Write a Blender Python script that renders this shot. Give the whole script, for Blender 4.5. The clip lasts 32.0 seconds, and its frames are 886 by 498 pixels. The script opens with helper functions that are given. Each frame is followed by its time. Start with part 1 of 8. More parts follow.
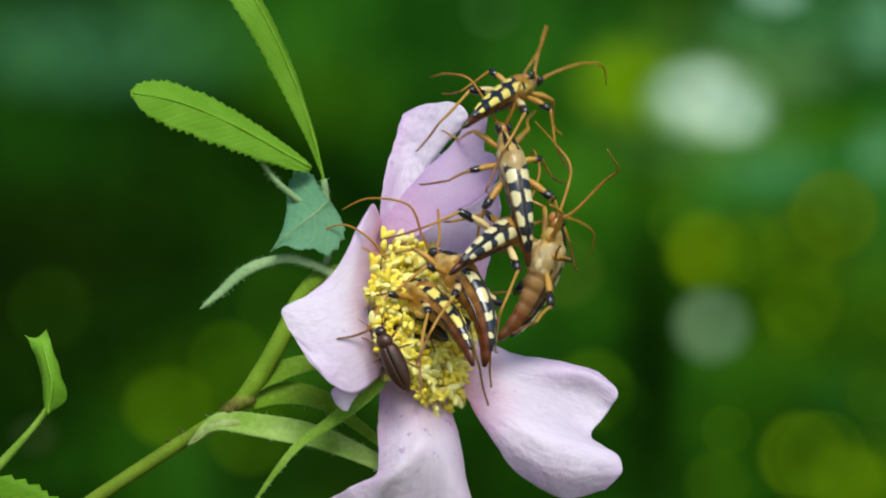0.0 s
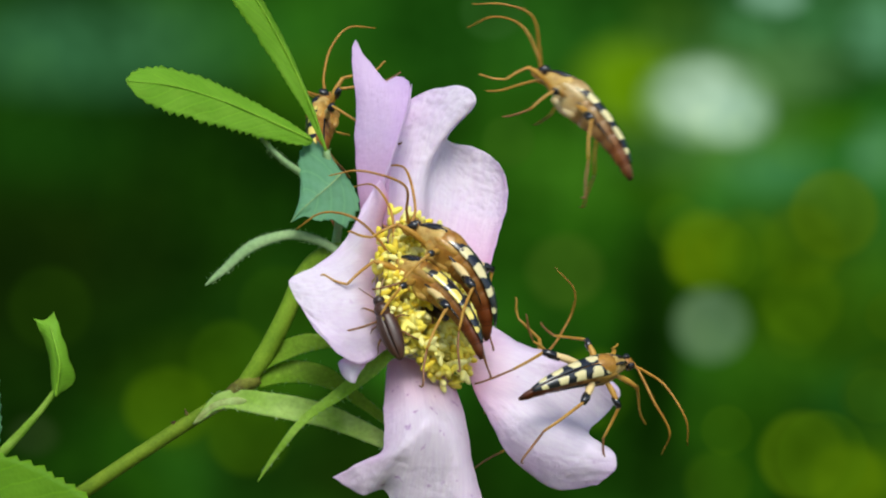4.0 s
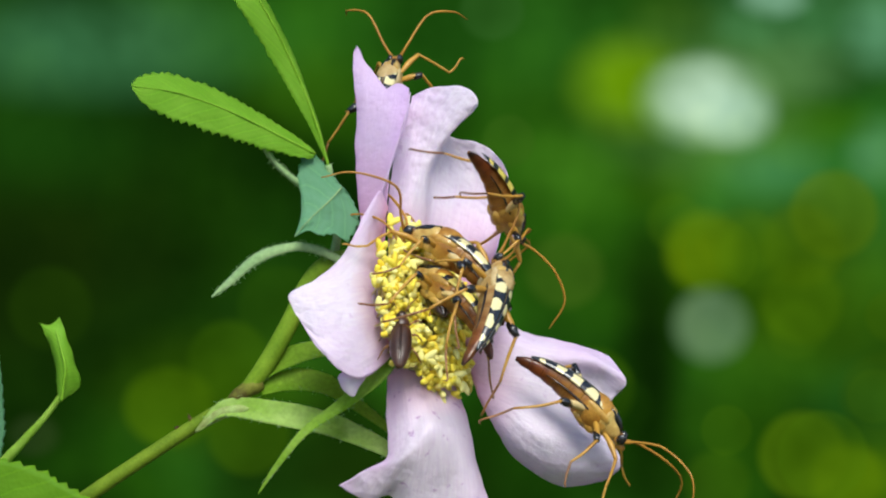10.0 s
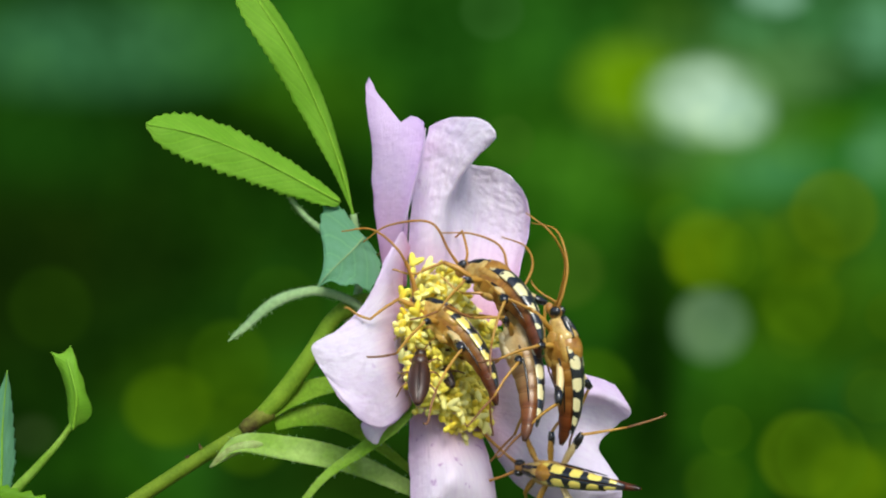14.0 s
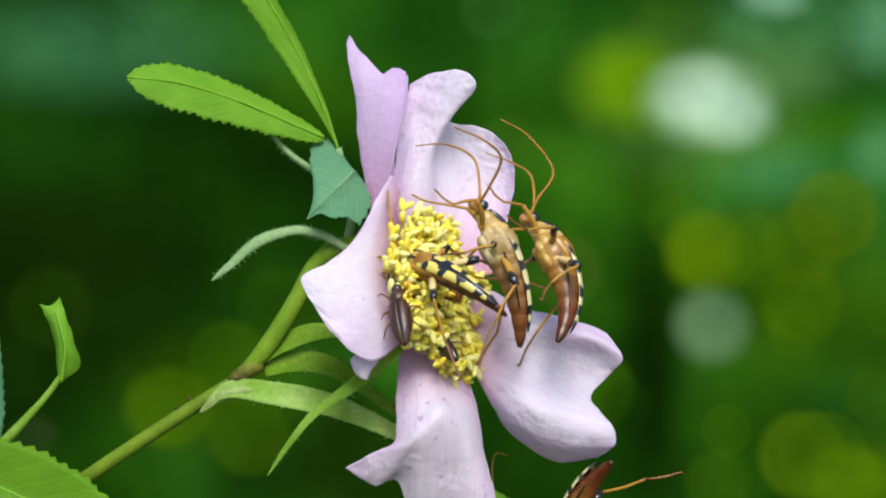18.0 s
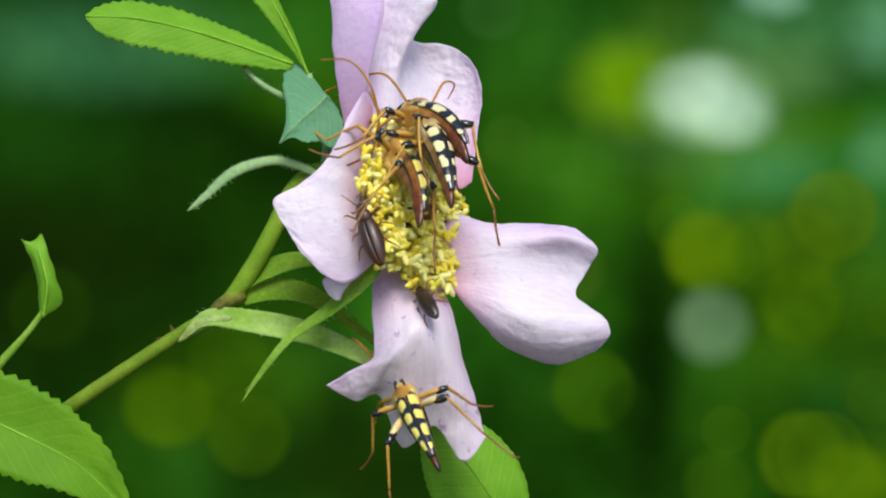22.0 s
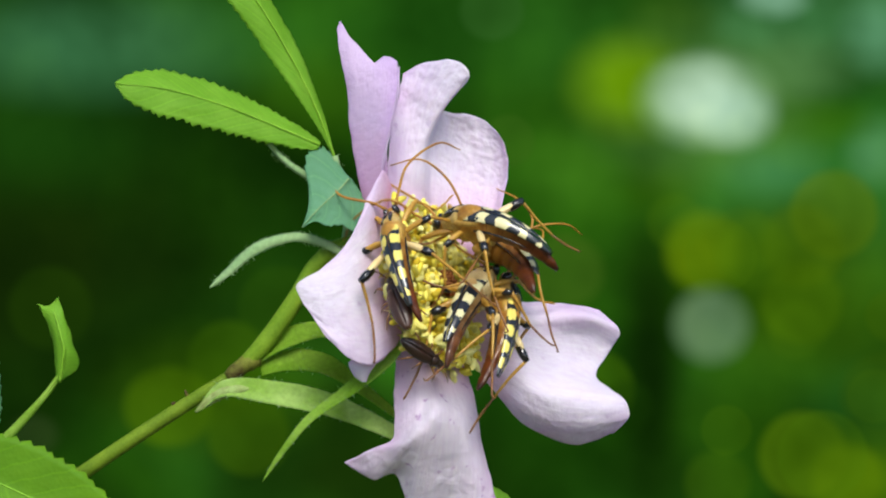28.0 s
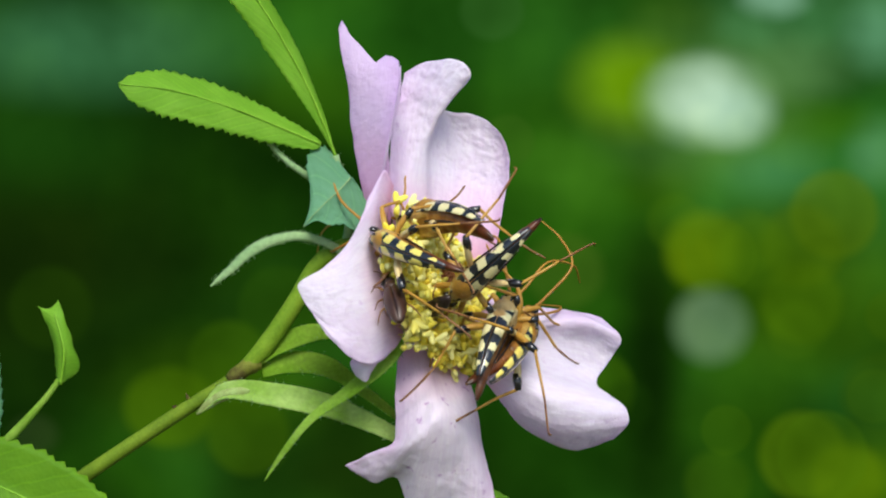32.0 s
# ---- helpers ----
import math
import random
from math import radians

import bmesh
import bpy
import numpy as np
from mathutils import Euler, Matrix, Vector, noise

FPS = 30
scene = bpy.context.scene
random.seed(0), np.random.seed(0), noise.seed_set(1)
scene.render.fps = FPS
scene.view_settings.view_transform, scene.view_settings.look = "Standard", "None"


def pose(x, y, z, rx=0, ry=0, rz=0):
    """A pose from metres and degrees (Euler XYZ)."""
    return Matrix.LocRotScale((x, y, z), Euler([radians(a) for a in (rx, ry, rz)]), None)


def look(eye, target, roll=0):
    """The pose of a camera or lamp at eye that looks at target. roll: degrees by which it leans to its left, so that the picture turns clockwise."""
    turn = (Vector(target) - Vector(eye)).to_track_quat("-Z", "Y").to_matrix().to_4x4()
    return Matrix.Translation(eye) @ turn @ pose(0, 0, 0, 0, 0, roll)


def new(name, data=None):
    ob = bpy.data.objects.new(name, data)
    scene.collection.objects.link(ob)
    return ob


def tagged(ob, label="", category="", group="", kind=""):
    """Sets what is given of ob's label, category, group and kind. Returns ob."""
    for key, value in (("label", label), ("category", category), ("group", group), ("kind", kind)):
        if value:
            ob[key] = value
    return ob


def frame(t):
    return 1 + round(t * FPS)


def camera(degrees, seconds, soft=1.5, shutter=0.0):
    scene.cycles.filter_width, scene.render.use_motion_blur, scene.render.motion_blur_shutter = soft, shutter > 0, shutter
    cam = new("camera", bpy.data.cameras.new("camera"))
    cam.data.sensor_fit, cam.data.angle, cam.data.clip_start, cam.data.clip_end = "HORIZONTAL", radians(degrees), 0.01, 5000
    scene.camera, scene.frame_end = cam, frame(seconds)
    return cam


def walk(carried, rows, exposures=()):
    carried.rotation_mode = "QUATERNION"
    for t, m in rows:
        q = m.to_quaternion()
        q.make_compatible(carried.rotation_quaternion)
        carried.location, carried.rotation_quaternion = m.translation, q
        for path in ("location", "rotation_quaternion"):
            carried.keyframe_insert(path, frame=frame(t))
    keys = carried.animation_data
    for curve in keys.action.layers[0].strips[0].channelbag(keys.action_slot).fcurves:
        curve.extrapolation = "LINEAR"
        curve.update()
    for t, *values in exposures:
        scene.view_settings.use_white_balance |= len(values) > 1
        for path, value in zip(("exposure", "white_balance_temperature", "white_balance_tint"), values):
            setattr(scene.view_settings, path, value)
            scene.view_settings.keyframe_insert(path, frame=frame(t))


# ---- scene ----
cam = camera(20, 32.0, soft=2.1, shutter=0.4)
walk(cam, [(0.0, look((0, -0.2223, 0), (0, 0, 0))), (32.0, look((0, -0.2223, 0), (0, 0, 0)))],
     exposures=[(0.0, 0.23), (3.5, 0.24), (5.5, 0.43), (32.0, 0.43)])

# ---- world and sun: open shade under a bright sky, sun softened by the canopy ----
SUN_EL, SUN_AZ = radians(46), radians(172)
world = bpy.data.worlds.new("sky")
scene.world = world
world.use_nodes = True
wn = world.node_tree
sky = wn.nodes.new("ShaderNodeTexSky")
sky.sky_type, sky.sun_disc = "NISHITA", False
sky.sun_elevation, sky.sun_rotation = SUN_EL, SUN_AZ
bg = wn.nodes["Background"]
wn.links.new(sky.outputs[0], bg.inputs[0])
bg.inputs[1].default_value = 0.125
sun = new("sun", bpy.data.lights.new("sun", "SUN"))
sun.data.energy, sun.data.angle, sun.data.color = 2.85, radians(26), (0.97, 0.96, 0.88)
sun.matrix_world = look((0.2, -1.42, 1.48), (0, 0, 0))

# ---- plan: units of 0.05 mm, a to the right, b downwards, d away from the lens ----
U = 0.00005
EYE = 0.2223


def P(a, b, d=0.0):
    s = U * (1 + d * U / EYE)
    return Vector(((a - 784) * s, d * U, (441 - b) * s))


def pts(*rows):
    return [P(*r) for r in rows]


# ---- materials ----
def nodes_of(name):
    m = bpy.data.materials.new(name)
    m.use_nodes = True
    return m, m.node_tree.nodes, m.node_tree.links, m.node_tree.nodes["Principled BSDF"]


def ramp(nt, fac, *stops, mode="LINEAR"):
    r = nt.new("ShaderNodeValToRGB")
    r.color_ramp.interpolation = mode
    el = r.color_ramp.elements
    while len(el) < len(stops):
        el.new(0.5)
    for e, (p, c) in zip(el, stops):
        e.position, e.color = p, (*c, 1) if len(c) == 3 else c
    return r


def noise_tex(n, l, scale, detail=4, coord=None, rough=0.55):
    t = n.new("ShaderNodeTexNoise")
    t.inputs["Scale"].default_value, t.inputs["Detail"].default_value, t.inputs["Roughness"].default_value = scale, detail, rough
    if coord:
        l.new(coord, t.inputs["Vector"])
    return t


def surface(name, lo, hi, scale, rough=0.5, bump=0.2, bump_scale=None, metal=0.0, sheen=0.0, through_light=0.0, coat=0.0, dist=0.00004, spec=0.5):
    """A plain mottled surface: two colours, a fine grain and a relief; through_light lets light pass as in leaves."""
    m, n, l, p = nodes_of(name)
    tc = n.new("ShaderNodeTexCoord").outputs["Object"]
    t = noise_tex(n, l, scale, 5, tc)
    r = ramp(n, None, (0.32, lo), (0.68, hi))
    l.new(t.outputs["Fac"], r.inputs[0])
    fine = noise_tex(n, l, scale * 9, 3, tc)
    mix = n.new("ShaderNodeMix")
    mix.data_type, mix.blend_type = "RGBA", "OVERLAY"
    mix.inputs["Factor"].default_value = 0.35
    l.new(r.outputs[0], mix.inputs[6])
    l.new(fine.outputs["Fac"], mix.inputs[7])
    l.new(mix.outputs[2], p.inputs["Base Color"])
    p.inputs["Roughness"].default_value, p.inputs["Metallic"].default_value = rough, metal
    p.inputs["Coat Weight"].default_value, p.inputs["Sheen Weight"].default_value = coat, sheen
    p.inputs["Specular IOR Level"].default_value = spec
    b = n.new("ShaderNodeBump")
    b.inputs["Strength"].default_value, b.inputs["Distance"].default_value = bump, dist
    g = noise_tex(n, l, bump_scale or scale * 6, 4, tc)
    l.new(g.outputs["Fac"], b.inputs["Height"])
    l.new(b.outputs[0], p.inputs["Normal"])
    if through_light:
        add_through(m, mix.outputs[2], b.outputs[0], through_light)
    return m


def add_through(m, colour, normal, weight):
    n, l = m.node_tree.nodes, m.node_tree.links
    tr, mx = n.new("ShaderNodeBsdfTranslucent"), n.new("ShaderNodeMixShader")
    mx.inputs[0].default_value = weight
    l.new(colour, tr.inputs[0])
    l.new(normal, tr.inputs[1])
    l.new(n["Principled BSDF"].outputs[0], mx.inputs[1])
    l.new(tr.outputs[0], mx.inputs[2])
    l.new(mx.outputs[0], n["Material Output"].inputs[0])


def math_node(n, l, op, a, b=None):
    k = n.new("ShaderNodeMath")
    k.operation = op
    for i, v in enumerate((a, b)):
        if v is None:
            continue
        if isinstance(v, (int, float)):
            k.inputs[i].default_value = v
        else:
            l.new(v, k.inputs[i])
    return k.outputs[0]


def petal_material(name, pale, rose, spots):
    """Petal skin: pale in the middle, rosier to the rim and base, with fine lengthwise veins; spots: purple bruises."""
    m, n, l, p = nodes_of(name)
    uv = n.new("ShaderNodeUVMap").outputs[0]
    sep = n.new("ShaderNodeSeparateXYZ")
    l.new(uv, sep.inputs[0])
    tc = n.new("ShaderNodeTexCoord").outputs["Object"]
    rim = math_node(n, l, "ABSOLUTE", math_node(n, l, "SUBTRACT", sep.outputs[1], 0.5))
    wob = noise_tex(n, l, 260, 4, tc)
    rim2 = math_node(n, l, "ADD", rim, math_node(n, l, "MULTIPLY", math_node(n, l, "SUBTRACT", wob.outputs["Fac"], 0.5), 0.55))
    r = ramp(n, None, (0.2, pale), (0.42, tuple(0.5 * (a + b) for a, b in zip(pale, rose))), (0.56, rose))
    l.new(rim2, r.inputs[0])
    base = ramp(n, None, (0.0, (0.84, 0.34, 0.46)), (0.12, (0.95, 0.70, 0.80)), (0.34, (1, 1, 1)))
    l.new(sep.outputs[0], base.inputs[0])
    mul = n.new("ShaderNodeMix")
    mul.data_type, mul.blend_type = "RGBA", "MULTIPLY"
    mul.inputs["Factor"].default_value = 0.72
    l.new(r.outputs[0], mul.inputs[6])
    l.new(base.outputs[0], mul.inputs[7])
    # veins run from base to rim
    vm = n.new("ShaderNodeMapping")
    vm.inputs["Scale"].default_value = (5.0, 30.0, 1.0)
    l.new(uv, vm.inputs[0])
    vein = noise_tex(n, l, 1.6, 5, vm.outputs[0], 0.6)
    vr = ramp(n, None, (0.36, (0.92, 0.87, 0.94)), (0.64, (1, 1, 1)))
    l.new(vein.outputs["Fac"], vr.inputs[0])
    mul2 = n.new("ShaderNodeMix")
    mul2.data_type, mul2.blend_type = "RGBA", "MULTIPLY"
    mul2.inputs["Factor"].default_value = 0.8
    l.new(mul.outputs[2], mul2.inputs[6])
    l.new(vr.outputs[0], mul2.inputs[7])
    bru = noise_tex(n, l, 900, 2, tc)
    br = ramp(n, None, (0.70 - 0.06 * spots, (1, 1, 1)), (0.78 - 0.06 * spots, (0.62, 0.42, 0.66)))
    l.new(bru.outputs["Fac"], br.inputs[0])
    mul3 = n.new("ShaderNodeMix")
    mul3.data_type, mul3.blend_type = "RGBA", "MULTIPLY"
    mul3.inputs["Factor"].default_value = min(1.0, 0.3 + 0.5 * spots)
    l.new(mul2.outputs[2], mul3.inputs[6])
    l.new(br.outputs[0], mul3.inputs[7])
    l.new(mul3.outputs[2], p.inputs["Base Color"])
    p.inputs["Roughness"].default_value = 0.55
    p.inputs["Sheen Weight"].default_value = 0.25
    b = n.new("ShaderNodeBump")
    b.inputs["Strength"].default_value, b.inputs["Distance"].default_value = 1.0, 0.00021
    crumple = noise_tex(n, l, 1500, 5, tc, 0.6)
    h = math_node(n, l, "ADD", math_node(n, l, "MULTIPLY", vein.outputs["Fac"], 0.22), math_node(n, l, "MULTIPLY", crumple.outputs["Fac"], 0.6))
    h = math_node(n, l, "ADD", h, math_node(n, l, "MULTIPLY", wob.outputs["Fac"], 0.7))
    l.new(h, b.inputs["Height"])
    l.new(b.outputs[0], p.inputs["Normal"])
    add_through(m, mul3.outputs[2], b.outputs[0], 0.42)
    return m


def leaf_material(name, dark, light, through_light=0.5, veins=11.0, rough=0.45):
    """Leaf blade: slanting side veins on both sides of the midrib, mottled green."""
    m, n, l, p = nodes_of(name)
    uv = n.new("ShaderNodeUVMap").outputs[0]
    sep = n.new("ShaderNodeSeparateXYZ")
    l.new(uv, sep.inputs[0])
    tc = n.new("ShaderNodeTexCoord").outputs["Object"]
    side = math_node(n, l, "ABSOLUTE", math_node(n, l, "SUBTRACT", sep.outputs[1], 0.5))
    run = math_node(n, l, "SUBTRACT", math_node(n, l, "MULTIPLY", sep.outputs[0], veins), math_node(n, l, "MULTIPLY", side, 4.5))
    wob = noise_tex(n, l, 420, 4, tc)
    run = math_node(n, l, "ADD", run, math_node(n, l, "MULTIPLY", wob.outputs["Fac"], 0.5))
    saw = math_node(n, l, "ABSOLUTE", math_node(n, l, "SUBTRACT", math_node(n, l, "FRACT", run), 0.5))
    vr = ramp(n, None, (0.0, (1.12, 1.12, 1.0)), (0.10, (0.92, 0.95, 0.9)), (0.5, (1.0, 1.0, 1.0)))
    l.new(saw, vr.inputs[0])
    r = ramp(n, None, (0.3, dark), (0.7, light))
    big = noise_tex(n, l, 160, 5, tc)
    l.new(big.outputs["Fac"], r.inputs[0])
    mul = n.new("ShaderNodeMix")
    mul.data_type, mul.blend_type = "RGBA", "MULTIPLY"
    mul.inputs["Factor"].default_value = 1.0
    l.new(r.outputs[0], mul.inputs[6])
    l.new(vr.outputs[0], mul.inputs[7])
    l.new(mul.outputs[2], p.inputs["Base Color"])
    p.inputs["Roughness"].default_value, p.inputs["Specular IOR Level"].default_value = rough + 0.12, 0.22
    cell = n.new("ShaderNodeTexVoronoi")
    cell.inputs["Scale"].default_value = 2600
    l.new(tc, cell.inputs["Vector"])
    b = n.new("ShaderNodeBump")
    b.inputs["Strength"].default_value, b.inputs["Distance"].default_value = 0.5, 0.0001
    h = math_node(n, l, "ADD", math_node(n, l, "MULTIPLY", saw, 0.6), math_node(n, l, "MULTIPLY", cell.outputs["Distance"], 0.4))
    l.new(h, b.inputs["Height"])
    l.new(b.outputs[0], p.inputs["Normal"])
    add_through(m, mul.outputs[2], b.outputs[0], through_light)
    return m


def elytron_material(name, cream, broad=1.0, black=(0.006, 0.008, 0.012)):
    """Wing case: black with cream bars and spots, a black seam, pale shoulder; glossy."""
    m, n, l, p = nodes_of(name)
    uv = n.new("ShaderNodeUVMap").outputs[0]
    sep = n.new("ShaderNodeSeparateXYZ")
    l.new(uv, sep.inputs[0])
    tc = n.new("ShaderNodeTexCoord").outputs["Object"]
    wob = noise_tex(n, l, 1100, 3, tc)
    w = math_node(n, l, "MULTIPLY", math_node(n, l, "SUBTRACT", wob.outputs["Fac"], 0.5), 0.17)
    u = math_node(n, l, "ADD", sep.outputs[0], w)
    v = math_node(n, l, "ADD", sep.outputs[1], w)
    f = None
    for at, half, mid, tall in ((0.09, 0.050, 0.52, 0.42), (0.28, 0.052, 0.64, 0.50), (0.48, 0.052, 0.64, 0.50), (0.68, 0.048, 0.64, 0.48), (0.86, 0.034, 0.62, 0.42)):
        du = math_node(n, l, "POWER", math_node(n, l, "ABSOLUTE", math_node(n, l, "DIVIDE", math_node(n, l, "SUBTRACT", u, at), half * broad)), 4.5)
        dv = math_node(n, l, "POWER", math_node(n, l, "ABSOLUTE", math_node(n, l, "DIVIDE", math_node(n, l, "SUBTRACT", v, mid), tall)), 4.5)
        spot = math_node(n, l, "LESS_THAN", math_node(n, l, "ADD", du, dv), 1.0)
        f = spot if f is None else math_node(n, l, "MAXIMUM", f, spot)
    mix = n.new("ShaderNodeMix")
    mix.data_type = "RGBA"
    l.new(f, mix.inputs["Factor"])
    mix.inputs[6].default_value, mix.inputs[7].default_value = (*black, 1), (*cream, 1)
    l.new(mix.outputs[2], p.inputs["Base Color"])
    p.inputs["Roughness"].default_value = 0.3
    p.inputs["Coat Weight"].default_value, p.inputs["Coat Roughness"].default_value = 0.75, 0.2
    b = n.new("ShaderNodeBump")
    b.inputs["Strength"].default_value, b.inputs["Distance"].default_value = 0.35, 0.00003
    g = noise_tex(n, l, 6500, 2, tc)
    l.new(g.outputs["Fac"], b.inputs["Height"])
    l.new(b.outputs[0], p.inputs["Normal"])
    return m


def abdomen_material(name, fore, aft):
    """Belly: tan in front to red-brown behind, ringed by segments."""
    m, n, l, p = nodes_of(name)
    uv = n.new("ShaderNodeUVMap").outputs[0]
    sep = n.new("ShaderNodeSeparateXYZ")
    l.new(uv, sep.inputs[0])
    tc = n.new("ShaderNodeTexCoord").outputs["Object"]
    r = ramp(n, None, (0.08, fore), (0.44, tuple(0.55 * a + 0.40 * b for a, b in zip(aft, fore))), (0.70, aft), (0.92, tuple(0.5 * c for c in aft)), (1.0, (0.02, 0.008, 0.004)))
    wob = noise_tex(n, l, 700, 4, tc)
    l.new(math_node(n, l, "ADD", sep.outputs[0], math_node(n, l, "MULTIPLY", math_node(n, l, "SUBTRACT", wob.outputs["Fac"], 0.5), 0.3)), r.inputs[0])
    ring = math_node(n, l, "FRACT", math_node(n, l, "MULTIPLY", sep.outputs[0], 6.0))
    rr = ramp(n, None, (0.0, (0.22, 0.13, 0.10)), (0.10, (1, 1, 1)), (0.55, (0.95, 0.9, 0.85)), (0.82, (0.60, 0.46, 0.38)), (1.0, (1.0, 0.92, 0.8)))
    l.new(ring, rr.inputs[0])
    mul = n.new("ShaderNodeMix")
    mul.data_type, mul.blend_type = "RGBA", "MULTIPLY"
    mul.inputs["Factor"].default_value = 0.8
    l.new(r.outputs[0], mul.inputs[6])
    l.new(rr.outputs[0], mul.inputs[7])
    l.new(mul.outputs[2], p.inputs["Base Color"])
    p.inputs["Roughness"].default_value, p.inputs["Sheen Weight"].default_value = 0.28, 0.03
    p.inputs["Coat Weight"].default_value, p.inputs["Coat Roughness"].default_value = 0.35, 0.25
    b = n.new("ShaderNodeBump")
    b.inputs["Strength"].default_value, b.inputs["Distance"].default_value = 0.5, 0.00003
    g = noise_tex(n, l, 5200, 3, tc)
    l.new(g.outputs["Fac"], b.inputs["Height"])
    l.new(b.outputs[0], p.inputs["Normal"])
    add_through(m, mul.outputs[2], b.outputs[0], 0.42)
    return m


def anther_material(name, ripe, golden, fresh):
    """Pollen-dusted anthers, each of its own age between amber and pale yellow."""
    m, n, l, p = nodes_of(name)
    tc = n.new("ShaderNodeTexCoord").outputs["Object"]
    one = math_node(n, l, "FRACT", math_node(n, l, "ADD", n.new("ShaderNodeObjectInfo").outputs["Random"], n.new("ShaderNodeNewGeometry").outputs["Random Per Island"]))
    grain = noise_tex(n, l, 2600, 4, tc, 0.65)
    f = math_node(n, l, "ADD", math_node(n, l, "MULTIPLY", one, 0.75), math_node(n, l, "MULTIPLY", grain.outputs["Fac"], 0.3))
    r = ramp(n, None, (0.04, ripe), (0.36, golden), (0.85, fresh))
    l.new(f, r.inputs[0])
    l.new(r.outputs[0], p.inputs["Base Color"])
    p.inputs["Roughness"].default_value = 0.75
    b = n.new("ShaderNodeBump")
    b.inputs["Strength"].default_value, b.inputs["Distance"].default_value = 0.7, 0.00004
    dust = noise_tex(n, l, 7000, 3, tc)
    l.new(dust.outputs["Fac"], b.inputs["Height"])
    l.new(b.outputs[0], p.inputs["Normal"])
    add_through(m, r.outputs[0], b.outputs[0], 0.2)
    return m


M_PETAL = petal_material("petal_pale", (0.91, 0.845, 0.94), (0.82, 0.63, 0.86), 0.2)
M_PETAL_LILAC = petal_material("petal_lilac", (0.80, 0.635, 0.86), (0.74, 0.54, 0.83), 0.0)
M_PETAL_SPOT = petal_material("petal_bruised", (0.91, 0.83, 0.91), (0.83, 0.65, 0.83), 1.0)
M_LEAF = leaf_material("leaf_green", (0.175, 0.43, 0.020), (0.305, 0.60, 0.055))
M_LEAF_PALE = leaf_material("leaf_underside", (0.14, 0.36, 0.19), (0.21, 0.46, 0.27), 0.45, 5.0)
M_LEAF_DARK = leaf_material("leaf_deep", (0.12, 0.31, 0.008), (0.20, 0.44, 0.016))
M_SEPAL = surface("sepal_green", (0.20, 0.40, 0.020), (0.36, 0.57, 0.09), 300, 0.75, 0.3, through_light=0.45, spec=0.2)
M_BRACT = surface("bract_green", (0.16, 0.34, 0.012), (0.27, 0.46, 0.04), 300, 0.7, 0.3, through_light=0.45, spec=0.2)
M_BRACT_PALE = surface("bract_pale", (0.23, 0.42, 0.045), (0.42, 0.60, 0.17), 260, 0.75, 0.4, through_light=0.35, spec=0.2)
M_SEPAL_GREY = surface("sepal_downy", (0.22, 0.37, 0.15), (0.32, 0.47, 0.22), 300, 0.75, 0.5, 3000, through_light=0.15, spec=0.25)
M_STEM = surface("stem_green", (0.082, 0.15, 0.006), (0.16, 0.245, 0.015), 420, 0.7, 0.6, spec=0.2)
M_PEDICEL = surface("pedicel_green", (0.100, 0.195, 0.007), (0.172, 0.290, 0.018), 420, 0.75, 0.6, spec=0.2)
M_NODE = surface("node_brown", (0.04, 0.022, 0.008), (0.17, 0.19, 0.025), 900, 0.7, 0.6, spec=0.2)
M_TIP = surface("withered_pale", (0.17, 0.18, 0.05), (0.33, 0.46, 0.15), 900, 0.8, 0.5, spec=0.2)
M_MIDRIB = surface("midrib", (0.14, 0.32, 0.015), (0.21, 0.42, 0.03), 400, 0.6, spec=0.2)
M_ANTHER = anther_material("anther_yellow", (0.86, 0.58, 0.016), (0.95, 0.83, 0.09), (0.97, 0.92, 0.36))
M_STYLE = surface("style_russet", (0.16, 0.035, 0.008), (0.34, 0.12, 0.02), 900, 0.6, 0.5, 5000)
M_FILAMENT = surface("filament", (0.68, 0.56, 0.12), (0.82, 0.72, 0.28), 900, 0.5)
M_DISC = surface("flower_disc", (0.74, 0.50, 0.02), (0.86, 0.66, 0.06), 600, 0.7)
M_ELYTRON = elytron_material("wing_case_cream", (0.70, 0.62, 0.32), 1.08)
M_ELYTRON_Y = elytron_material("wing_case_yellow", (0.74, 0.60, 0.12), 1.22)
M_BELLY = abdomen_material("belly_tan", (0.58, 0.29, 0.050), (0.24, 0.060, 0.012))
M_BELLY_PALE = abdomen_material("belly_pale", (0.66, 0.44, 0.17), (0.32, 0.11, 0.03))
M_THORAX = surface("thorax_amber", (0.42, 0.22, 0.035), (0.76, 0.55, 0.17), 700, 0.42, 0.5, 5200, sheen=0.15, coat=0.12, through_light=0.2)
M_CHEST = surface("chest_amber", (0.30, 0.115, 0.014), (0.66, 0.36, 0.06), 520, 0.3, 0.5, 4200, coat=0.25, through_light=0.3)
M_CHEST_PALE = surface("chest_cream", (0.42, 0.25, 0.07), (0.74, 0.57, 0.28), 520, 0.3, 0.5, 4200, coat=0.25, through_light=0.3)
M_PLATE = surface("plate_honey", (0.42, 0.19, 0.024), (0.76, 0.50, 0.12), 640, 0.28, 0.4, 4200, coat=0.35, through_light=0.3)
M_PLATE_PALE = surface("plate_cream", (0.56, 0.38, 0.13), (0.84, 0.70, 0.40), 640, 0.28, 0.4, 4200, coat=0.35, through_light=0.3)
M_HEAD = surface("head_amber", (0.28, 0.11, 0.015), (0.46, 0.23, 0.04), 700, 0.35, 0.3, coat=0.2)
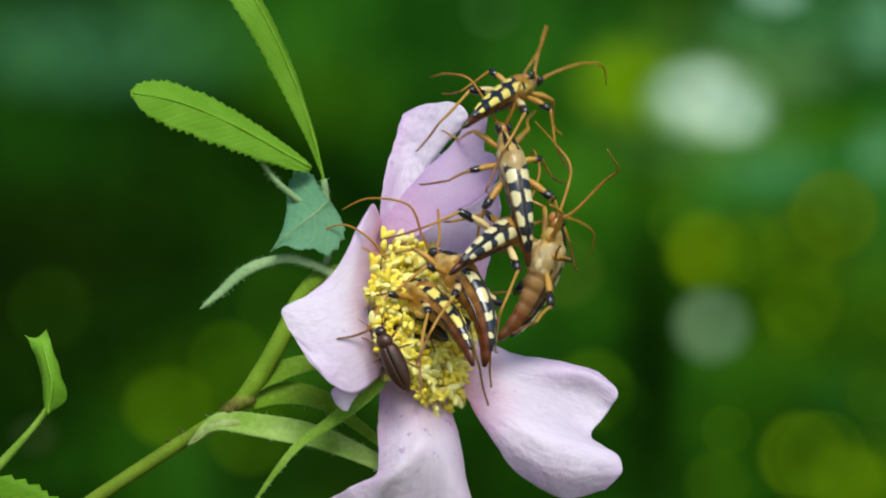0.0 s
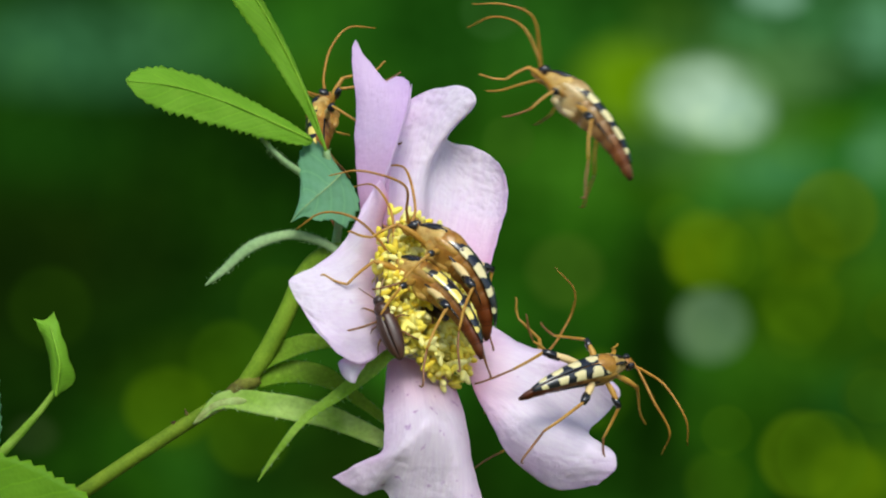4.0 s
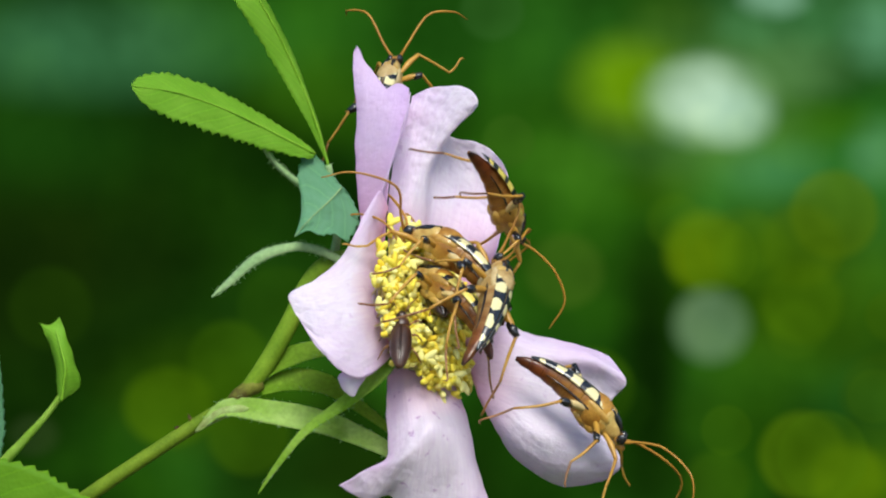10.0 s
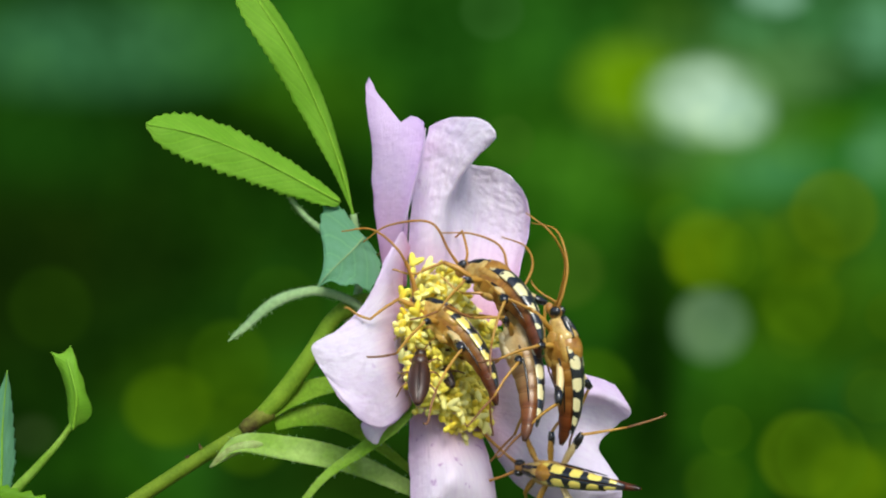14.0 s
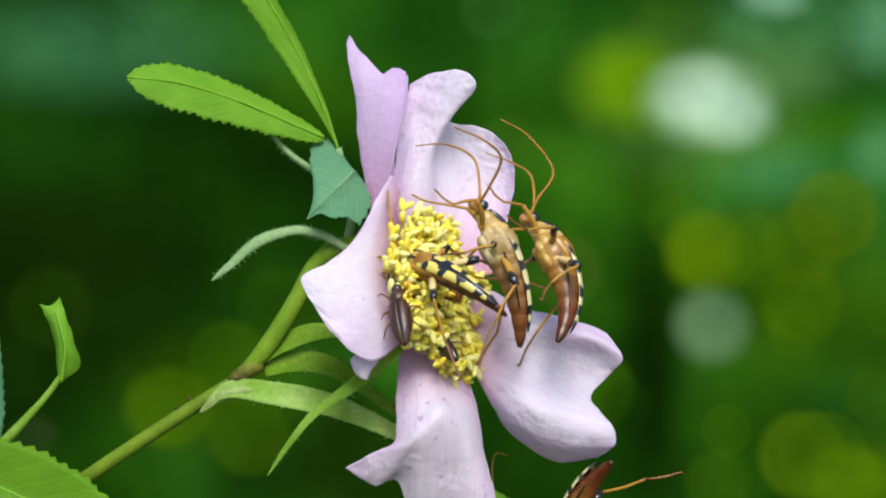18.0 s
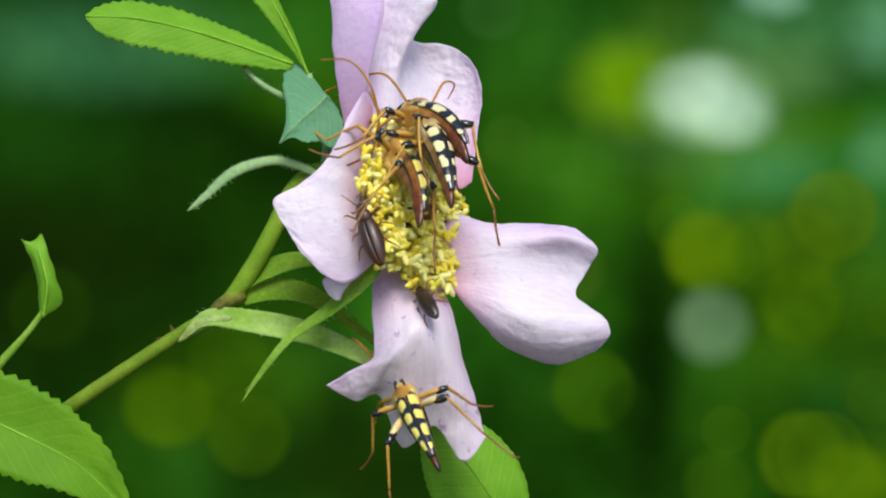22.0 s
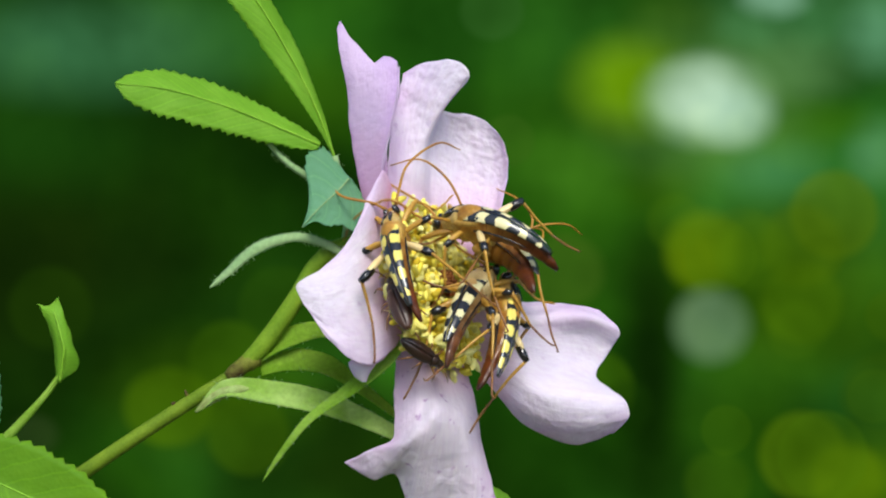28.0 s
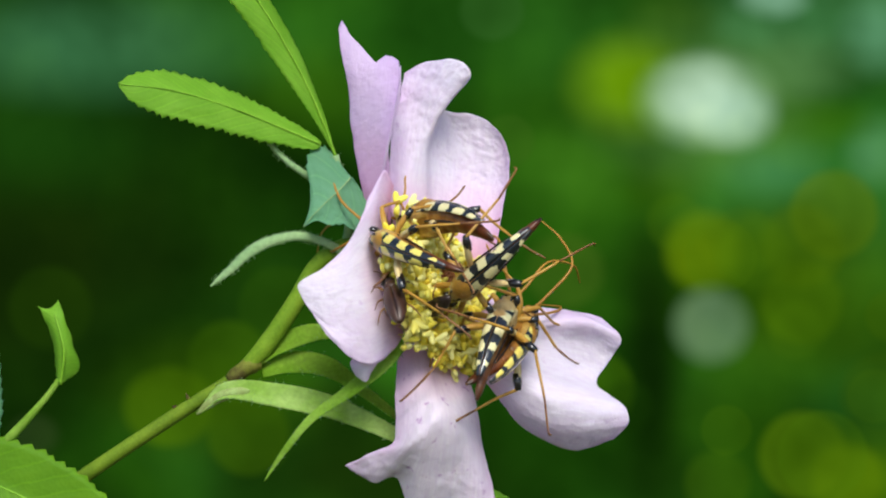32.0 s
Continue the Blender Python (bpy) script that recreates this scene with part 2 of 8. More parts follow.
M_LEG = surface("leg_amber", (0.42, 0.20, 0.022), (0.60, 0.34, 0.055), 600, 0.4, 0.2, coat=0.1, through_light=0.2)
M_LEG_PALE = surface("leg_cream", (0.66, 0.48, 0.20), (0.74, 0.58, 0.28), 600, 0.35, 0.2, coat=0.2)
M_ANTENNA = surface("antenna_orange", (0.36, 0.15, 0.014), (0.52, 0.26, 0.03), 600, 0.5, 0.2, through_light=0.2)
M_FOOT = surface("foot_russet", (0.13, 0.045, 0.010), (0.26, 0.11, 0.025), 600, 0.45, 0.2, coat=0.1)
M_BLACK = surface("chitin_black", (0.006, 0.006, 0.008), (0.014, 0.013, 0.014), 600, 0.22, 0.1, coat=0.4)
M_BROWN = surface("chitin_brown", (0.026, 0.009, 0.004), (0.060, 0.021, 0.009), 900, 0.42, 0.4, 5000, coat=0.12)
M_BROWN_DARK = surface("chitin_dark_brown", (0.018, 0.008, 0.005), (0.035, 0.015, 0.009), 900, 0.35, 0.3, coat=0.3)
M_GROUND = surface("leaf_litter", (0.03, 0.035, 0.012), (0.09, 0.10, 0.03), 9, 0.9, 0.6, 60, dist=0.01)


# ---- mesh helpers ----
def curve(points, n):
    """n + 1 places along a smooth line through the points."""
    p = [2 * points[0] - points[1], *points, 2 * points[-1] - points[-2]]
    out = []
    for i in range(n + 1):
        x = i / n * (len(points) - 1)
        k = min(int(x), len(points) - 2)
        t = x - k
        a, b, c, d = p[k:k + 4]
        out.append(0.5 * (2 * b + (c - a) * t + (2 * a - 5 * b + 4 * c - d) * t * t + (3 * b - a - 3 * c + d) * t ** 3))
    return out


def lerp_list(v, x):
    k = min(int(x * (len(v) - 1)), len(v) - 2)
    f = x * (len(v) - 1) - k
    return v[k] * (1 - f) + v[k + 1] * f


def tube(bm, line, radii, seg=8, flat=1.0):
    rings, up = [], Vector((0.13, 0.97, 0.2))
    for i, c in enumerate(line):
        t = (line[min(i + 1, len(line) - 1)] - line[max(i - 1, 0)]).normalized()
        s = t.cross(up)
        s = s.normalized() if s.length > 1e-6 else Vector((1, 0, 0))
        w = s.cross(t).normalized()
        up = w
        r = lerp_list(radii, i / (len(line) - 1))
        rings.append([bm.verts.new(c + r * (math.cos(a) * s + flat * math.sin(a) * w)) for a in (2 * math.pi * k / seg for k in range(seg))])
    for a, b in zip(rings, rings[1:]):
        for k in range(seg):
            bm.faces.new((a[k], a[(k + 1) % seg], b[(k + 1) % seg], b[k]))
    bm.faces.new(rings[0][::-1])
    bm.faces.new(rings[-1])


def ball(bm, centre, rx, ry, rz, seg=12, rot=None):
    """An ellipsoid, turned by rot."""
    def put(x, y, z):
        q = Vector((x * rx, y * ry, z * rz))
        return bm.verts.new((rot @ q if rot else q) + centre)
    half = max(6, seg // 2)
    rings = []
    for i in range(1, half):
        b = math.pi * i / half
        rings.append([put(math.sin(b) * math.cos(2 * math.pi * k / seg), math.sin(b) * math.sin(2 * math.pi * k / seg), math.cos(b)) for k in range(seg)])
    top, low = put(0, 0, 1), put(0, 0, -1)
    for k in range(seg):
        e = (k + 1) % seg
        bm.faces.new((top, rings[0][k], rings[0][e]))
        bm.faces.new((rings[-1][e], rings[-1][k], low))
        for a, c in zip(rings, rings[1:]):
            bm.faces.new((a[k], c[k], c[e], a[e]))


def link(name, bm, material, parent=None, label="", origin=None, smooth=True):
    me = bpy.data.meshes.new(name)
    if origin is not None:
        bmesh.ops.translate(bm, verts=bm.verts, vec=-origin)
    bm.normal_update()
    bm.to_mesh(me)
    bm.free()
    me.materials.append(material)
    if smooth:
        me.shade_smooth()
    ob = new(name, me)
    ob.parent = parent
    if label:
        tagged(ob, label)
    return ob


def part(name, bm, material, parent, label="", origin=None, at=None):
    """One mesh under a thing or a part. origin: its pivot in the plan; at: where the pivot lies in the parent's space."""
    ob = link(name, bm, material, parent, label, origin)
    if origin is not None:
        ob.location = at if at is not None else origin
    return ob


def shell(rows, thick, uv=True, closed_ends=True):
    """A sheet of the given rows of places with a true thickness, and a uv map of (along, across)."""
    bm = bmesh.new()
    lay = bm.loops.layers.uv.new("UVMap")
    nu, nv = len(rows), len(rows[0])

    def normal(i, j):
        a = rows[min(i + 1, nu - 1)][j] - rows[max(i - 1, 0)][j]
        b = rows[i][min(j + 1, nv - 1)] - rows[i][max(j - 1, 0)]
        c = a.cross(b)
        return c.normalized() if c.length > 1e-14 else Vector((0, -1, 0))
    top, low = [], []
    for i in range(nu):
        e = [normal(i, j) for j in range(nv)]
        edge = [min(1.0, 0.3 + 3.0 * min(j, nv - 1 - j) / nv) * min(1.0, 0.3 + 3.0 * (nu - 1 - i) / nu) for j in range(nv)]
        top.append([bm.verts.new(rows[i][j] + 0.5 * thick * edge[j] * e[j]) for j in range(nv)])
        low.append([bm.verts.new(rows[i][j] - 0.5 * thick * edge[j] * e[j]) for j in range(nv)])

    def face(vs, uvs):
        try:
            f = bm.faces.new(vs)
        except ValueError:
            return
        for lp, q in zip(f.loops, uvs):
            lp[lay].uv = q
    for i in range(nu - 1):
        for j in range(nv - 1):
            q = [(i / (nu - 1), j / (nv - 1)), ((i + 1) / (nu - 1), j / (nv - 1)), ((i + 1) / (nu - 1), (j + 1) / (nv - 1)), (i / (nu - 1), (j + 1) / (nv - 1))]
            face([top[i][j], top[i + 1][j], top[i + 1][j + 1], top[i][j + 1]], q)
            face([low[i][j + 1], low[i + 1][j + 1], low[i + 1][j], low[i][j]], [q[3], q[2], q[1], q[0]])
    for i in range(nu - 1):
        for j in (0, nv - 1):
            w = j / (nv - 1)
            vs = [top[i][j], low[i][j], low[i + 1][j], top[i + 1][j]]
            face(vs if j == 0 else vs[::-1], [(i / (nu - 1), w)] * 4)
    for j in range(nv - 1):
        for i in (0, nu - 1):
            w = i / (nu - 1)
            vs = [top[i][j + 1], low[i][j + 1], low[i][j], top[i][j]]
            face(vs if i == 0 else vs[::-1], [(w, j / (nv - 1))] * 4)
    return bm


def petal_mesh(left, mid, right, ripple=5.0, seed=0, lobes=(), crease=0.0, dents=(), nu=44, nv=36):
    """A petal between two rims and a spine, waved at random towards its rim."""
    a, b, c = curve(left, nu), curve(mid, nu), curve(right, nu)
    rows = []
    for i in range(nu + 1):
        row = []
        for j in range(nv + 1):
            v = j / nv
            ctrl = 2 * b[i] - 0.5 * (a[i] + c[i])
            q = (1 - v) ** 2 * a[i] + 2 * v * (1 - v) * ctrl + v * v * c[i]
            e = (i / nu) ** 1.5 * (0.35 + 1.3 * abs(v - 0.5))
            k = Vector((q.x * 170 + seed * 7.1, q.y * 170, q.z * 170))
            wob = 1.7 * noise.noise(k) + 0.55 * noise.noise(2.6 * k) + 0.22 * noise.noise(6.5 * k)
            q = q + Vector((0.3 * wob, 1.5 * wob, 0.25 * noise.noise(k + Vector((9, 2, 4))))) * ripple * e * U * 1.7
            q = q + Vector((0, crease * U * math.exp(-((v - 0.5) / 0.07) ** 2) * min(1, 2.2 * i / nu) * (1 - 0.7 * i / nu), 0))
            rim = max(0.0, (abs(v - 0.5) - 0.42) / 0.08, (i / nu - 0.9) / 0.1) * min(1.0, 3.0 * i / nu)
            q = q + Vector((noise.noise(5 * k), 0, noise.noise(5 * k + Vector((3, 7, 1))))) * 3.0 * U * rim
            for du, dv, ru, rv, deep in dents:
                q = q + Vector((0, deep * U * math.exp(-((i / nu - du) / ru) ** 2 - ((v - dv) / rv) ** 2), 0))
            if lobes and i > 0.6 * nu:
                out = (b[nu] - b[nu - 4]).normalized()
                q = q + out * U * lerp_list(lobes, v) * ((i / nu - 0.6) / 0.4) ** 1.6
            row.append(q)
        rows.append(row)
    return shell(rows, 3.0 * U)


def leaf_mesh(spine, half, side, fold=0.25, teeth=22, tooth=0.10, curl=0.0, peak=0.45, power=0.8, n=66):
    """A toothed leaf blade: spine from base to tip, half width, direction of its breadth, folded along the midrib."""
    line = curve(spine, n)
    side = Vector(side).normalized()
    rows = []
    for i, c in enumerate(line):
        u = i / n
        t = (line[min(i + 1, n)] - line[max(i - 1, 0)]).normalized()
        s = (side - side.dot(t) * t).normalized()
        nn = t.cross(s)
        x = u / peak * 0.5 if u < peak else 0.5 + 0.5 * (u - peak) / (1 - peak)
        w = half * U * math.sin(math.pi * min(0.995, 0.015 + x)) ** power
        saw = 1 + tooth * ((u * teeth) % 1.0 - 0.5) * 2
        row = []
        for j in range(-6, 7):
            v = j / 6
            k = w * (saw if abs(v) == 1 else 1.0)
            q = c + s * v * k + nn * (fold * abs(v) * k + curl * v * v * k) 
            q = q + nn * U * 3.0 * noise.noise(Vector((u * 6, v * 3, half)))
            row.append(q)
        rows.append(row)
    return shell(rows, 3.2 * U)


def rib_mesh(spine, r0, r1, lift=(0, -2.0, 0)):
    bm = bmesh.new()
    line = [q + Vector(lift) * U for q in curve(spine, 26)]
    tube(bm, line, [r0 * U, r1 * U], 6)
    return bm


def strap(name, spine, half, thick, side, material, parent, label="", hairs=0, seed=1):
    """A narrow fleshy leaf or sepal, pointed, with a grooved face; hairs: down along its rims."""
    line = curve(spine, 30)
    rows = []
    side = Vector(side).normalized()
    for i, c in enumerate(line):
        u = i / 30
        t = (line[min(i + 1, 30)] - line[max(i - 1, 0)]).normalized()
        s = (side - side.dot(t) * t).normalized()
        nn = t.cross(s)
        w = U * lerp_list(half, u)
        rows.append([c + s * w * j / 4 + nn * w * 0.35 * abs(j / 4) ** 1.5 for j in range(-4, 5)])
    bm = shell(rows, thick * U)
    ob = part(name, bm, material, parent, label)
    if hairs:
        rng = random.Random(seed)
        hb = bmesh.new()
        for _ in range(hairs):
            r = rows[rng.randrange(2, 29)]
            root = r[rng.choice((0, 8, rng.randrange(9)))]
            way = Vector((rng.uniform(-1, 1), rng.uniform(-1, 0.3), rng.uniform(-1, 1))).normalized()
            tube(hb, [root, root + way * rng.uniform(4, 9) * U], [0.5 * U, 0.2 * U], 3)
        down = part("down", hb, M_SEPAL_GREY, ob, "fine whitish hairs")
        tagged(down, kind="stuff")
    return ob


# ---- setting: ground, and a glowing backdrop painted as woodland far behind, out of focus ----
def ground_sheet():
    bm = bmesh.new()
    g = 40
    vs = {}
    for i in range(g + 1):
        for j in range(g + 1):
            x, y = (((k / g) * 2 - 1) for k in (i, j))
            x, y = 400 * x * abs(x) ** 2, 400 * y * abs(y) ** 2
            vs[i, j] = bm.verts.new((x, y, -0.62 + 0.03 * noise.noise(Vector((x, y, 0)) * 1.5)))
    for i in range(g):
        for j in range(g):
            bm.faces.new((vs[i, j], vs[i + 1, j], vs[i + 1, j + 1], vs[i, j + 1]))
    tagged(link("ground", bm, M_GROUND), "shaded woodland floor with leaf litter", "ground", kind="structure")


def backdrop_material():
    """Sunlit foliage far out of focus, painted into a glowing sheet: soft green fields and round lights."""
    m, n, l, p = nodes_of("painted_far_foliage")
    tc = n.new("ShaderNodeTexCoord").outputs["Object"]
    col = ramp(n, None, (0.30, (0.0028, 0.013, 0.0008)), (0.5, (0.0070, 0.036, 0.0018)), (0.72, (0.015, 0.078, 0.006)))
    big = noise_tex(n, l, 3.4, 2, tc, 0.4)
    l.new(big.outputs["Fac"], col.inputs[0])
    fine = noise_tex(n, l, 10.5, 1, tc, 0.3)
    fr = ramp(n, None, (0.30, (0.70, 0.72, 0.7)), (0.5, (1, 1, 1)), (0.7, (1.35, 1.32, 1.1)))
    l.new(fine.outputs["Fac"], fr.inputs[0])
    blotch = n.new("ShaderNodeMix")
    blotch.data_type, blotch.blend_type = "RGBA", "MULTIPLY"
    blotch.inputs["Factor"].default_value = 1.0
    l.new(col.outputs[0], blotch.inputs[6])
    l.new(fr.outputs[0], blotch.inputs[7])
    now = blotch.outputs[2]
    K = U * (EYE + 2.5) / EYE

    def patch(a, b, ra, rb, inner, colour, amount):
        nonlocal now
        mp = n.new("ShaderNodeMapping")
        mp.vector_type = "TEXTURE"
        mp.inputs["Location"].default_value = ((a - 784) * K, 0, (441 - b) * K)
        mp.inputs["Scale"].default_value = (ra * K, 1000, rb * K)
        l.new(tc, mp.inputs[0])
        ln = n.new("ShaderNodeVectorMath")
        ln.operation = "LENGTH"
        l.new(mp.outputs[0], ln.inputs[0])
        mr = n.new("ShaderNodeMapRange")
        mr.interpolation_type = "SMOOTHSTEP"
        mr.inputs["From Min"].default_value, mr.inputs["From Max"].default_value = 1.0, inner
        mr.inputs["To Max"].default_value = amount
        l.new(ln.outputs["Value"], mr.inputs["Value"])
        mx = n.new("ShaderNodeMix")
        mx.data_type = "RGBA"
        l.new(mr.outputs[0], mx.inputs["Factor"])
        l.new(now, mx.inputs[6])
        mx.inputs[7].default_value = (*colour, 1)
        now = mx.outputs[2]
    # broad soft fields of light and shade, painted as colour
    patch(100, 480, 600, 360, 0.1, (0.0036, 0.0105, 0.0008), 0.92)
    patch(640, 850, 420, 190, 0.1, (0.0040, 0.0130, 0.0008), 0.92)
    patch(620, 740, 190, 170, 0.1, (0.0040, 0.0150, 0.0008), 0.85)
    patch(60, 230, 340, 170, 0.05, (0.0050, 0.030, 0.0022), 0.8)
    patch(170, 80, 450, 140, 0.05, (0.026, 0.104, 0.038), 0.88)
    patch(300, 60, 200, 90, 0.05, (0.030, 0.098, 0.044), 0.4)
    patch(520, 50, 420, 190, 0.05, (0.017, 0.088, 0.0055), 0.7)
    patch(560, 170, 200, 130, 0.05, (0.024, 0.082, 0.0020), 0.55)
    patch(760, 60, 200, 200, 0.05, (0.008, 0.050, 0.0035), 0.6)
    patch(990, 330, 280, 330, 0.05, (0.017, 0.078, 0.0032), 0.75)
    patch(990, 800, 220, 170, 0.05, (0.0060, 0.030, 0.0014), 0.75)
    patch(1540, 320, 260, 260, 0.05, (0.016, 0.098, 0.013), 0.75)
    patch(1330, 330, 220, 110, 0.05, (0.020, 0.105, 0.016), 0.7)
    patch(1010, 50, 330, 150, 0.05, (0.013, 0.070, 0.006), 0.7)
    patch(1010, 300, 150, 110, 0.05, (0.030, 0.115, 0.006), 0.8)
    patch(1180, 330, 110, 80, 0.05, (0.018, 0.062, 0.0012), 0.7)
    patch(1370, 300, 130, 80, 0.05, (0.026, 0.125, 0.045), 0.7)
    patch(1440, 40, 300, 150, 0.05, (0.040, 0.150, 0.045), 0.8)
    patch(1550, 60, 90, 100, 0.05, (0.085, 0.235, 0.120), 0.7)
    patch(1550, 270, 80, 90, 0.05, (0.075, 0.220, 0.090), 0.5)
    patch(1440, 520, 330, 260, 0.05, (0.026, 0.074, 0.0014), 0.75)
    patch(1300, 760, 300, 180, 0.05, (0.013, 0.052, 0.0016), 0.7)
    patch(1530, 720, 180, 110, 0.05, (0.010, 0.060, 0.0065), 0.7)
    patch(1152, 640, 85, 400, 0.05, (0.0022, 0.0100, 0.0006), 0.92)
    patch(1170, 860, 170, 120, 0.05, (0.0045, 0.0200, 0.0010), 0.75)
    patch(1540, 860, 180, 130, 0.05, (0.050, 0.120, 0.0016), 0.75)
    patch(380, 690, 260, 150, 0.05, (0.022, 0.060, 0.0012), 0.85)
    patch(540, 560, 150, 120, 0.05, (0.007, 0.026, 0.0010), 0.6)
    # hazy glow painted round the lights
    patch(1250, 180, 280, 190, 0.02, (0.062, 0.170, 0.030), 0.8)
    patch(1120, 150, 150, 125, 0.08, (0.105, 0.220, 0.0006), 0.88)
    # round out-of-focus lights, painted as soft discs
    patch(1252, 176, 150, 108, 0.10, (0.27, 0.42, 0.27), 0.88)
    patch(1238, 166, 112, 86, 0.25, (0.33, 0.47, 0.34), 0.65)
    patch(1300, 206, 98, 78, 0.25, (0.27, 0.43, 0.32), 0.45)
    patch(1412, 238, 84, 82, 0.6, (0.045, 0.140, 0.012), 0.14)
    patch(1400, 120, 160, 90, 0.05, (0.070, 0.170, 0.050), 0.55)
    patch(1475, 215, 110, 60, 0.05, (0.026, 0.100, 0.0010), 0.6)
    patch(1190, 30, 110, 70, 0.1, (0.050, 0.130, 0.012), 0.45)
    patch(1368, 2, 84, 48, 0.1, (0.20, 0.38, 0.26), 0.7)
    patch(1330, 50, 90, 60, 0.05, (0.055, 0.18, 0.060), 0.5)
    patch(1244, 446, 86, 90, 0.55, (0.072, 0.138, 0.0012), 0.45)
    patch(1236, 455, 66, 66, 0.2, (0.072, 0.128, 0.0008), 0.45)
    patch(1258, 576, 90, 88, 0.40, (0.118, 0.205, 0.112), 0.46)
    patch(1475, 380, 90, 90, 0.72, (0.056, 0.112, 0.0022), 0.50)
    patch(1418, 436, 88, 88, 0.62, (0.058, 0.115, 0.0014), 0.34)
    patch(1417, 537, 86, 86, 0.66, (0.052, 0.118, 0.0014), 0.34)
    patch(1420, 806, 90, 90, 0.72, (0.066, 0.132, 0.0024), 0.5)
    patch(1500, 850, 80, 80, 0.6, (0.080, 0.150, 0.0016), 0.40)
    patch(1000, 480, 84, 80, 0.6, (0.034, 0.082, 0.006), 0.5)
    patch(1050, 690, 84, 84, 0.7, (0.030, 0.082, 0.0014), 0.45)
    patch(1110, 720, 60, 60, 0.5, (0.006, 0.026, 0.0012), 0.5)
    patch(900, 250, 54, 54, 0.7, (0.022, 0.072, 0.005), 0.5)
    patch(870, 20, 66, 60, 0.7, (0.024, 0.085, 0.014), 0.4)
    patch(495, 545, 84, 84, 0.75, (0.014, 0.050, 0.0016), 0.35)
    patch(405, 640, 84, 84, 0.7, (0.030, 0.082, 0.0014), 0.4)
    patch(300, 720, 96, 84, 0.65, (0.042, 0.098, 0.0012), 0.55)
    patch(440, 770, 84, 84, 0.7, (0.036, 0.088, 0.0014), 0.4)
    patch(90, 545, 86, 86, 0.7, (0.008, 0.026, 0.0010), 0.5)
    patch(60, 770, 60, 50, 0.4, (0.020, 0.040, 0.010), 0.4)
    # a few faint painted lights more, overlapping
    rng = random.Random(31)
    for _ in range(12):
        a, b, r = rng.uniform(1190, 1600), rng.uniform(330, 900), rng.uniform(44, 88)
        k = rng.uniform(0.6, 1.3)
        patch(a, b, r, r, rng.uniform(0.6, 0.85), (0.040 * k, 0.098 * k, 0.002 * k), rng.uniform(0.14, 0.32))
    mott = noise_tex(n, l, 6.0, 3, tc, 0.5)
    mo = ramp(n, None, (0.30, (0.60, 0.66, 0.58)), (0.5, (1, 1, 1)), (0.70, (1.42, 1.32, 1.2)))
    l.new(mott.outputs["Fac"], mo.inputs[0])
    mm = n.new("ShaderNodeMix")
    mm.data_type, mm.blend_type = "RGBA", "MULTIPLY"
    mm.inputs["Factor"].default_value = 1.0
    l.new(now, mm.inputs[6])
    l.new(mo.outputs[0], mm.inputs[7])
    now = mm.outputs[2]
    # the sheet gives off its painted colours itself, whatever the sun does
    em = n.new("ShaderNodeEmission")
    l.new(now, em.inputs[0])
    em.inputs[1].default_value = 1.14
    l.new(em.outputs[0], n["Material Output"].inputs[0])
    return m


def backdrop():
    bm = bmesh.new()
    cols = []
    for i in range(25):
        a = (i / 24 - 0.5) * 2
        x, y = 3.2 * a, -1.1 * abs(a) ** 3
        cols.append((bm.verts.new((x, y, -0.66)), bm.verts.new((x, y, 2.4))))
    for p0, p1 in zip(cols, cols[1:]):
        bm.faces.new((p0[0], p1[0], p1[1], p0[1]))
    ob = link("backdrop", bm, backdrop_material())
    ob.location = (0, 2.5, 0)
    tagged(ob, "glowing backdrop painted with blurred green woodland foliage and round light spots", "foliage", kind="structure")


ground_sheet()
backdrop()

# ---- the rose branch ----
NODE = P(430, 648)
HEART = P(742, 492, 0)
AXIS = Vector((0.80, -0.52, 0.26)).normalized()
branch = tagged(new("rose_branch"), "wild rose branch with one pale pink open flower", "plant")


def build_stem():
    bm = bmesh.new()
    line = curve(pts((436, 644, 4), (400, 672, 4), (300, 735, 8), (150, 835, 16), (-60, 985, 40), (-420, 1500, 160), (-700, 4200, 420), (-760, 12700, 600)), 90)
    tube(bm, line, [11 * U, 12.5 * U, 13 * U, 15 * U, 40 * U, 60 * U], 12)
    stem = part("stem", bm, M_STEM, branch)
    for a, b, dx, dy in ((333, 703, -5, -9), (306, 712, 3, 9), (214, 797, -4, -9)):
        tb = bmesh.new()
        c = P(a, b, 6)
        tube(tb, [c, c + Vector((dx, 0, -dy)) * U * 0.8, c + Vector((dx * 1.2, 0, -dy * 1.5)) * U], [5 * U, 3 * U, 0.6 * U], 6)
        part("thorn", tb, M_NODE, stem, "small reddish thorn")
    nb = bmesh.new()
    tube(nb, curve(pts((405, 668, 2), (420, 656, 0), (438, 642, 0), (458, 634, 4)), 8), [12 * U, 15 * U, 14 * U, 17 * U, 13 * U], 12)
    part("node", nb, M_NODE, stem, "brown knobbly joint")


build_stem()


def build_pedicel():
    bm = bmesh.new()
    line = curve(pts((428, 650), (470, 606, 0), (520, 535, 8), (565, 462, 16), (620, 440, 24), (690, 470, 20)), 30)
    tube(bm, line, [13 * U, 17 * U, 16 * U, 14 * U, 22 * U, 34 * U], 14)
    return part("pedicel", bm, M_PEDICEL, branch, "smooth yellow-green flower stalk", NODE)


pedicel = build_pedicel()

flower_bm = bmesh.new()
ball(flower_bm, HEART - AXIS * 26 * U, 62 * U, 34 * U, 88 * U, 20)
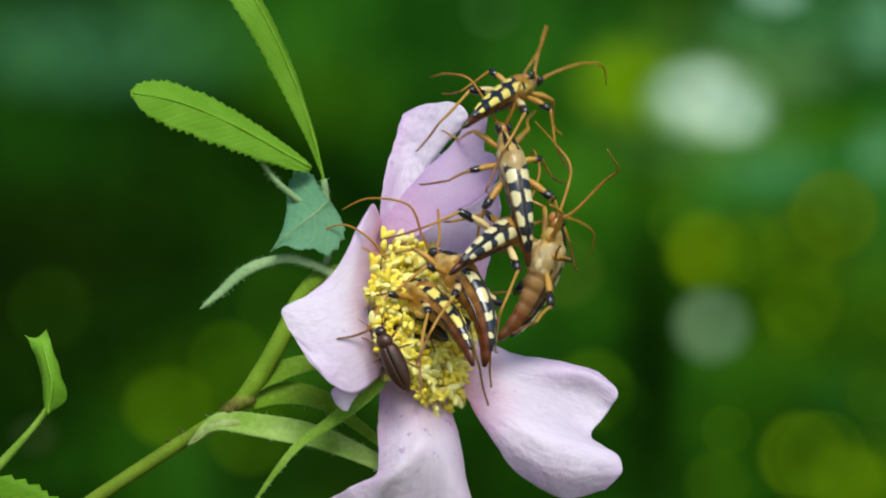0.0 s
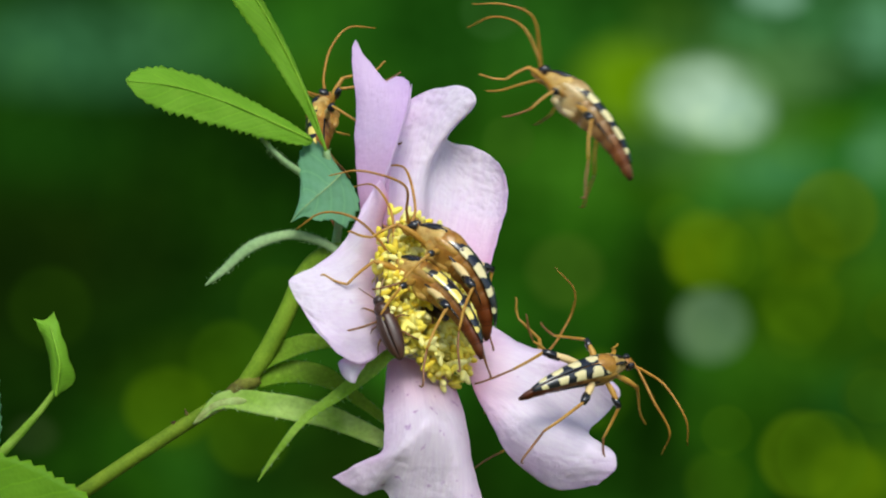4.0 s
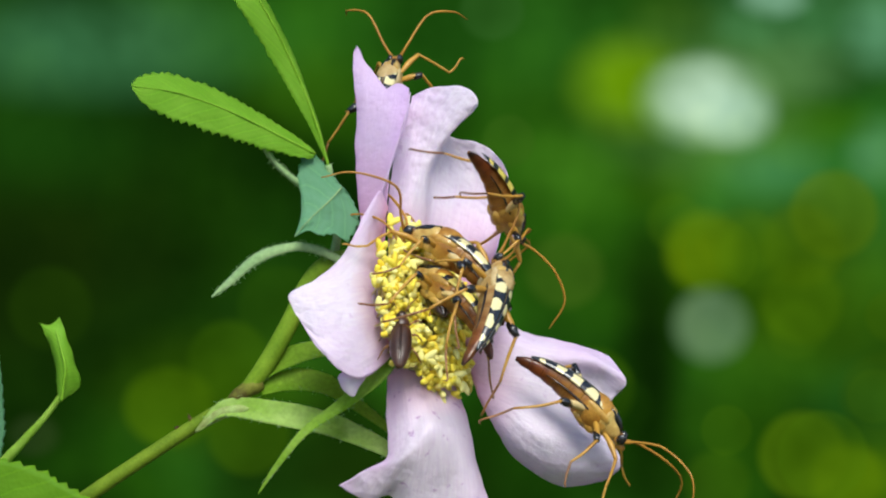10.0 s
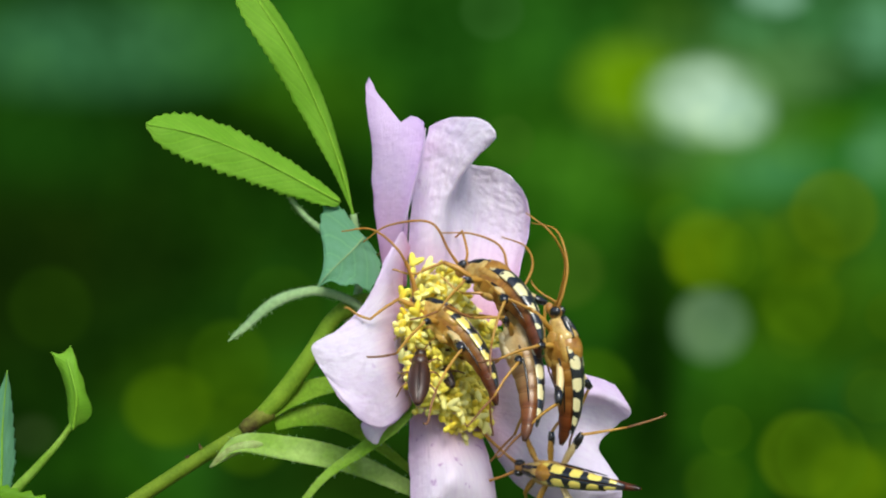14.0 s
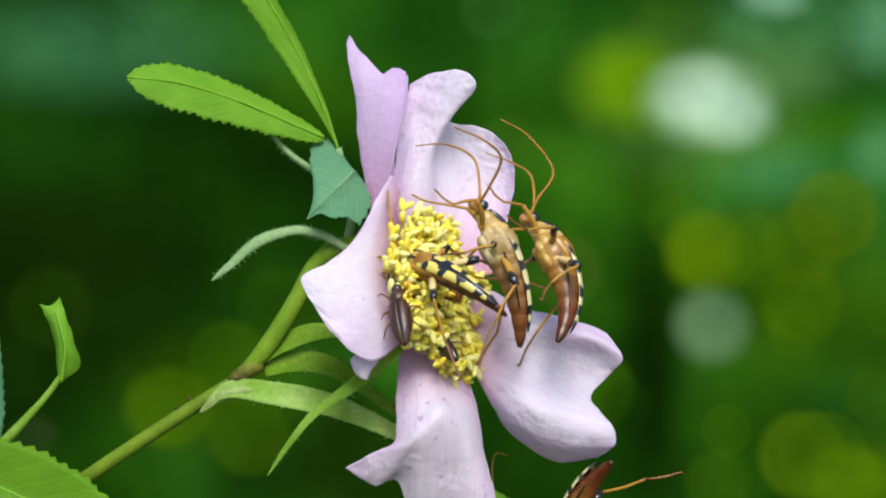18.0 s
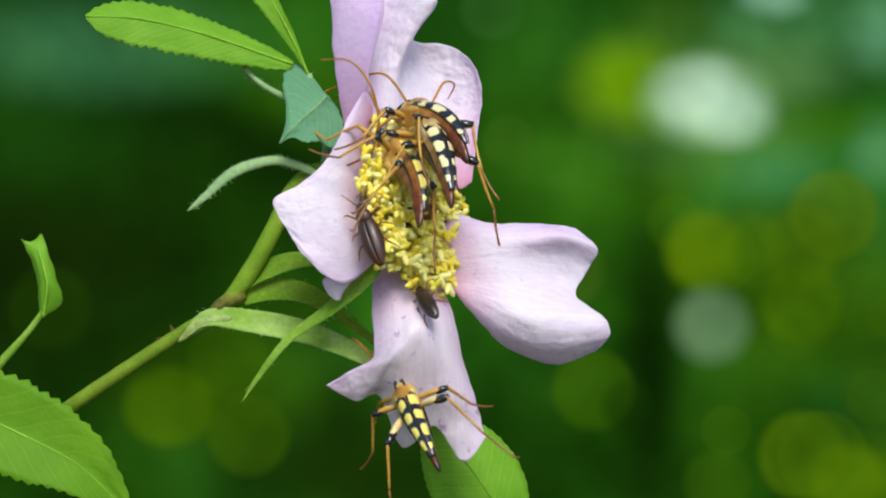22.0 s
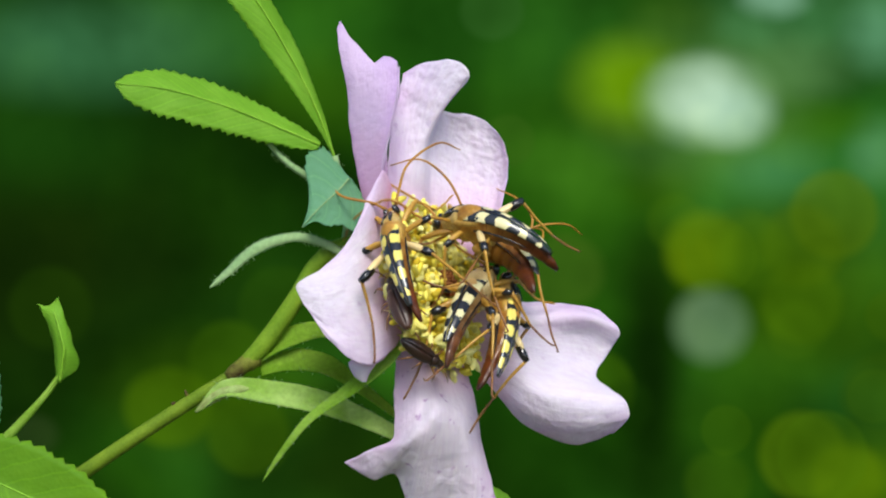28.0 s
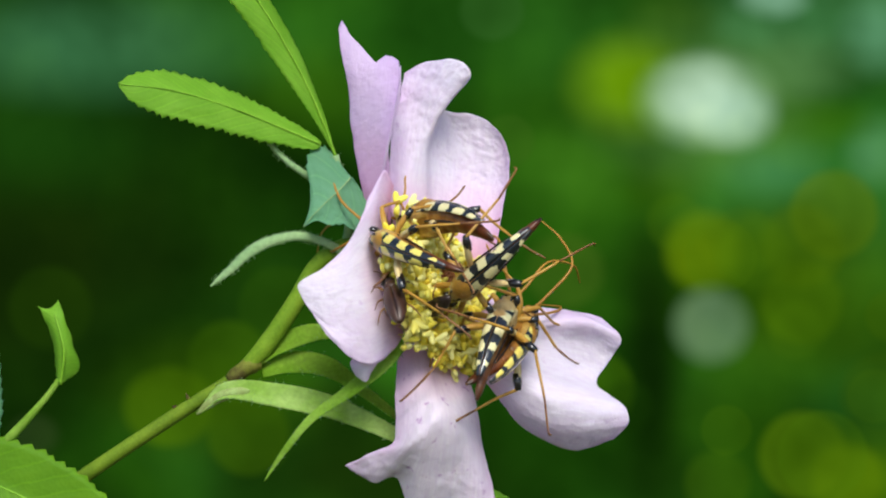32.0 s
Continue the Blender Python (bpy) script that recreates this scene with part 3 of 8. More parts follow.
flower = part("flower", flower_bm, M_DISC, branch, "open wild rose flower with yellow stamens", HEART)


def petal(name, left, mid, right, material, pivot, label="", **kw):
    pv = P(*pivot)
    return part(name, petal_mesh(pts(*left), pts(*mid), pts(*right), **kw), material, flower, label, pv, pv - HEART)


def loft_petal(ribs, ripple=5.0, seed=0, dents=(), crumple=0.9, nu=80, nv=72):
    """A petal sheet stretched over ribs that run from its base to its rim, waved towards the rim and finely creased along its length."""
    lines = [curve(pts(*r), nu) for r in ribs]
    rows = []
    for i in range(nu + 1):
        u = i / nu
        row = []
        for j, q in enumerate(curve([ln[i] for ln in lines], nv)):
            v = j / nv
            k = Vector((q.x * 170 + seed * 7.1, q.y * 170, q.z * 170))
            wob = 1.2 * noise.noise(k) + 0.55 * noise.noise(2.6 * k) + 0.25 * noise.noise(6.5 * k)
            e = u ** 1.2 * (0.4 + 1.0 * abs(v - 0.5))
            pleat = noise.noise(Vector((15 * v + seed, 2.2 * u, seed))) + 0.5 * noise.noise(Vector((50 * v, 5 * u, seed + 3.0)))
            q = q + Vector((0.25 * wob, 1.5 * wob, 0.2 * wob)) * ripple * e * U * 1.6
            q = q + Vector((0, (1.3 * pleat + crumple * (noise.noise(11 * k) + 0.6 * noise.noise(19 * k))) * U * min(1.0, 3 * u), 0))
            rim = max(0.0, (abs(v - 0.5) - 0.44) / 0.06, (u - 0.92) / 0.08) * min(1.0, 3.0 * u)
            q = q + Vector((noise.noise(5 * k), 0, noise.noise(5 * k + Vector((3, 7, 1))))) * 2.6 * U * rim
            for du, dv, ru, rv, deep in dents:
                q = q + Vector((0, deep * U * math.exp(-((u - du) / ru) ** 2 - ((v - dv) / rv) ** 2), 0))
            row.append(q)
        rows.append(row)
    return shell(rows, 3.0 * U)


def lofted(ribs, material, pivot, label, **kw):
    pv = P(*pivot)
    return part("petal", loft_petal(ribs, **kw), material, flower, label, pv, pv - HEART)


petal_near = lofted([
    [(694, 330, -18), (676, 303, -34), (650, 352, -52), (632, 405, -78), (604, 453, -104)],
    [(682, 392, -20), (654, 408, -62), (624, 438, -92), (592, 464, -122), (560, 481, -138)],
    [(690, 470, -30), (645, 480, -100), (604, 494, -132), (562, 504, -146), (525, 505, -148)],
    [(700, 540, -40), (660, 552, -118), (616, 560, -142), (574, 560, -152), (540, 542, -150)],
    [(712, 592, -50), (697, 618, -98), (656, 647, -124), (616, 632, -146), (572, 592, -154)]],
    M_PETAL, (712, 530, -10), "cupped pale pink petal with mauve rim", seed=1, ripple=4, dents=((0.75, 0.95, 0.3, 0.12, -10), (0.55, 0.3, 0.2, 0.2, -6)))
petal("petal", [(630, 630, -104), (616, 645, -108), (622, 662, -108), (634, 673, -106)], [(648, 630, -100), (640, 650, -114), (640, 668, -110), (642, 676, -108)], [(668, 632, -96), (664, 648, -104), (654, 662, -104), (648, 674, -104)],
      M_PETAL, (652, 632, -100), "small mauve flap of a petal", seed=9, ripple=2)
petal_top = petal("petal", [(652, 400, 10), (622, 250, 30), (616, 165, 40), (597, 70, 50), (597, 38, 50)],
                  [(668, 400, 0), (655, 250, 5), (650, 165, 15), (645, 110, 35), (640, 82, 50)],
                  [(690, 400, -10), (686, 260, -20), (702, 170, -15), (706, 122, 5), (704, 108, 25)], M_PETAL_LILAC, (665, 395, 5), "upright lilac petal with notched tip and pale rolled rim", seed=2, ripple=5, lobes=[0, 14, 12, 2, -3, -4, -8, -14, -22, -10, 2, 4, 0])
petal_back = lofted([
    [(694, 408, 20), (686, 330, 30), (690, 250, 56), (702, 184, 86), (712, 132, 108)],
    [(716, 412, 40), (711, 330, 58), (717, 250, 80), (730, 172, 98), (746, 113, 104)],
    [(738, 416, 50), (736, 330, 70), (743, 250, 84), (762, 176, 84), (802, 106, 72)],
    [(752, 416, 60), (750, 330, 84), (755, 254, 92), (786, 190, 80), (832, 136, 66)],
    [(764, 448, 50), (766, 336, 118), (765, 262, 136), (774, 208, 142), (784, 192, 146)],
    [(806, 466, 56), (816, 340, 152), (820, 280, 172), (824, 236, 172), (836, 204, 158)],
    [(848, 472, 62), (872, 345, 146), (880, 300, 156), (880, 262, 152), (872, 226, 142)],
    [(872, 460, 70), (889, 360, 122), (897, 322, 130), (898, 286, 132), (891, 256, 134)]],
    M_PETAL, (760, 420, 60), "broad pale pink petal with rolled edge", seed=3, ripple=5, crumple=2.0, nv=100)
petal_low = lofted([
    [(703, 606, -15), (697, 690, -56), (695, 774, -96), (655, 796, -92), (607, 820, -70)],
    [(718, 602, -14), (728, 690, -78), (724, 768, -124), (690, 812, -98), (660, 850, -64)],
    [(730, 600, -12), (746, 690, -84), (744, 760, -132), (722, 815, -96), (702, 843, -60)],
    [(748, 600, -10), (768, 690, -84), (772, 742, -130), (752, 850, -82), (736, 936, -36)],
    [(776, 600, -4), (799, 690, -50), (810, 745, -96), (808, 830, -74), (796, 900, -44)],
    [(792, 602, 4), (820, 690, -26), (836, 760, -60), (846, 860, -62), (842, 966, -40)],
    [(806, 606, 12), (838, 700, -4), (851, 780, -22), (870, 860, -36), (884, 925, -40)]],
    M_PETAL_SPOT, (755, 610, -8), "hanging pale petal with purple bruises", seed=4, ripple=4, nv=84)
petal_right = lofted([
    [(792, 548, 44), (838, 514, 56), (900, 533, 64), (985, 537, 72), (1050, 549, 74)],
    [(800, 575, 34), (868, 556, 26), (942, 562, 30), (1026, 560, 42), (1086, 586, 60)],
    [(810, 602, 22), (884, 594, 12), (954, 596, 34), (1018, 600, 66), (1070, 622, 78)],
    [(822, 628, 12), (900, 626, 4), (965, 636, 26), (1018, 650, 58), (1047, 668, 66)],
    [(828, 638, 4), (897, 664, -14), (952, 690, -28), (1030, 702, -8), (1094, 706, 22)],
    [(832, 646, 0), (884, 688, -12), (938, 732, -16), (1020, 752, -4), (1104, 736, 22)],
    [(836, 654, 0), (872, 700, 0), (920, 752, 16), (1000, 787, 34), (1078, 768, 34)]],
    M_PETAL, (836, 622, 10), "pale pink petal with wavy lobed rim", seed=5, ripple=4, nv=84)


def rolled_rim(ob, pivot, line, widths):
    """Joins a narrow inrolled rim to a petal."""
    pv = P(*pivot)
    rows = []
    for i, c in enumerate(curve(pts(*line), 30)):
        w = lerp_list(widths, i / 30) * U * (1 + 0.45 * noise.noise(Vector((i * 0.55, 2.0, 7.0))))
        rows.append([c - pv + Vector((w * (0.7 - 1.1 * k / 6), -w * 0.9 * math.sin(math.pi * k / 6) - 3 * U, 0.15 * w * k / 6)) for k in range(7)])
    bm = shell(rows, 2.2 * U)
    for f in bm.faces:
        f.material_index, f.smooth = 1, True
    bm.from_mesh(ob.data)
    bm.to_mesh(ob.data)
    bm.free()
    ob.data.materials.append(M_PETAL_LILAC)


rolled_rim(petal_top, (665, 395, 5), [(672, 350, -16), (676, 300, -20), (690, 230, -20), (703, 165, -16), (706, 118, -2)], [1, 3, 4.5, 3, 5, 4, 1.5])


def build_stamens():
    """Golden stamens in rings about the heart, leaning outwards; the outer ones parts of the flower, the crowded inner ones one mass."""
    e1 = AXIS.cross(Vector((0, 1, 0))).normalized()
    e2 = AXIS.cross(e1).normalized()
    rng = random.Random(7)

    def stamen(fb, ab, k, m):
        h = (48 + 5 * k) * U
        bend = Vector(((k - 1.5) * 5 * U, 6 * U, 0))
        tube(fb, [m @ q for q in (Vector((0, 0, 0)), bend * 0.4 + Vector((0, 0, 0.55 * h)), bend + Vector((0, 0, h)))], [1.5 * U, 1.3 * U, 1.1 * U], 5)
        for s in (-1, 1):
            r = m.to_3x3() @ Matrix.Rotation(0.5 * k - 0.7, 3, "X") @ Matrix.Rotation(s * (0.25 + 0.12 * k), 3, "Y")
            ball(ab, m @ (bend + Vector((s * 4.6 * U, k * U, h + 3 * U))), 6.4 * U, 5.6 * U, (10.5 + 1.6 * k) * U, 8, r)

    def placed(i, n, deep):
        r = 114 * U * math.sqrt((i + 0.5) / n) * rng.uniform(0.9, 1.06)
        a = i * 2.39996 + rng.uniform(-0.2, 0.2)
        out = math.cos(a) * e1 + math.sin(a) * e2
        lean = (AXIS + out * (0.15 + 0.65 * r / (114 * U)) + Vector([rng.uniform(-0.3, 0.3) for _ in range(3)])).normalized()
        q = lean.to_track_quat("Z", "Y").to_matrix().to_4x4() @ Matrix.Rotation(rng.uniform(0, 6.28), 4, "Z")
        return Matrix.Translation(out * r * (0.94 if out.z > 0 else 1.0) - AXIS * deep * U + Vector((9, 0, -22)) * U) @ q

    def shed(m):
        """Where the beetles have grazed the stamens away."""
        v = m.translation / U
        return math.hypot(v.x - 40, v.z - 46) < 34

    kinds = []
    for k in range(4):
        fb, ab = bmesh.new(), bmesh.new()
        stamen(fb, ab, k, Matrix.Identity(4))
        meshes = []
        for nm, b, mat in (("filament", fb, M_FILAMENT), ("anther", ab, M_ANTHER)):
            me = bpy.data.meshes.new(nm)
            b.to_mesh(me)
            b.free()
            me.materials.append(mat)
            me.shade_smooth()
            meshes.append(me)
        kinds.append(meshes)
    for i in range(296):
        m = placed(i, 296, 8)
        f_me, a_me = kinds[rng.randrange(4)]
        if shed(m):
            continue
        for nm, me in (("filament", f_me), ("anther", a_me)):
            ob = new(nm, me)
            ob.parent = flower
            ob.matrix_basis = m
    fb, ab = bmesh.new(), bmesh.new()
    for i in range(200):
        m = placed(i, 200, 20)
        if not shed(m):
            stamen(fb, ab, rng.randrange(4), m)
    tagged(part("filament_mass", fb, M_FILAMENT, flower, "crowded pale yellow filaments"), kind="stuff")
    tagged(part("anther_mass", ab, M_ANTHER, flower, "crowded golden anthers"), kind="stuff")
    # the pink claws of the petals meet in a shallow dish under the stamens
    rows = []
    for i in range(9):
        ray = []
        for j in range(41):
            a = 2 * math.pi * j / 40
            r = (14 + (92 + 7 * math.cos(5 * a)) * i / 8) * U
            ray.append((math.cos(a) * e1 + math.sin(a) * e2) * r + Vector((9, 0, -22)) * U - AXIS * (26 - 12 * (i / 8) ** 2 + 2 * math.cos(10 * a)) * U)
        rows.append(ray)
    part("petal_claws", shell(rows, 1.5 * U), M_PETAL, flower, "pink bases of the petals")
    # the blunt cushion of styles in the middle
    sb = bmesh.new()
    for i in range(46):
        r, a = 24 * U * math.sqrt((i + 0.5) / 46), i * 2.39996
        c = (math.cos(a) * e1 + math.sin(a) * e2) * r + Vector((9, 0, -22)) * U + AXIS * (58 + 5 * rng.random() - 6 * (r / (24 * U)) ** 2) * U
        tube(sb, [c - AXIS * 50 * U, c], [2.0 * U, 2.2 * U], 5)
        ball(sb, c, 3.8 * U, 3.8 * U, 3.4 * U, 8)
    part("styles", sb, M_STYLE, flower, "red-brown cushion of styles")


build_stamens()


def leaf_part(name, spine, half, side, material, pivot, label, rib=3.0, **kw):
    pv = P(*pivot)
    line = pts(*spine)
    ob = part(name, leaf_mesh(line, half, side, **kw), material, branch, label, pv)
    rb = rib_mesh(line, rib, 0.8)
    part("midrib", rb, M_MIDRIB, ob, "", pv, Vector((0, 0, 0)))
    return ob


LEAF_BASE = (600, 360, 20)
leaf_long = leaf_part("leaf", [(566, 257, 20), (480, 221, 10), (400, 190, -4), (300, 161, -20), (203, 150, -34)], 48, (0.30, 0.60, 1.0), M_LEAF, LEAF_BASE, "fresh green toothed leaflet", teeth=24, tooth=0.11, peak=0.76, power=0.55, fold=0.30)
leaf_tall = leaf_part("leaf", [(594, 285, 20), (562, 200, 10), (515, 105, 0), (450, 0, -10), (370, -100, -10), (290, -190, -10)], 40, (1, 0.75, 0.6), M_LEAF, LEAF_BASE, "long narrow green toothed leaflet", teeth=34, tooth=0.08, peak=0.70, power=1.35, fold=0.4)


def build_petiole():
    bm = bmesh.new()
    tube(bm, curve(pts((592, 276, 18), (604, 330, 24), (616, 400, 30), (600, 470, 30)), 16), [6 * U, 7 * U, 9 * U], 8)
    tube(bm, curve(pts((466, 240, 26), (505, 285, 26), (560, 322, 28), (606, 345, 28)), 16), [4 * U, 6 * U, 7 * U], 8)
    rng = random.Random(12)
    for line in (curve(pts((592, 276, 18), (604, 330, 24), (616, 400, 30)), 40), curve(pts((466, 240, 26), (505, 285, 26), (560, 322, 28), (606, 345, 28)), 40)):
        for c in line:
            for _ in range(4):
                way = Vector((rng.uniform(-1, 1), rng.uniform(-0.4, 0.2), rng.uniform(-1, 1))).normalized()
                tube(bm, [c + 3 * U * way, c + rng.uniform(9, 13) * U * way], [0.5 * U, 0.2 * U], 3)
    return part("petiole", bm, M_SEPAL_GREY, branch, "downy pale leaf stalk", P(*LEAF_BASE))


petiole = build_petiole()


def build_small_leaf():
    """A small leaf folded along its midrib, square-shouldered, its two halves at different slants."""
    pv = P(628, 330, 0)
    n, half = 44, 12
    upper = curve(pts((616, 314, 0), (596, 286, 14), (574, 262, 22), (550, 262, 18), (540, 292, 2), (546, 330, -22), (546, 366, -50), (535, 403, -84)), n)
    rib = curve(pts((618, 316, -4), (598, 338, -26), (574, 360, -48), (552, 382, -70), (535, 403, -84)), n)
    lower = curve(pts((622, 318, 0), (640, 344, 4), (648, 378, -6), (630, 410, -32), (604, 398, -50), (580, 400, -62), (558, 392, -74), (535, 403, -84)), n)
    rows = []
    for i in range(n + 1):
        bite = 1 + 0.07 * ((i / n * 13) % 1.0 - 0.5) * 2
        row = []
        for j in range(-half, half + 1):
            f = abs(j) / half
            rim = upper[i] if j < 0 else lower[i]
            q = rib[i].lerp(rim, f * (bite if f == 1 else 1.0))
            row.append(q + Vector((0, 1, 0.3)) * U * (5 * math.sin(math.pi * f) + 2.5 * noise.noise(Vector((i * 0.3, j * 0.4, 5.0)))))
        rows.append(row)
    ob = part("leaf", shell(rows, 3.0 * U), M_LEAF_PALE, branch, "small grey-green leaf folded along its midrib", pv)
    part("midrib", rib_mesh(pts((618, 316, -4), (598, 338, -26), (574, 360, -48), (552, 382, -70), (535, 403, -84)), 1.6, 0.6, (0, -2.5, 0)), M_SEPAL_GREY, ob, "", pv, Vector((0, 0, 0)))
    return ob


small_leaf = build_small_leaf()

# sepals and bracts
sepal_up = strap("sepal", pts((612, 452, 0), (575, 431, -10), (520, 419, -20), (450, 440, -25), (398, 485, -25), (371, 509, -25)), [7, 7.5, 7.5, 8.5, 10.5, 10, 6, 2], 5, (0.3, 0.4, 1), M_SEPAL_GREY, branch, "curved downy grey-green sepal", hairs=420, seed=2)
sepal_front = strap("sepal", pts((712, 606, -70), (680, 640, -80), (620, 690, -80), (550, 740, -75), (500, 800, -70), (465, 852, -65)), [9, 14, 16, 13, 9.5, 7.5, 6, 4, 1], 5, (0.7, -0.45, -0.7), M_SEPAL, branch, "pale green pointed sepal across the stalk", hairs=120, seed=3)
bract_long = strap("bract", pts((352, 726, -10), (400, 690, -14), (480, 698, -20), (570, 716, -10), (640, 742, 0), (704, 772, 10)), [5, 16, 22, 24, 22, 18, 14], 6, (0.1, 0.6, 1), M_BRACT_PALE, branch, "long pale green bract with brown tip", hairs=240, seed=4)


def build_bract_tip():
    bm = bmesh.new()
    line = curve(pts((346, 730, -12), (362, 716, -16), (392, 697, -20), (424, 690, -24), (440, 688, -24)), 12)
    tube(bm, line, [2 * U, 7 * U, 10 * U, 9 * U, 2 * U], 10, 0.4)
    part("withered_tip", bm, M_TIP, bract_long, "pale brown withered tip")


build_bract_tip()
bract_mid = strap("bract", pts((462, 655, 6), (520, 640, 8), (580, 650, 14), (640, 690, 20), (700, 735, 24)), [14, 22, 20, 12, 8], 6, (0.1, 0.6, 1), M_BRACT, branch, "green bract below the flower", hairs=60, seed=5)
bract_high = strap("bract", pts((448, 640, 8), (500, 606, 10), (550, 588, 16), (600, 586, 24)), [12, 20, 18, 10], 6, (0.1, 0.6, 1), M_BRACT, branch, "green bract clasping the flower stalk", hairs=40, seed=6)

# the leaves at the edge of the view
def build_curl_leaf():
    bm = petal_mesh(pts((100, 676, 2), (97, 625, 6), (91, 590, 8), (76, 556, 4), (64, 536, -4)),
                    pts((106, 674, -6), (112, 622, -14), (106, 590, -12), (98, 556, -4), (84, 540, 6)),
                    pts((112, 672, 0), (139, 648, 8), (130, 604, 8), (114, 556, 4), (100, 527, 0)), ripple=4, seed=9)
    ob = part("leaf", bm, M_LEAF, branch, "young folded leaf with a curled tip")
    part("midrib", rib_mesh(pts((106, 676, -12), (113, 622, -22), (107, 590, -20), (96, 552, -8)), 3.5, 1.5), M_MIDRIB, ob)
    return ob


curl_leaf = build_curl_leaf()


def build_curl_stalk():
    bm = bmesh.new()
    tube(bm, curve(pts((106, 664, 0), (80, 700, 0), (40, 745, 0), (-10, 800, 6), (-60, 870, 10), (-110, 1010, 30)), 20), [5 * U, 6 * U, 9 * U, 11 * U, 12 * U], 8)
    return part("petiole", bm, M_SEPAL, branch, "thin green leaf stalk")


curl_stalk = build_curl_stalk()
leaf_corner = leaf_part("leaf", [(-170, 800, -60), (-60, 832, -70), (60, 884, -80), (170, 944, -80), (270, 1044, -70)], 84, (0.35, 0.35, 1), M_LEAF_DARK, (0, 900, -60), "broad toothed green leaf", teeth=24, tooth=0.07)
leaf_edge = leaf_part("leaf", [(-26, 820, 0), (-22, 740, 0), (-20, 660, 0), (-12, 560, 0)], 28, (1, 0.6, 0), M_LEAF_PALE, (-30, 800, 0), "grey-green leaf edge", teeth=12)
leaf_behind = leaf_part("leaf", [(950, 1080, 84), (893, 990, 84), (832, 908, 78), (770, 842, 72)], 88, (0.8, 0.35, 0.75), M_LEAF, (800, 960, -10), "bright green leaf below the flower", teeth=18, tooth=0.02)


# ---- beetles ----
ORIGIN = Vector((0, 0, 0))


def flower_longhorn(seed, bend, length=250, pale=False, yellow=False, spread=1.0, girth=0.95):
    """A slender flower longhorn beetle, 12.5 mm long, head towards +x, back towards +z, arched by bend degrees."""
    rng = random.Random(seed)
    size = length * U
    be = radians(max(bend, 1.0))

    def spine(s):
        a = be * (s - 0.5)
        r = size / be
        return Vector((-r * math.sin(a), 0, r * (math.cos(a) - math.cos(be / 2)) - 0.0)), Vector((-math.sin(a), 0, math.cos(a)))
    lab = "%sblack and %s banded longhorn beetle on the flower" % ("pale-bellied " if pale else "", "yellow" if yellow else "cream")
    root = tagged(new("longhorn_beetle"), lab, "beetle", "longhorn beetles on the rose")
    side = Vector((0, 1, 0))

    def ring_body(name, s0, s1, prof, flat, material, n=20, seg=18, drop=0.0, label="", rings_deep=0.0):
        bm = bmesh.new()
        lay = bm.loops.layers.uv.new("UVMap")
        rings = []
        for i in range(n + 1):
            x = i / n
            c, up = spine(s0 + (s1 - s0) * x)
            r = lerp_list(prof, x) * U * girth * (1 + rings_deep * (abs(math.sin(math.pi * 6 * x)) ** 0.5 - 0.8))
            c = c + up * drop * U
            rings.append([bm.verts.new(c + r * (math.cos(k * 2 * math.pi / seg) * side + flat * math.sin(k * 2 * math.pi / seg) * up)) for k in range(seg)])
        for i in range(n):
            for k in range(seg):
                f = bm.faces.new((rings[i][k], rings[i + 1][k], rings[i + 1][(k + 1) % seg], rings[i][(k + 1) % seg]))
                for lp, q in zip(f.loops, ((i / n, k / seg), ((i + 1) / n, k / seg), ((i + 1) / n, (k + 1) / seg), (i / n, (k + 1) / seg))):
                    lp[lay].uv = q
        bm.faces.new(rings[0])
        bm.faces.new(rings[-1][::-1])
        bmesh.ops.recalc_face_normals(bm, faces=bm.faces)
        return part(name, bm, material, root, label, spine(s0 + 0.14)[0])

    belly = M_BELLY_PALE if pale else M_BELLY
    ring_body("abdomen", 0.34, 1.0, [20, 22.5, 22, 20, 18, 16, 14.5, 13, 11.5, 10, 8.5, 6.5, 3], 1.40, belly, 60, 20, -14, "ringed red-brown abdomen", 0.10)
    chest = ring_body("thorax", 0.21, 0.42, [19, 24, 26, 26.5, 25.5, 23, 19], 1.42, M_CHEST_PALE if pale else M_CHEST, 18, 20, -13, "deep amber hind thorax")
    for s in (-1, 1):
        for at, low, long_, tall in ((0.235, 18, 17, 14), (0.305, 25, 19, 15), (0.372, 19, 15, 14), (0.30, 3, 28, 9), (0.25, 34, 14, 9), (0.35, 36, 16, 8)):
            pb = bmesh.new()
            c, up = spine(at)
            fore = side.cross(up).normalized()
            ball(pb, c - up * low * U + side * s * 19.5 * girth * U * (1 - 0.008 * low), long_ * U, 6.5 * U, tall * U, 14, Matrix((fore, side, up)).transposed())
            part("plate", pb, M_PLATE_PALE if pale else M_PLATE, chest, "", chest.location.copy(), ORIGIN)
    ring_body("pronotum", 0.075, 0.27, [9, 13, 15.5, 16.5, 18.5, 22.5, 24, 21], 1.26, M_THORAX, 14, 18, -8, "amber thorax with dark stripes")
    for s in (-1, 1):
        sb = bmesh.new()
        line = []
        for i in range(9):
            x = 0.09 + 0.165 * i / 8
            c, up = spine(x)
            r = lerp_list([10, 14, 16.5, 19, 23.5], i / 8) * U * girth
            line.append(c + up * (r * 0.80 - 1.5 * U) + side * s * r * 0.42)
        tube(sb, line, [2.6 * U, 5.4 * U, 6.0 * U, 3.4 * U], 8, 0.7)
        part("stripe", sb, M_BLACK, root, "black stripe on the thorax")
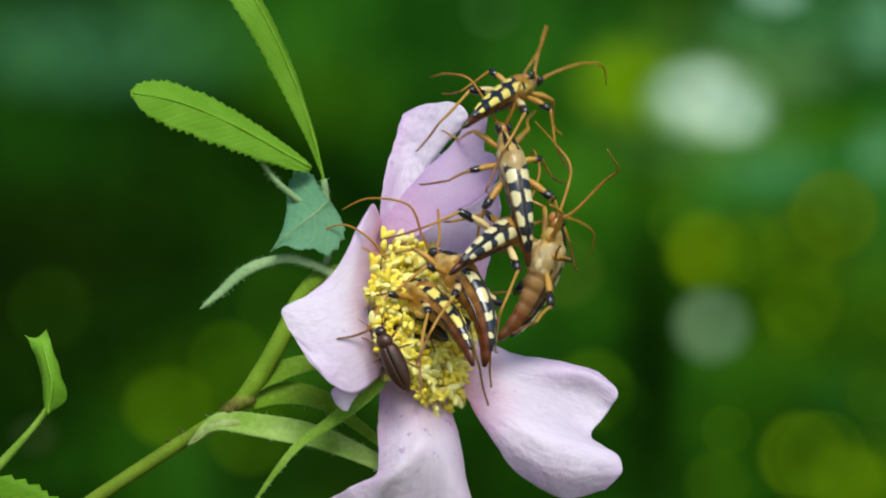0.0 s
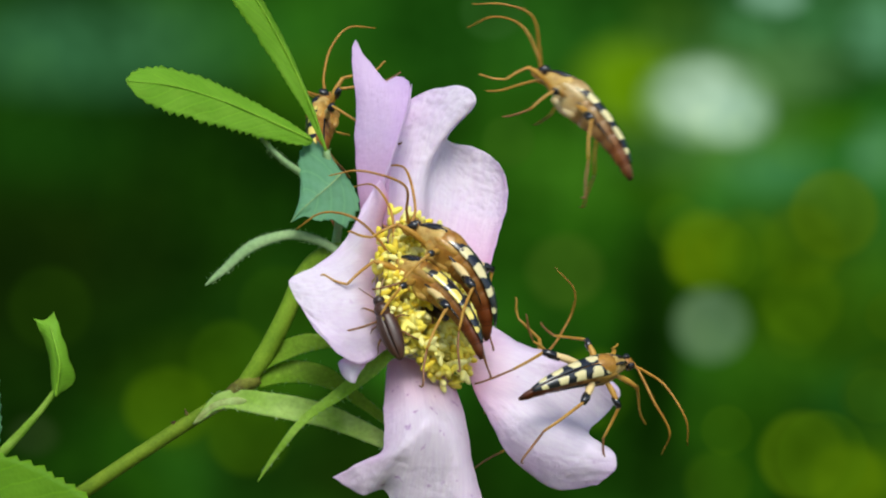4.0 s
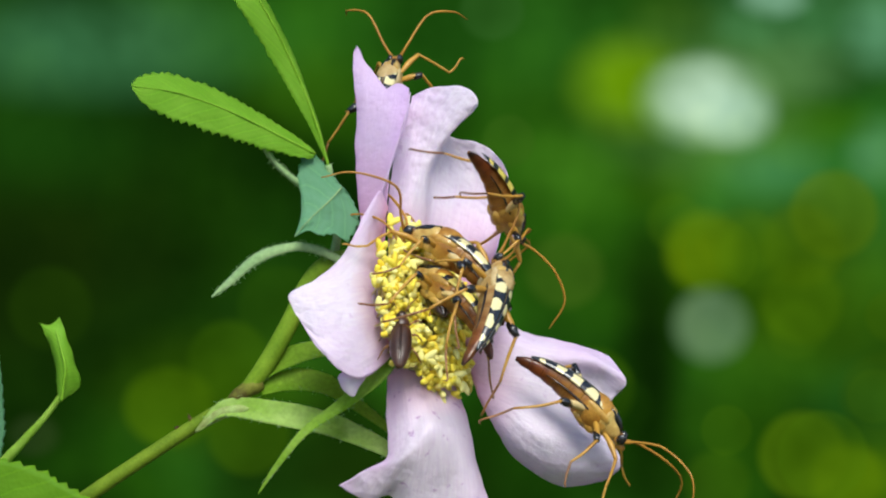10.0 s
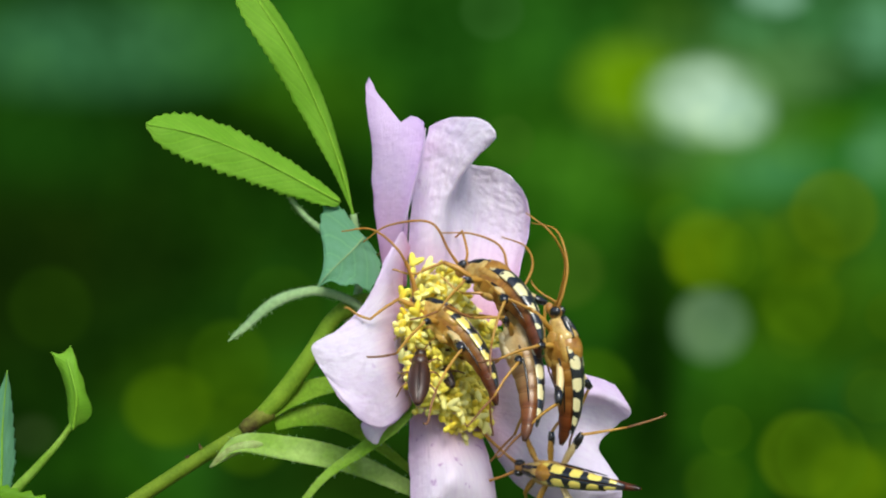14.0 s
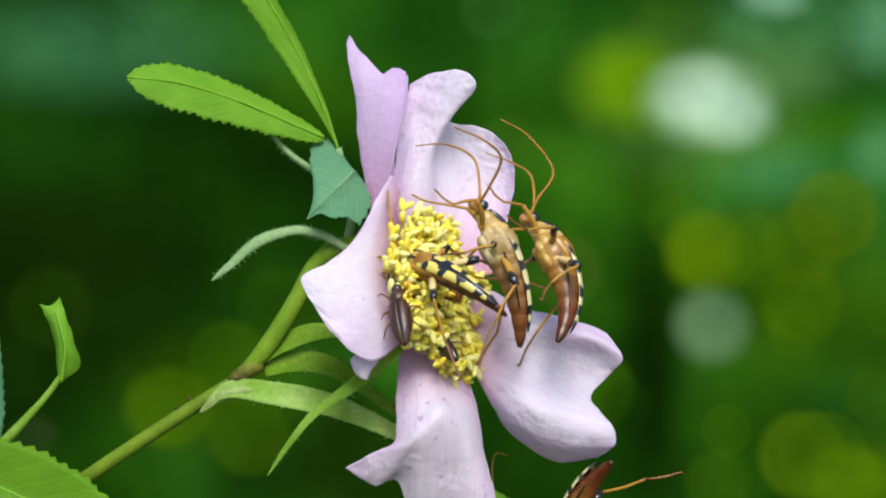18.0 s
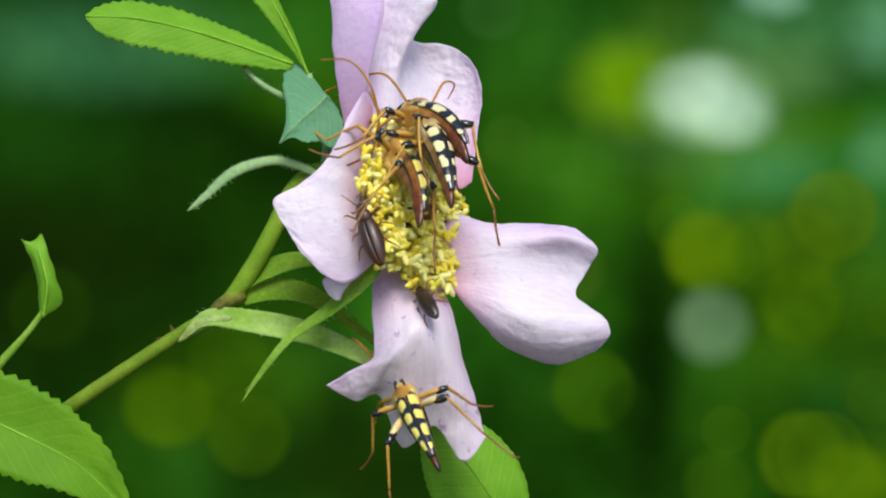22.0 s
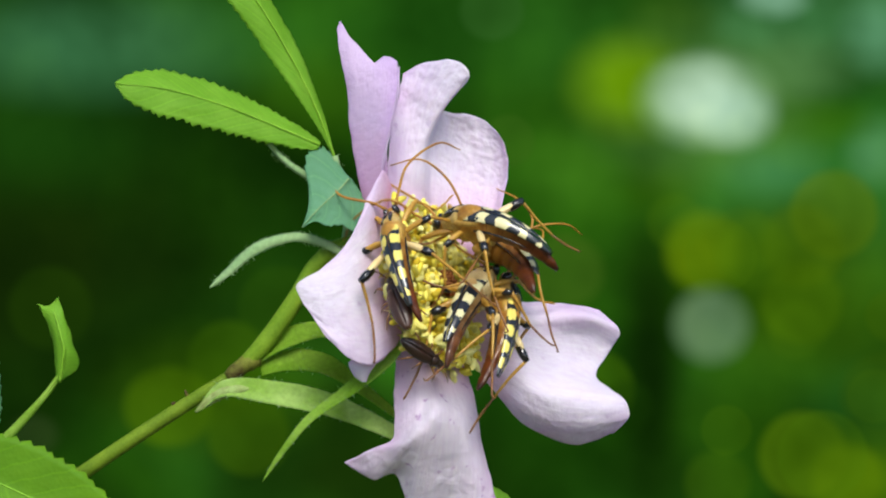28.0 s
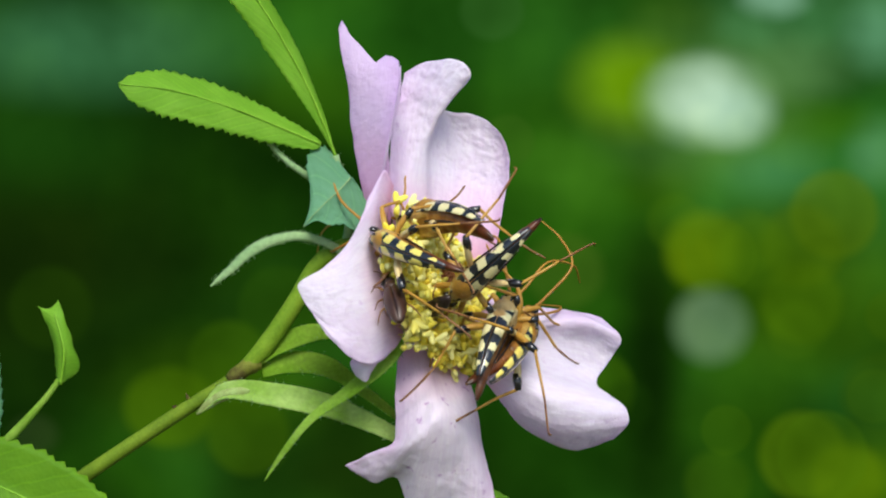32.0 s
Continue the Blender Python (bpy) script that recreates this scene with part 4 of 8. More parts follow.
    for s in (-1, 1):
        lb = bmesh.new()
        line = []
        for i in range(15):
            x = 0.25 + 0.5 * i / 14
            c, up = spine(x)
            r = lerp_list([20, 23.5, 23, 22, 20, 18, 15.5], i / 14) * U * girth
            line.append(c - up * 13 * U + side * s * r)
        tube(lb, line, [1.2 * U, 2.2 * U, 1.8 * U, 0.8 * U], 6)
        part("flank_seam", lb, M_BLACK, root, "dark seam along the flank")
    hb = bmesh.new()
    c, up = spine(0.045)
    fwd = side.cross(up).normalized()
    ball(hb, c - up * 4 * U, 13 * U, 11.5 * U, 12 * U, 16)
    c2, up2 = spine(0.0)
    ball(hb, c2 - up2 * 10 * U, 11 * U, 7 * U, 8 * U, 12)
    head = part("head", hb, M_HEAD, root, "amber head")
    for s in (-1, 1):
        eb = bmesh.new()
        ball(eb, c + side * s * 9 * U + up * 1 * U, 9 * U, 6.5 * U, 10.5 * U, 14)
        part("eye", eb, M_BLACK, head, "shiny black eye")
    # wing cases
    for s in (-1, 1):
        n, nv = 30, 10
        rows = []
        for i in range(n + 1):
            x = i / n
            c, up = spine(0.235 + 0.665 * x)
            r = lerp_list([19, 24.5, 25, 24, 23, 21.5, 20, 18, 16, 13.5, 10, 5], x) * U * girth
            gap = radians(2 + 16 * max(0, x - 0.7))
            row = []
            for j in range(nv + 1):
                a = gap + (radians(66) - gap) * j / nv
                row.append(c + up * (r * 0.86 * math.cos(a) - 3 * U) + side * s * r * math.sin(a))
            rows.append(row if s > 0 else row)
        me = shell(rows, 1.6 * U)
        part("wing_case", me, M_ELYTRON_Y if yellow else M_ELYTRON, root, "glossy black wing case with %s spots" % ("yellow" if yellow else "cream"))
    # legs
    sets = ((0.15, (34, 26, -8), (46, 44, -44), (66, 56, -62), 4.6), (0.27, (6, 42, -2), (-4, 66, -44), (6, 90, -66), 4.6), (0.36, (-44, 40, 12), (-84, 58, -32), (-112, 76, -66), 5.6))
    for li, (s0, k1, k2, k3, thick) in enumerate(sets):
        for s in (-1, 1):
            c, up = spine(s0)
            hip = c - up * 20 * U + side * s * 10 * U
            j = [rng.uniform(-9, 9) for _ in range(9)]

            def q(k, o):
                v = Vector((1.3 * k[0] + j[o], s * (1.3 * k[1] * spread + j[o + 1]), 1.3 * k[2] + j[o + 2])) * U
                return hip + v
            knee, ankle, toe = q(k1, 0), q(k2, 3), q(k3, 6)
            lb = bmesh.new()
            tube(lb, curve([hip, (hip + knee) / 2 + Vector((0, 0, 3 * U)), knee], 8), [thick * 0.8 * U, thick * 1.25 * U, thick * 0.8 * U], 8)
            ball(lb, hip + Vector((0, -s * 2 * U, 4 * U)), (10 + li) * U, 7.5 * U, 11 * U, 12)
            leg = part("leg", lb, M_LEG_PALE if li == 2 and not pale else M_LEG, root, "cream thigh" if li == 2 else "amber leg", hip)
            tb = bmesh.new()
            tube(tb, curve([knee, (knee + ankle) / 2 + Vector((2 * U, 0, -2 * U)), ankle], 7), [3.0 * U, 2.7 * U, 2.2 * U], 6)
            part("shin", tb, M_LEG, leg, "", hip, ORIGIN)
            fb = bmesh.new()
            mid = (ankle + toe) / 2 - Vector((0, 0, 3 * U))
            tube(fb, curve([ankle, mid, toe, toe + Vector((4, s * 5, -4)) * U], 9), [2.0 * U, 2.3 * U, 1.8 * U, 2.0 * U, 0.8 * U], 6)
            part("foot", fb, M_FOOT if li else M_LEG, leg, "", hip, ORIGIN)
            if li >= 1:
                kb = bmesh.new()
                d = (knee - hip)
                tube(kb, [knee - d * 0.34, knee - d * 0.15, knee + d * 0.03], [thick * 1.25 * U, thick * 1.45 * U, thick * 1.0 * U], 8)
                part("knee_band", kb, M_BLACK, leg, "black band at the knee", hip, ORIGIN)
    for s in (-1, 1):
        ab = bmesh.new()
        c, up = spine(0.015)
        st = c + side * s * 7 * U + up * 2 * U
        j = [rng.uniform(-22, 22) for _ in range(6)]
        j = [0.55 * v for v in j]
        line = [st, st + Vector((24, s * 13, 16)) * U, st + Vector((76 + j[0], s * (42 + j[1]), 36 + j[2])) * U, st + Vector((122 + j[3], s * (70 + j[4]), 14 + j[5])) * U, st + Vector((148 + j[3], s * (84 + j[4]), -34 + j[5])) * U]
        tube(ab, curve(line, 26), [3.4 * U, 2.4 * U, 2.4 * U, 2.1 * U, 1.7 * U, 1.0 * U], 8)
        part("antenna", ab, M_ANTENNA, root, "long orange antenna", st)
    return root


def small_beetle(seed, length, tone):
    """A narrow dark brown beetle, head towards +x."""
    root = tagged(new("small_brown_beetle"), "small glossy brown beetle among the stamens", "beetle", "small brown beetles")
    L = length * U
    rng = random.Random(seed)
    bb = bmesh.new()
    ball(bb, Vector((-0.1 * L, 0, -2 * U)), 0.42 * L, 0.14 * L, 0.11 * L, 18)
    part("abdomen", bb, M_BROWN_DARK, root)
    for s in (-1, 1):
        rows = []
        for i in range(17):
            x = i / 16
            r = lerp_list([0.12, 0.15, 0.16, 0.16, 0.15, 0.13, 0.09, 0.03], x) * L
            rows.append([Vector((0.2 * L - 0.72 * L * x, s * r * math.sin(a), r * 0.8 * math.cos(a))) for a in (radians(3 + 95 * k / 8) for k in range(9))])
        part("wing_case", shell(rows, 1.6 * U), tone, root, "dark brown ribbed wing case")
    pb = bmesh.new()
    ball(pb, Vector((0.27 * L, 0, 0)), 0.13 * L, 0.125 * L, 0.10 * L, 14)
    part("pronotum", pb, tone, root)
    hb = bmesh.new()
    ball(hb, Vector((0.42 * L, 0, -0.03 * L)), 0.09 * L, 0.09 * L, 0.08 * L, 12)
    part("head", hb, M_BROWN_DARK, root)
    for k, x in enumerate((0.28, 0.1, -0.05)):
        for s in (-1, 1):
            lb = bmesh.new()
            a = Vector((x * L, s * 0.1 * L, -0.05 * L))
            jx = rng.uniform(-0.05, 0.05) * L
            tube(lb, curve([a, a + Vector(((0.10 - 0.12 * k) * L + jx, s * 0.13 * L, 0.02 * L)), a + Vector(((0.16 - 0.20 * k) * L + jx, s * 0.22 * L, -0.12 * L))], 8), [2.4 * U, 1.6 * U, 0.8 * U], 6)
            part("leg", lb, M_FOOT, root)
    for s in (-1, 1):
        ab = bmesh.new()
        a = Vector((0.48 * L, s * 0.05 * L, 0))
        tube(ab, curve([a, a + Vector((0.12 * L, s * 0.08 * L, 0.05 * L)), a + Vector((0.24 * L, s * 0.16 * L, 0))], 8), [1.2 * U, 0.8 * U], 5)
        part("antenna", ab, M_FOOT, root)
    return root


beetle_a = flower_longhorn(11, 85, 278)
beetle_b = flower_longhorn(12, 62, 268, yellow=True, girth=0.84)
beetle_c = flower_longhorn(13, 34, 258, yellow=True, girth=0.84)
beetle_d = flower_longhorn(14, 46, 275, pale=True)
beetle_e = flower_longhorn(15, 60, 262, pale=True)
beetle_f = flower_longhorn(16, 46, 252)
beetle_s = small_beetle(21, 118, M_BROWN)
beetle_t = small_beetle(22, 92, M_BROWN_DARK)


# ---- everything that moves ----
def shift(a, b, d=0.0):
    """A shift by plan units, a to the right and b downwards."""
    return Matrix.Translation((a * U, d * U, -b * U))


LEFT_TIP = P(530, 508, -150)


def nod(pitch, lean):
    """The flower's nod about the tip of its near petal."""
    return Matrix.Translation(LEFT_TIP) @ Matrix.Rotation(radians(-pitch), 4, "X") @ Matrix.Rotation(radians(lean), 4, "Y") @ Matrix.Translation(-LEFT_TIP)


def turn_at(place, way, deg, axis="Y"):
    return Matrix.Translation(place) @ Matrix.Rotation(radians(deg), 4, axis)


def stance(a, b, d, heading, pitch, roll, size=1.0):
    """A beetle's pose: its middle in the plan, the way its head points in the picture plane (degrees from the right, upwards),
    how far the head tips away, and its roll (0: back to the lens)."""
    h = radians(heading)
    fw, left, near = Vector((math.cos(h), 0, math.sin(h))), Vector((-math.sin(h), 0, math.cos(h))), Vector((0, -1, 0))
    p = radians(pitch)
    x = math.cos(p) * fw - math.sin(p) * near
    n2 = math.cos(p) * near + math.sin(p) * fw
    r = radians(roll)
    z = math.cos(r) * n2 + math.sin(r) * left
    y = z.cross(x)
    m = Matrix((x, y, z)).transposed().to_4x4()
    return Matrix.Translation(P(a, b, d)) @ m


def motions():
    """The branch sways in the breeze; the flower, its leaflets and petals give; the beetles ride on it, climb and fly."""
    walk(branch, [
        (0, shift(-9, 67)), (0.5, shift(6, 78)), (1, shift(-1, 52)),
        (1.5, shift(2, 69)), (2, shift(3, 73)), (2.5, shift(3, 70)),
        (3, shift(2, 46)), (3.5, shift(2, 61)), (4.2, shift(-1.1, 26.9)),
        (4.9, shift(-4.3, 25.9)), (5.5, shift(-7, -2)), (6, shift(-18, -51)),
        (6.5, shift(-1, -38)), (7, shift(-4, 44)), (7.5, shift(23, 118)),
        (8, shift(16, 37)), (8.5, shift(-3, 29)), (9, shift(23, 89)),
        (9.5, shift(20, 78)), (10, shift(6, 43)), (10.5, shift(19, 63)),
        (11, shift(8, 11)), (11.5, shift(8, 43)), (12, shift(-1, -9)),
        (12.5, shift(-3, -31)), (13, shift(3, 12)), (13.5, shift(8, 20)),
        (14, shift(25, 95)), (14.5, shift(-15, -74)), (15, shift(-7, -43)),
        (15.5, shift(16, 53)), (16.2, shift(13.2, 29.5)), (16.9, shift(10.4, 38.9)),
        (17.5, shift(8, 20)), (18, shift(6, 9)), (18.5, shift(3, -9)),
        (19, shift(11, 11)), (19.5, shift(8, 12)), (20, shift(5, -3)),
        (20.5, shift(5, -5)), (21, shift(-1, -38)), (21.5, shift(-7, -37)),
        (22, shift(-26, -115)), (22.5, shift(-20, -113)), (23, shift(25, 83)),
        (23.5, shift(-3, -14)), (24, shift(-6, -58)), (24.5, shift(13, 15)),
        (25, shift(6, 29)), (25.5, shift(-4, -32)), (26.2, shift(-2.6, -38.8)),
        (26.9, shift(-1.2, -12.5)), (27.5, shift(0, -17)), (28, shift(0, 0)),
        (28.5, shift(-3, 7)), (29, shift(0, -5)), (29.5, shift(-1, -5)),
        (30, shift(-1, 4)), (30.5, shift(0, 4)), (31, shift(-1, -2)),
        (31.5, shift(-4, -2)), (32, shift(2, 6)),
    ])
    heart = Matrix.Translation(HEART)
    walk(flower, [
        (0, shift(-16, -25) @ nod(5, 2) @ heart), (0.5, shift(-8, -27) @ nod(6.5, 2) @ heart), (1, shift(-13, -35) @ nod(8, 2) @ heart),
        (1.5, shift(-11, -38) @ nod(8.3, 2) @ heart), (2, shift(-6.5, -52.8) @ nod(8.7, 2) @ heart), (2.5, shift(-12.6, -41.4) @ nod(9, 2) @ heart),
        (3, shift(-8.2, -59) @ nod(10, 2) @ heart), (3.5, shift(-11.6, -41.4) @ nod(9, 2) @ heart), (4.2, shift(-12.8, -44.2) @ nod(8.7, 2) @ heart),
        (4.9, shift(-14.1, -47.1) @ nod(8.2, 2) @ heart), (5.5, shift(-15.1, -49.5) @ nod(8, 2) @ heart), (6, shift(-19.5, -56.9) @ nod(8, 2) @ heart),
        (6.5, shift(-7.5, -50.8) @ nod(8, 2) @ heart), (7, shift(-8.2, -29.1) @ nod(8, 2) @ heart), (7.5, shift(1.6, -24.5) @ nod(8, 2) @ heart),
        (8, shift(-2.4, -37.9) @ nod(8, 2) @ heart), (8.5, shift(-8.8, -36.5) @ nod(8, 2) @ heart), (9, shift(-0.4, -26.5) @ nod(7, 2) @ heart),
        (9.5, shift(-14.4, -25.9) @ nod(6.5, 2) @ heart), (10, shift(-19.1, -26.9) @ nod(6, 2) @ heart), (10.5, shift(-14.2, -20.8) @ nod(5.2, 2) @ heart),
        (11, shift(-16.1, -21.9) @ nod(4.5, 2) @ heart), (11.5, shift(-13.9, -24.9) @ nod(6, 2) @ heart), (12, shift(-15.3, -23.9) @ nod(6, 2) @ heart),
        (12.5, shift(-16.7, -22.5) @ nod(3, 2) @ heart), (13, shift(-13.6, -11.4) @ nod(3, 2) @ heart), (13.5, shift(-9.9, -14.1) @ nod(3.5, 2) @ heart),
        (14, shift(1.1, 9.2) @ nod(-1, 2) @ heart), (14.5, shift(-18.1, -26.8) @ nod(0.5, 2) @ heart), (15, shift(-4, -16.7) @ nod(2, 2) @ heart),
        (15.5, shift(-0.1, -10.7) @ nod(2.5, 2) @ heart), (16.2, shift(-1.2, -15.6) @ nod(4.4, 2) @ heart), (16.9, shift(-2.2, -20.5) @ nod(6.3, 2) @ heart),
        (17.5, shift(-3.2, -24.8) @ nod(7, 2) @ heart), (18, shift(2.1, -22.7) @ nod(7.2, 2) @ heart), (18.5, shift(-1.2, -34.4) @ nod(7.5, 2) @ heart),
        (19, shift(-1.6, -31.4) @ nod(6.5, 2) @ heart), (19.5, shift(1.4, -30) @ nod(6.4, 2) @ heart), (20, shift(-4, -29.7) @ nod(6.1, 2) @ heart),
        (20.5, shift(-4, -31) @ nod(6, 2) @ heart), (21, shift(0.7, -23) @ nod(2, 2) @ heart), (21.5, shift(-10, -25.8) @ nod(0.5, 2) @ heart),
        (22, shift(-13.8, -31.1) @ nod(1.2, 2) @ heart), (22.5, shift(-10.2, -34.7) @ nod(0.6, 2) @ heart), (23, shift(6.6, 3.9) @ nod(0, 2) @ heart),
        (23.5, shift(-10.1, -13.4) @ nod(0, 2) @ heart), (24, shift(-8.5, -23.7) @ nod(0, 2) @ heart), (24.5, shift(-1.8, -8.1) @ nod(0, 1.9) @ heart),
        (25, shift(3.9, -0.1) @ nod(0, 1.6) @ heart), (25.5, shift(-2.7, -1.5) @ nod(0, 1.2) @ heart), (26.2, shift(-2.1, -2.3) @ nod(0, 0.6) @ heart),
        (26.9, shift(-1.5, -3) @ nod(0, 0.2) @ heart), (27.5, shift(-1, -3.6) @ nod(0, 0) @ heart), (28, shift(0, 0) @ nod(0, 0) @ heart),
        (28.5, shift(0.7, 3.3) @ nod(0, 0) @ heart), (29, shift(-1.8, -6) @ nod(0, 0) @ heart), (29.5, shift(-3.1, -9.6) @ nod(0, 0) @ heart),
        (30, shift(-1.8, -7) @ nod(0, 0) @ heart), (30.5, shift(2.2, -7) @ nod(0, 0) @ heart), (31, shift(-1.1, -8.6) @ nod(0, 0) @ heart),
        (31.5, shift(-0.5, -10.9) @ nod(0, 0) @ heart), (32, shift(0.6, -7.2) @ nod(0, 0) @ heart),
    ])
    walk(pedicel, [
        (0, turn_at(NODE, 0, -5.4)), (0.5, turn_at(NODE, 0, -4.7)), (1, turn_at(NODE, 0, -6.4)),
        (1.5, turn_at(NODE, 0, -6.5)), (2, turn_at(NODE, 0, -7.9)), (2.5, turn_at(NODE, 0, -7.2)),
        (3, turn_at(NODE, 0, -8.9)), (3.5, turn_at(NODE, 0, -7)), (4.2, turn_at(NODE, 0, -7.6)),
        (4.9, turn_at(NODE, 0, -8.1)), (5.5, turn_at(NODE, 0, -8.5)), (6, turn_at(NODE, 0, -9.9)),
        (6.5, turn_at(NODE, 0, -7.8)), (7, turn_at(NODE, 0, -5)), (7.5, turn_at(NODE, 0, -3.3)),
        (8, turn_at(NODE, 0, -5.6)), (8.5, turn_at(NODE, 0, -6.1)), (9, turn_at(NODE, 0, -3.8)),
        (9.5, turn_at(NODE, 0, -5.3)), (10, turn_at(NODE, 0, -6)), (10.5, turn_at(NODE, 0, -4.6)),
        (11, turn_at(NODE, 0, -4.9)), (11.5, turn_at(NODE, 0, -5.1)), (12, turn_at(NODE, 0, -5.1)),
        (12.5, turn_at(NODE, 0, -5.1)), (13, turn_at(NODE, 0, -3.2)), (13.5, turn_at(NODE, 0, -3.1)),
        (14, turn_at(NODE, 0, 1.5)), (14.5, turn_at(NODE, 0, -5.9)), (15, turn_at(NODE, 0, -2.9)),
        (15.5, turn_at(NODE, 0, -1.6)), (16.2, turn_at(NODE, 0, -2.4)), (16.9, turn_at(NODE, 0, -3.2)),
        (17.5, turn_at(NODE, 0, -3.9)), (18, turn_at(NODE, 0, -3)), (18.5, turn_at(NODE, 0, -5)),
        (19, turn_at(NODE, 0, -4.6)), (19.5, turn_at(NODE, 0, -4.1)), (20, turn_at(NODE, 0, -4.7)),
        (20.5, turn_at(NODE, 0, -4.8)), (21, turn_at(NODE, 0, -3.2)), (21.5, turn_at(NODE, 0, -4.8)),
        (22, turn_at(NODE, 0, -5.9)), (22.5, turn_at(NODE, 0, -6)), (23, turn_at(NODE, 0, 1.3)),
        (23.5, turn_at(NODE, 0, -3.1)), (24, turn_at(NODE, 0, -4.3)), (24.5, turn_at(NODE, 0, -1.4)),
        (25, turn_at(NODE, 0, 0.4)), (25.5, turn_at(NODE, 0, -0.5)), (26.2, turn_at(NODE, 0, -0.6)),
        (26.9, turn_at(NODE, 0, -0.6)), (27.5, turn_at(NODE, 0, -0.7)), (28, turn_at(NODE, 0, 0)),
        (28.5, turn_at(NODE, 0, 0.6)), (29, turn_at(NODE, 0, -1.1)), (29.5, turn_at(NODE, 0, -1.7)),
        (30, turn_at(NODE, 0, -1.2)), (30.5, turn_at(NODE, 0, -0.8)), (31, turn_at(NODE, 0, -1.4)),
        (31.5, turn_at(NODE, 0, -1.7)), (32, turn_at(NODE, 0, -1)),
    ])
    stem_end = P(*LEAF_BASE)
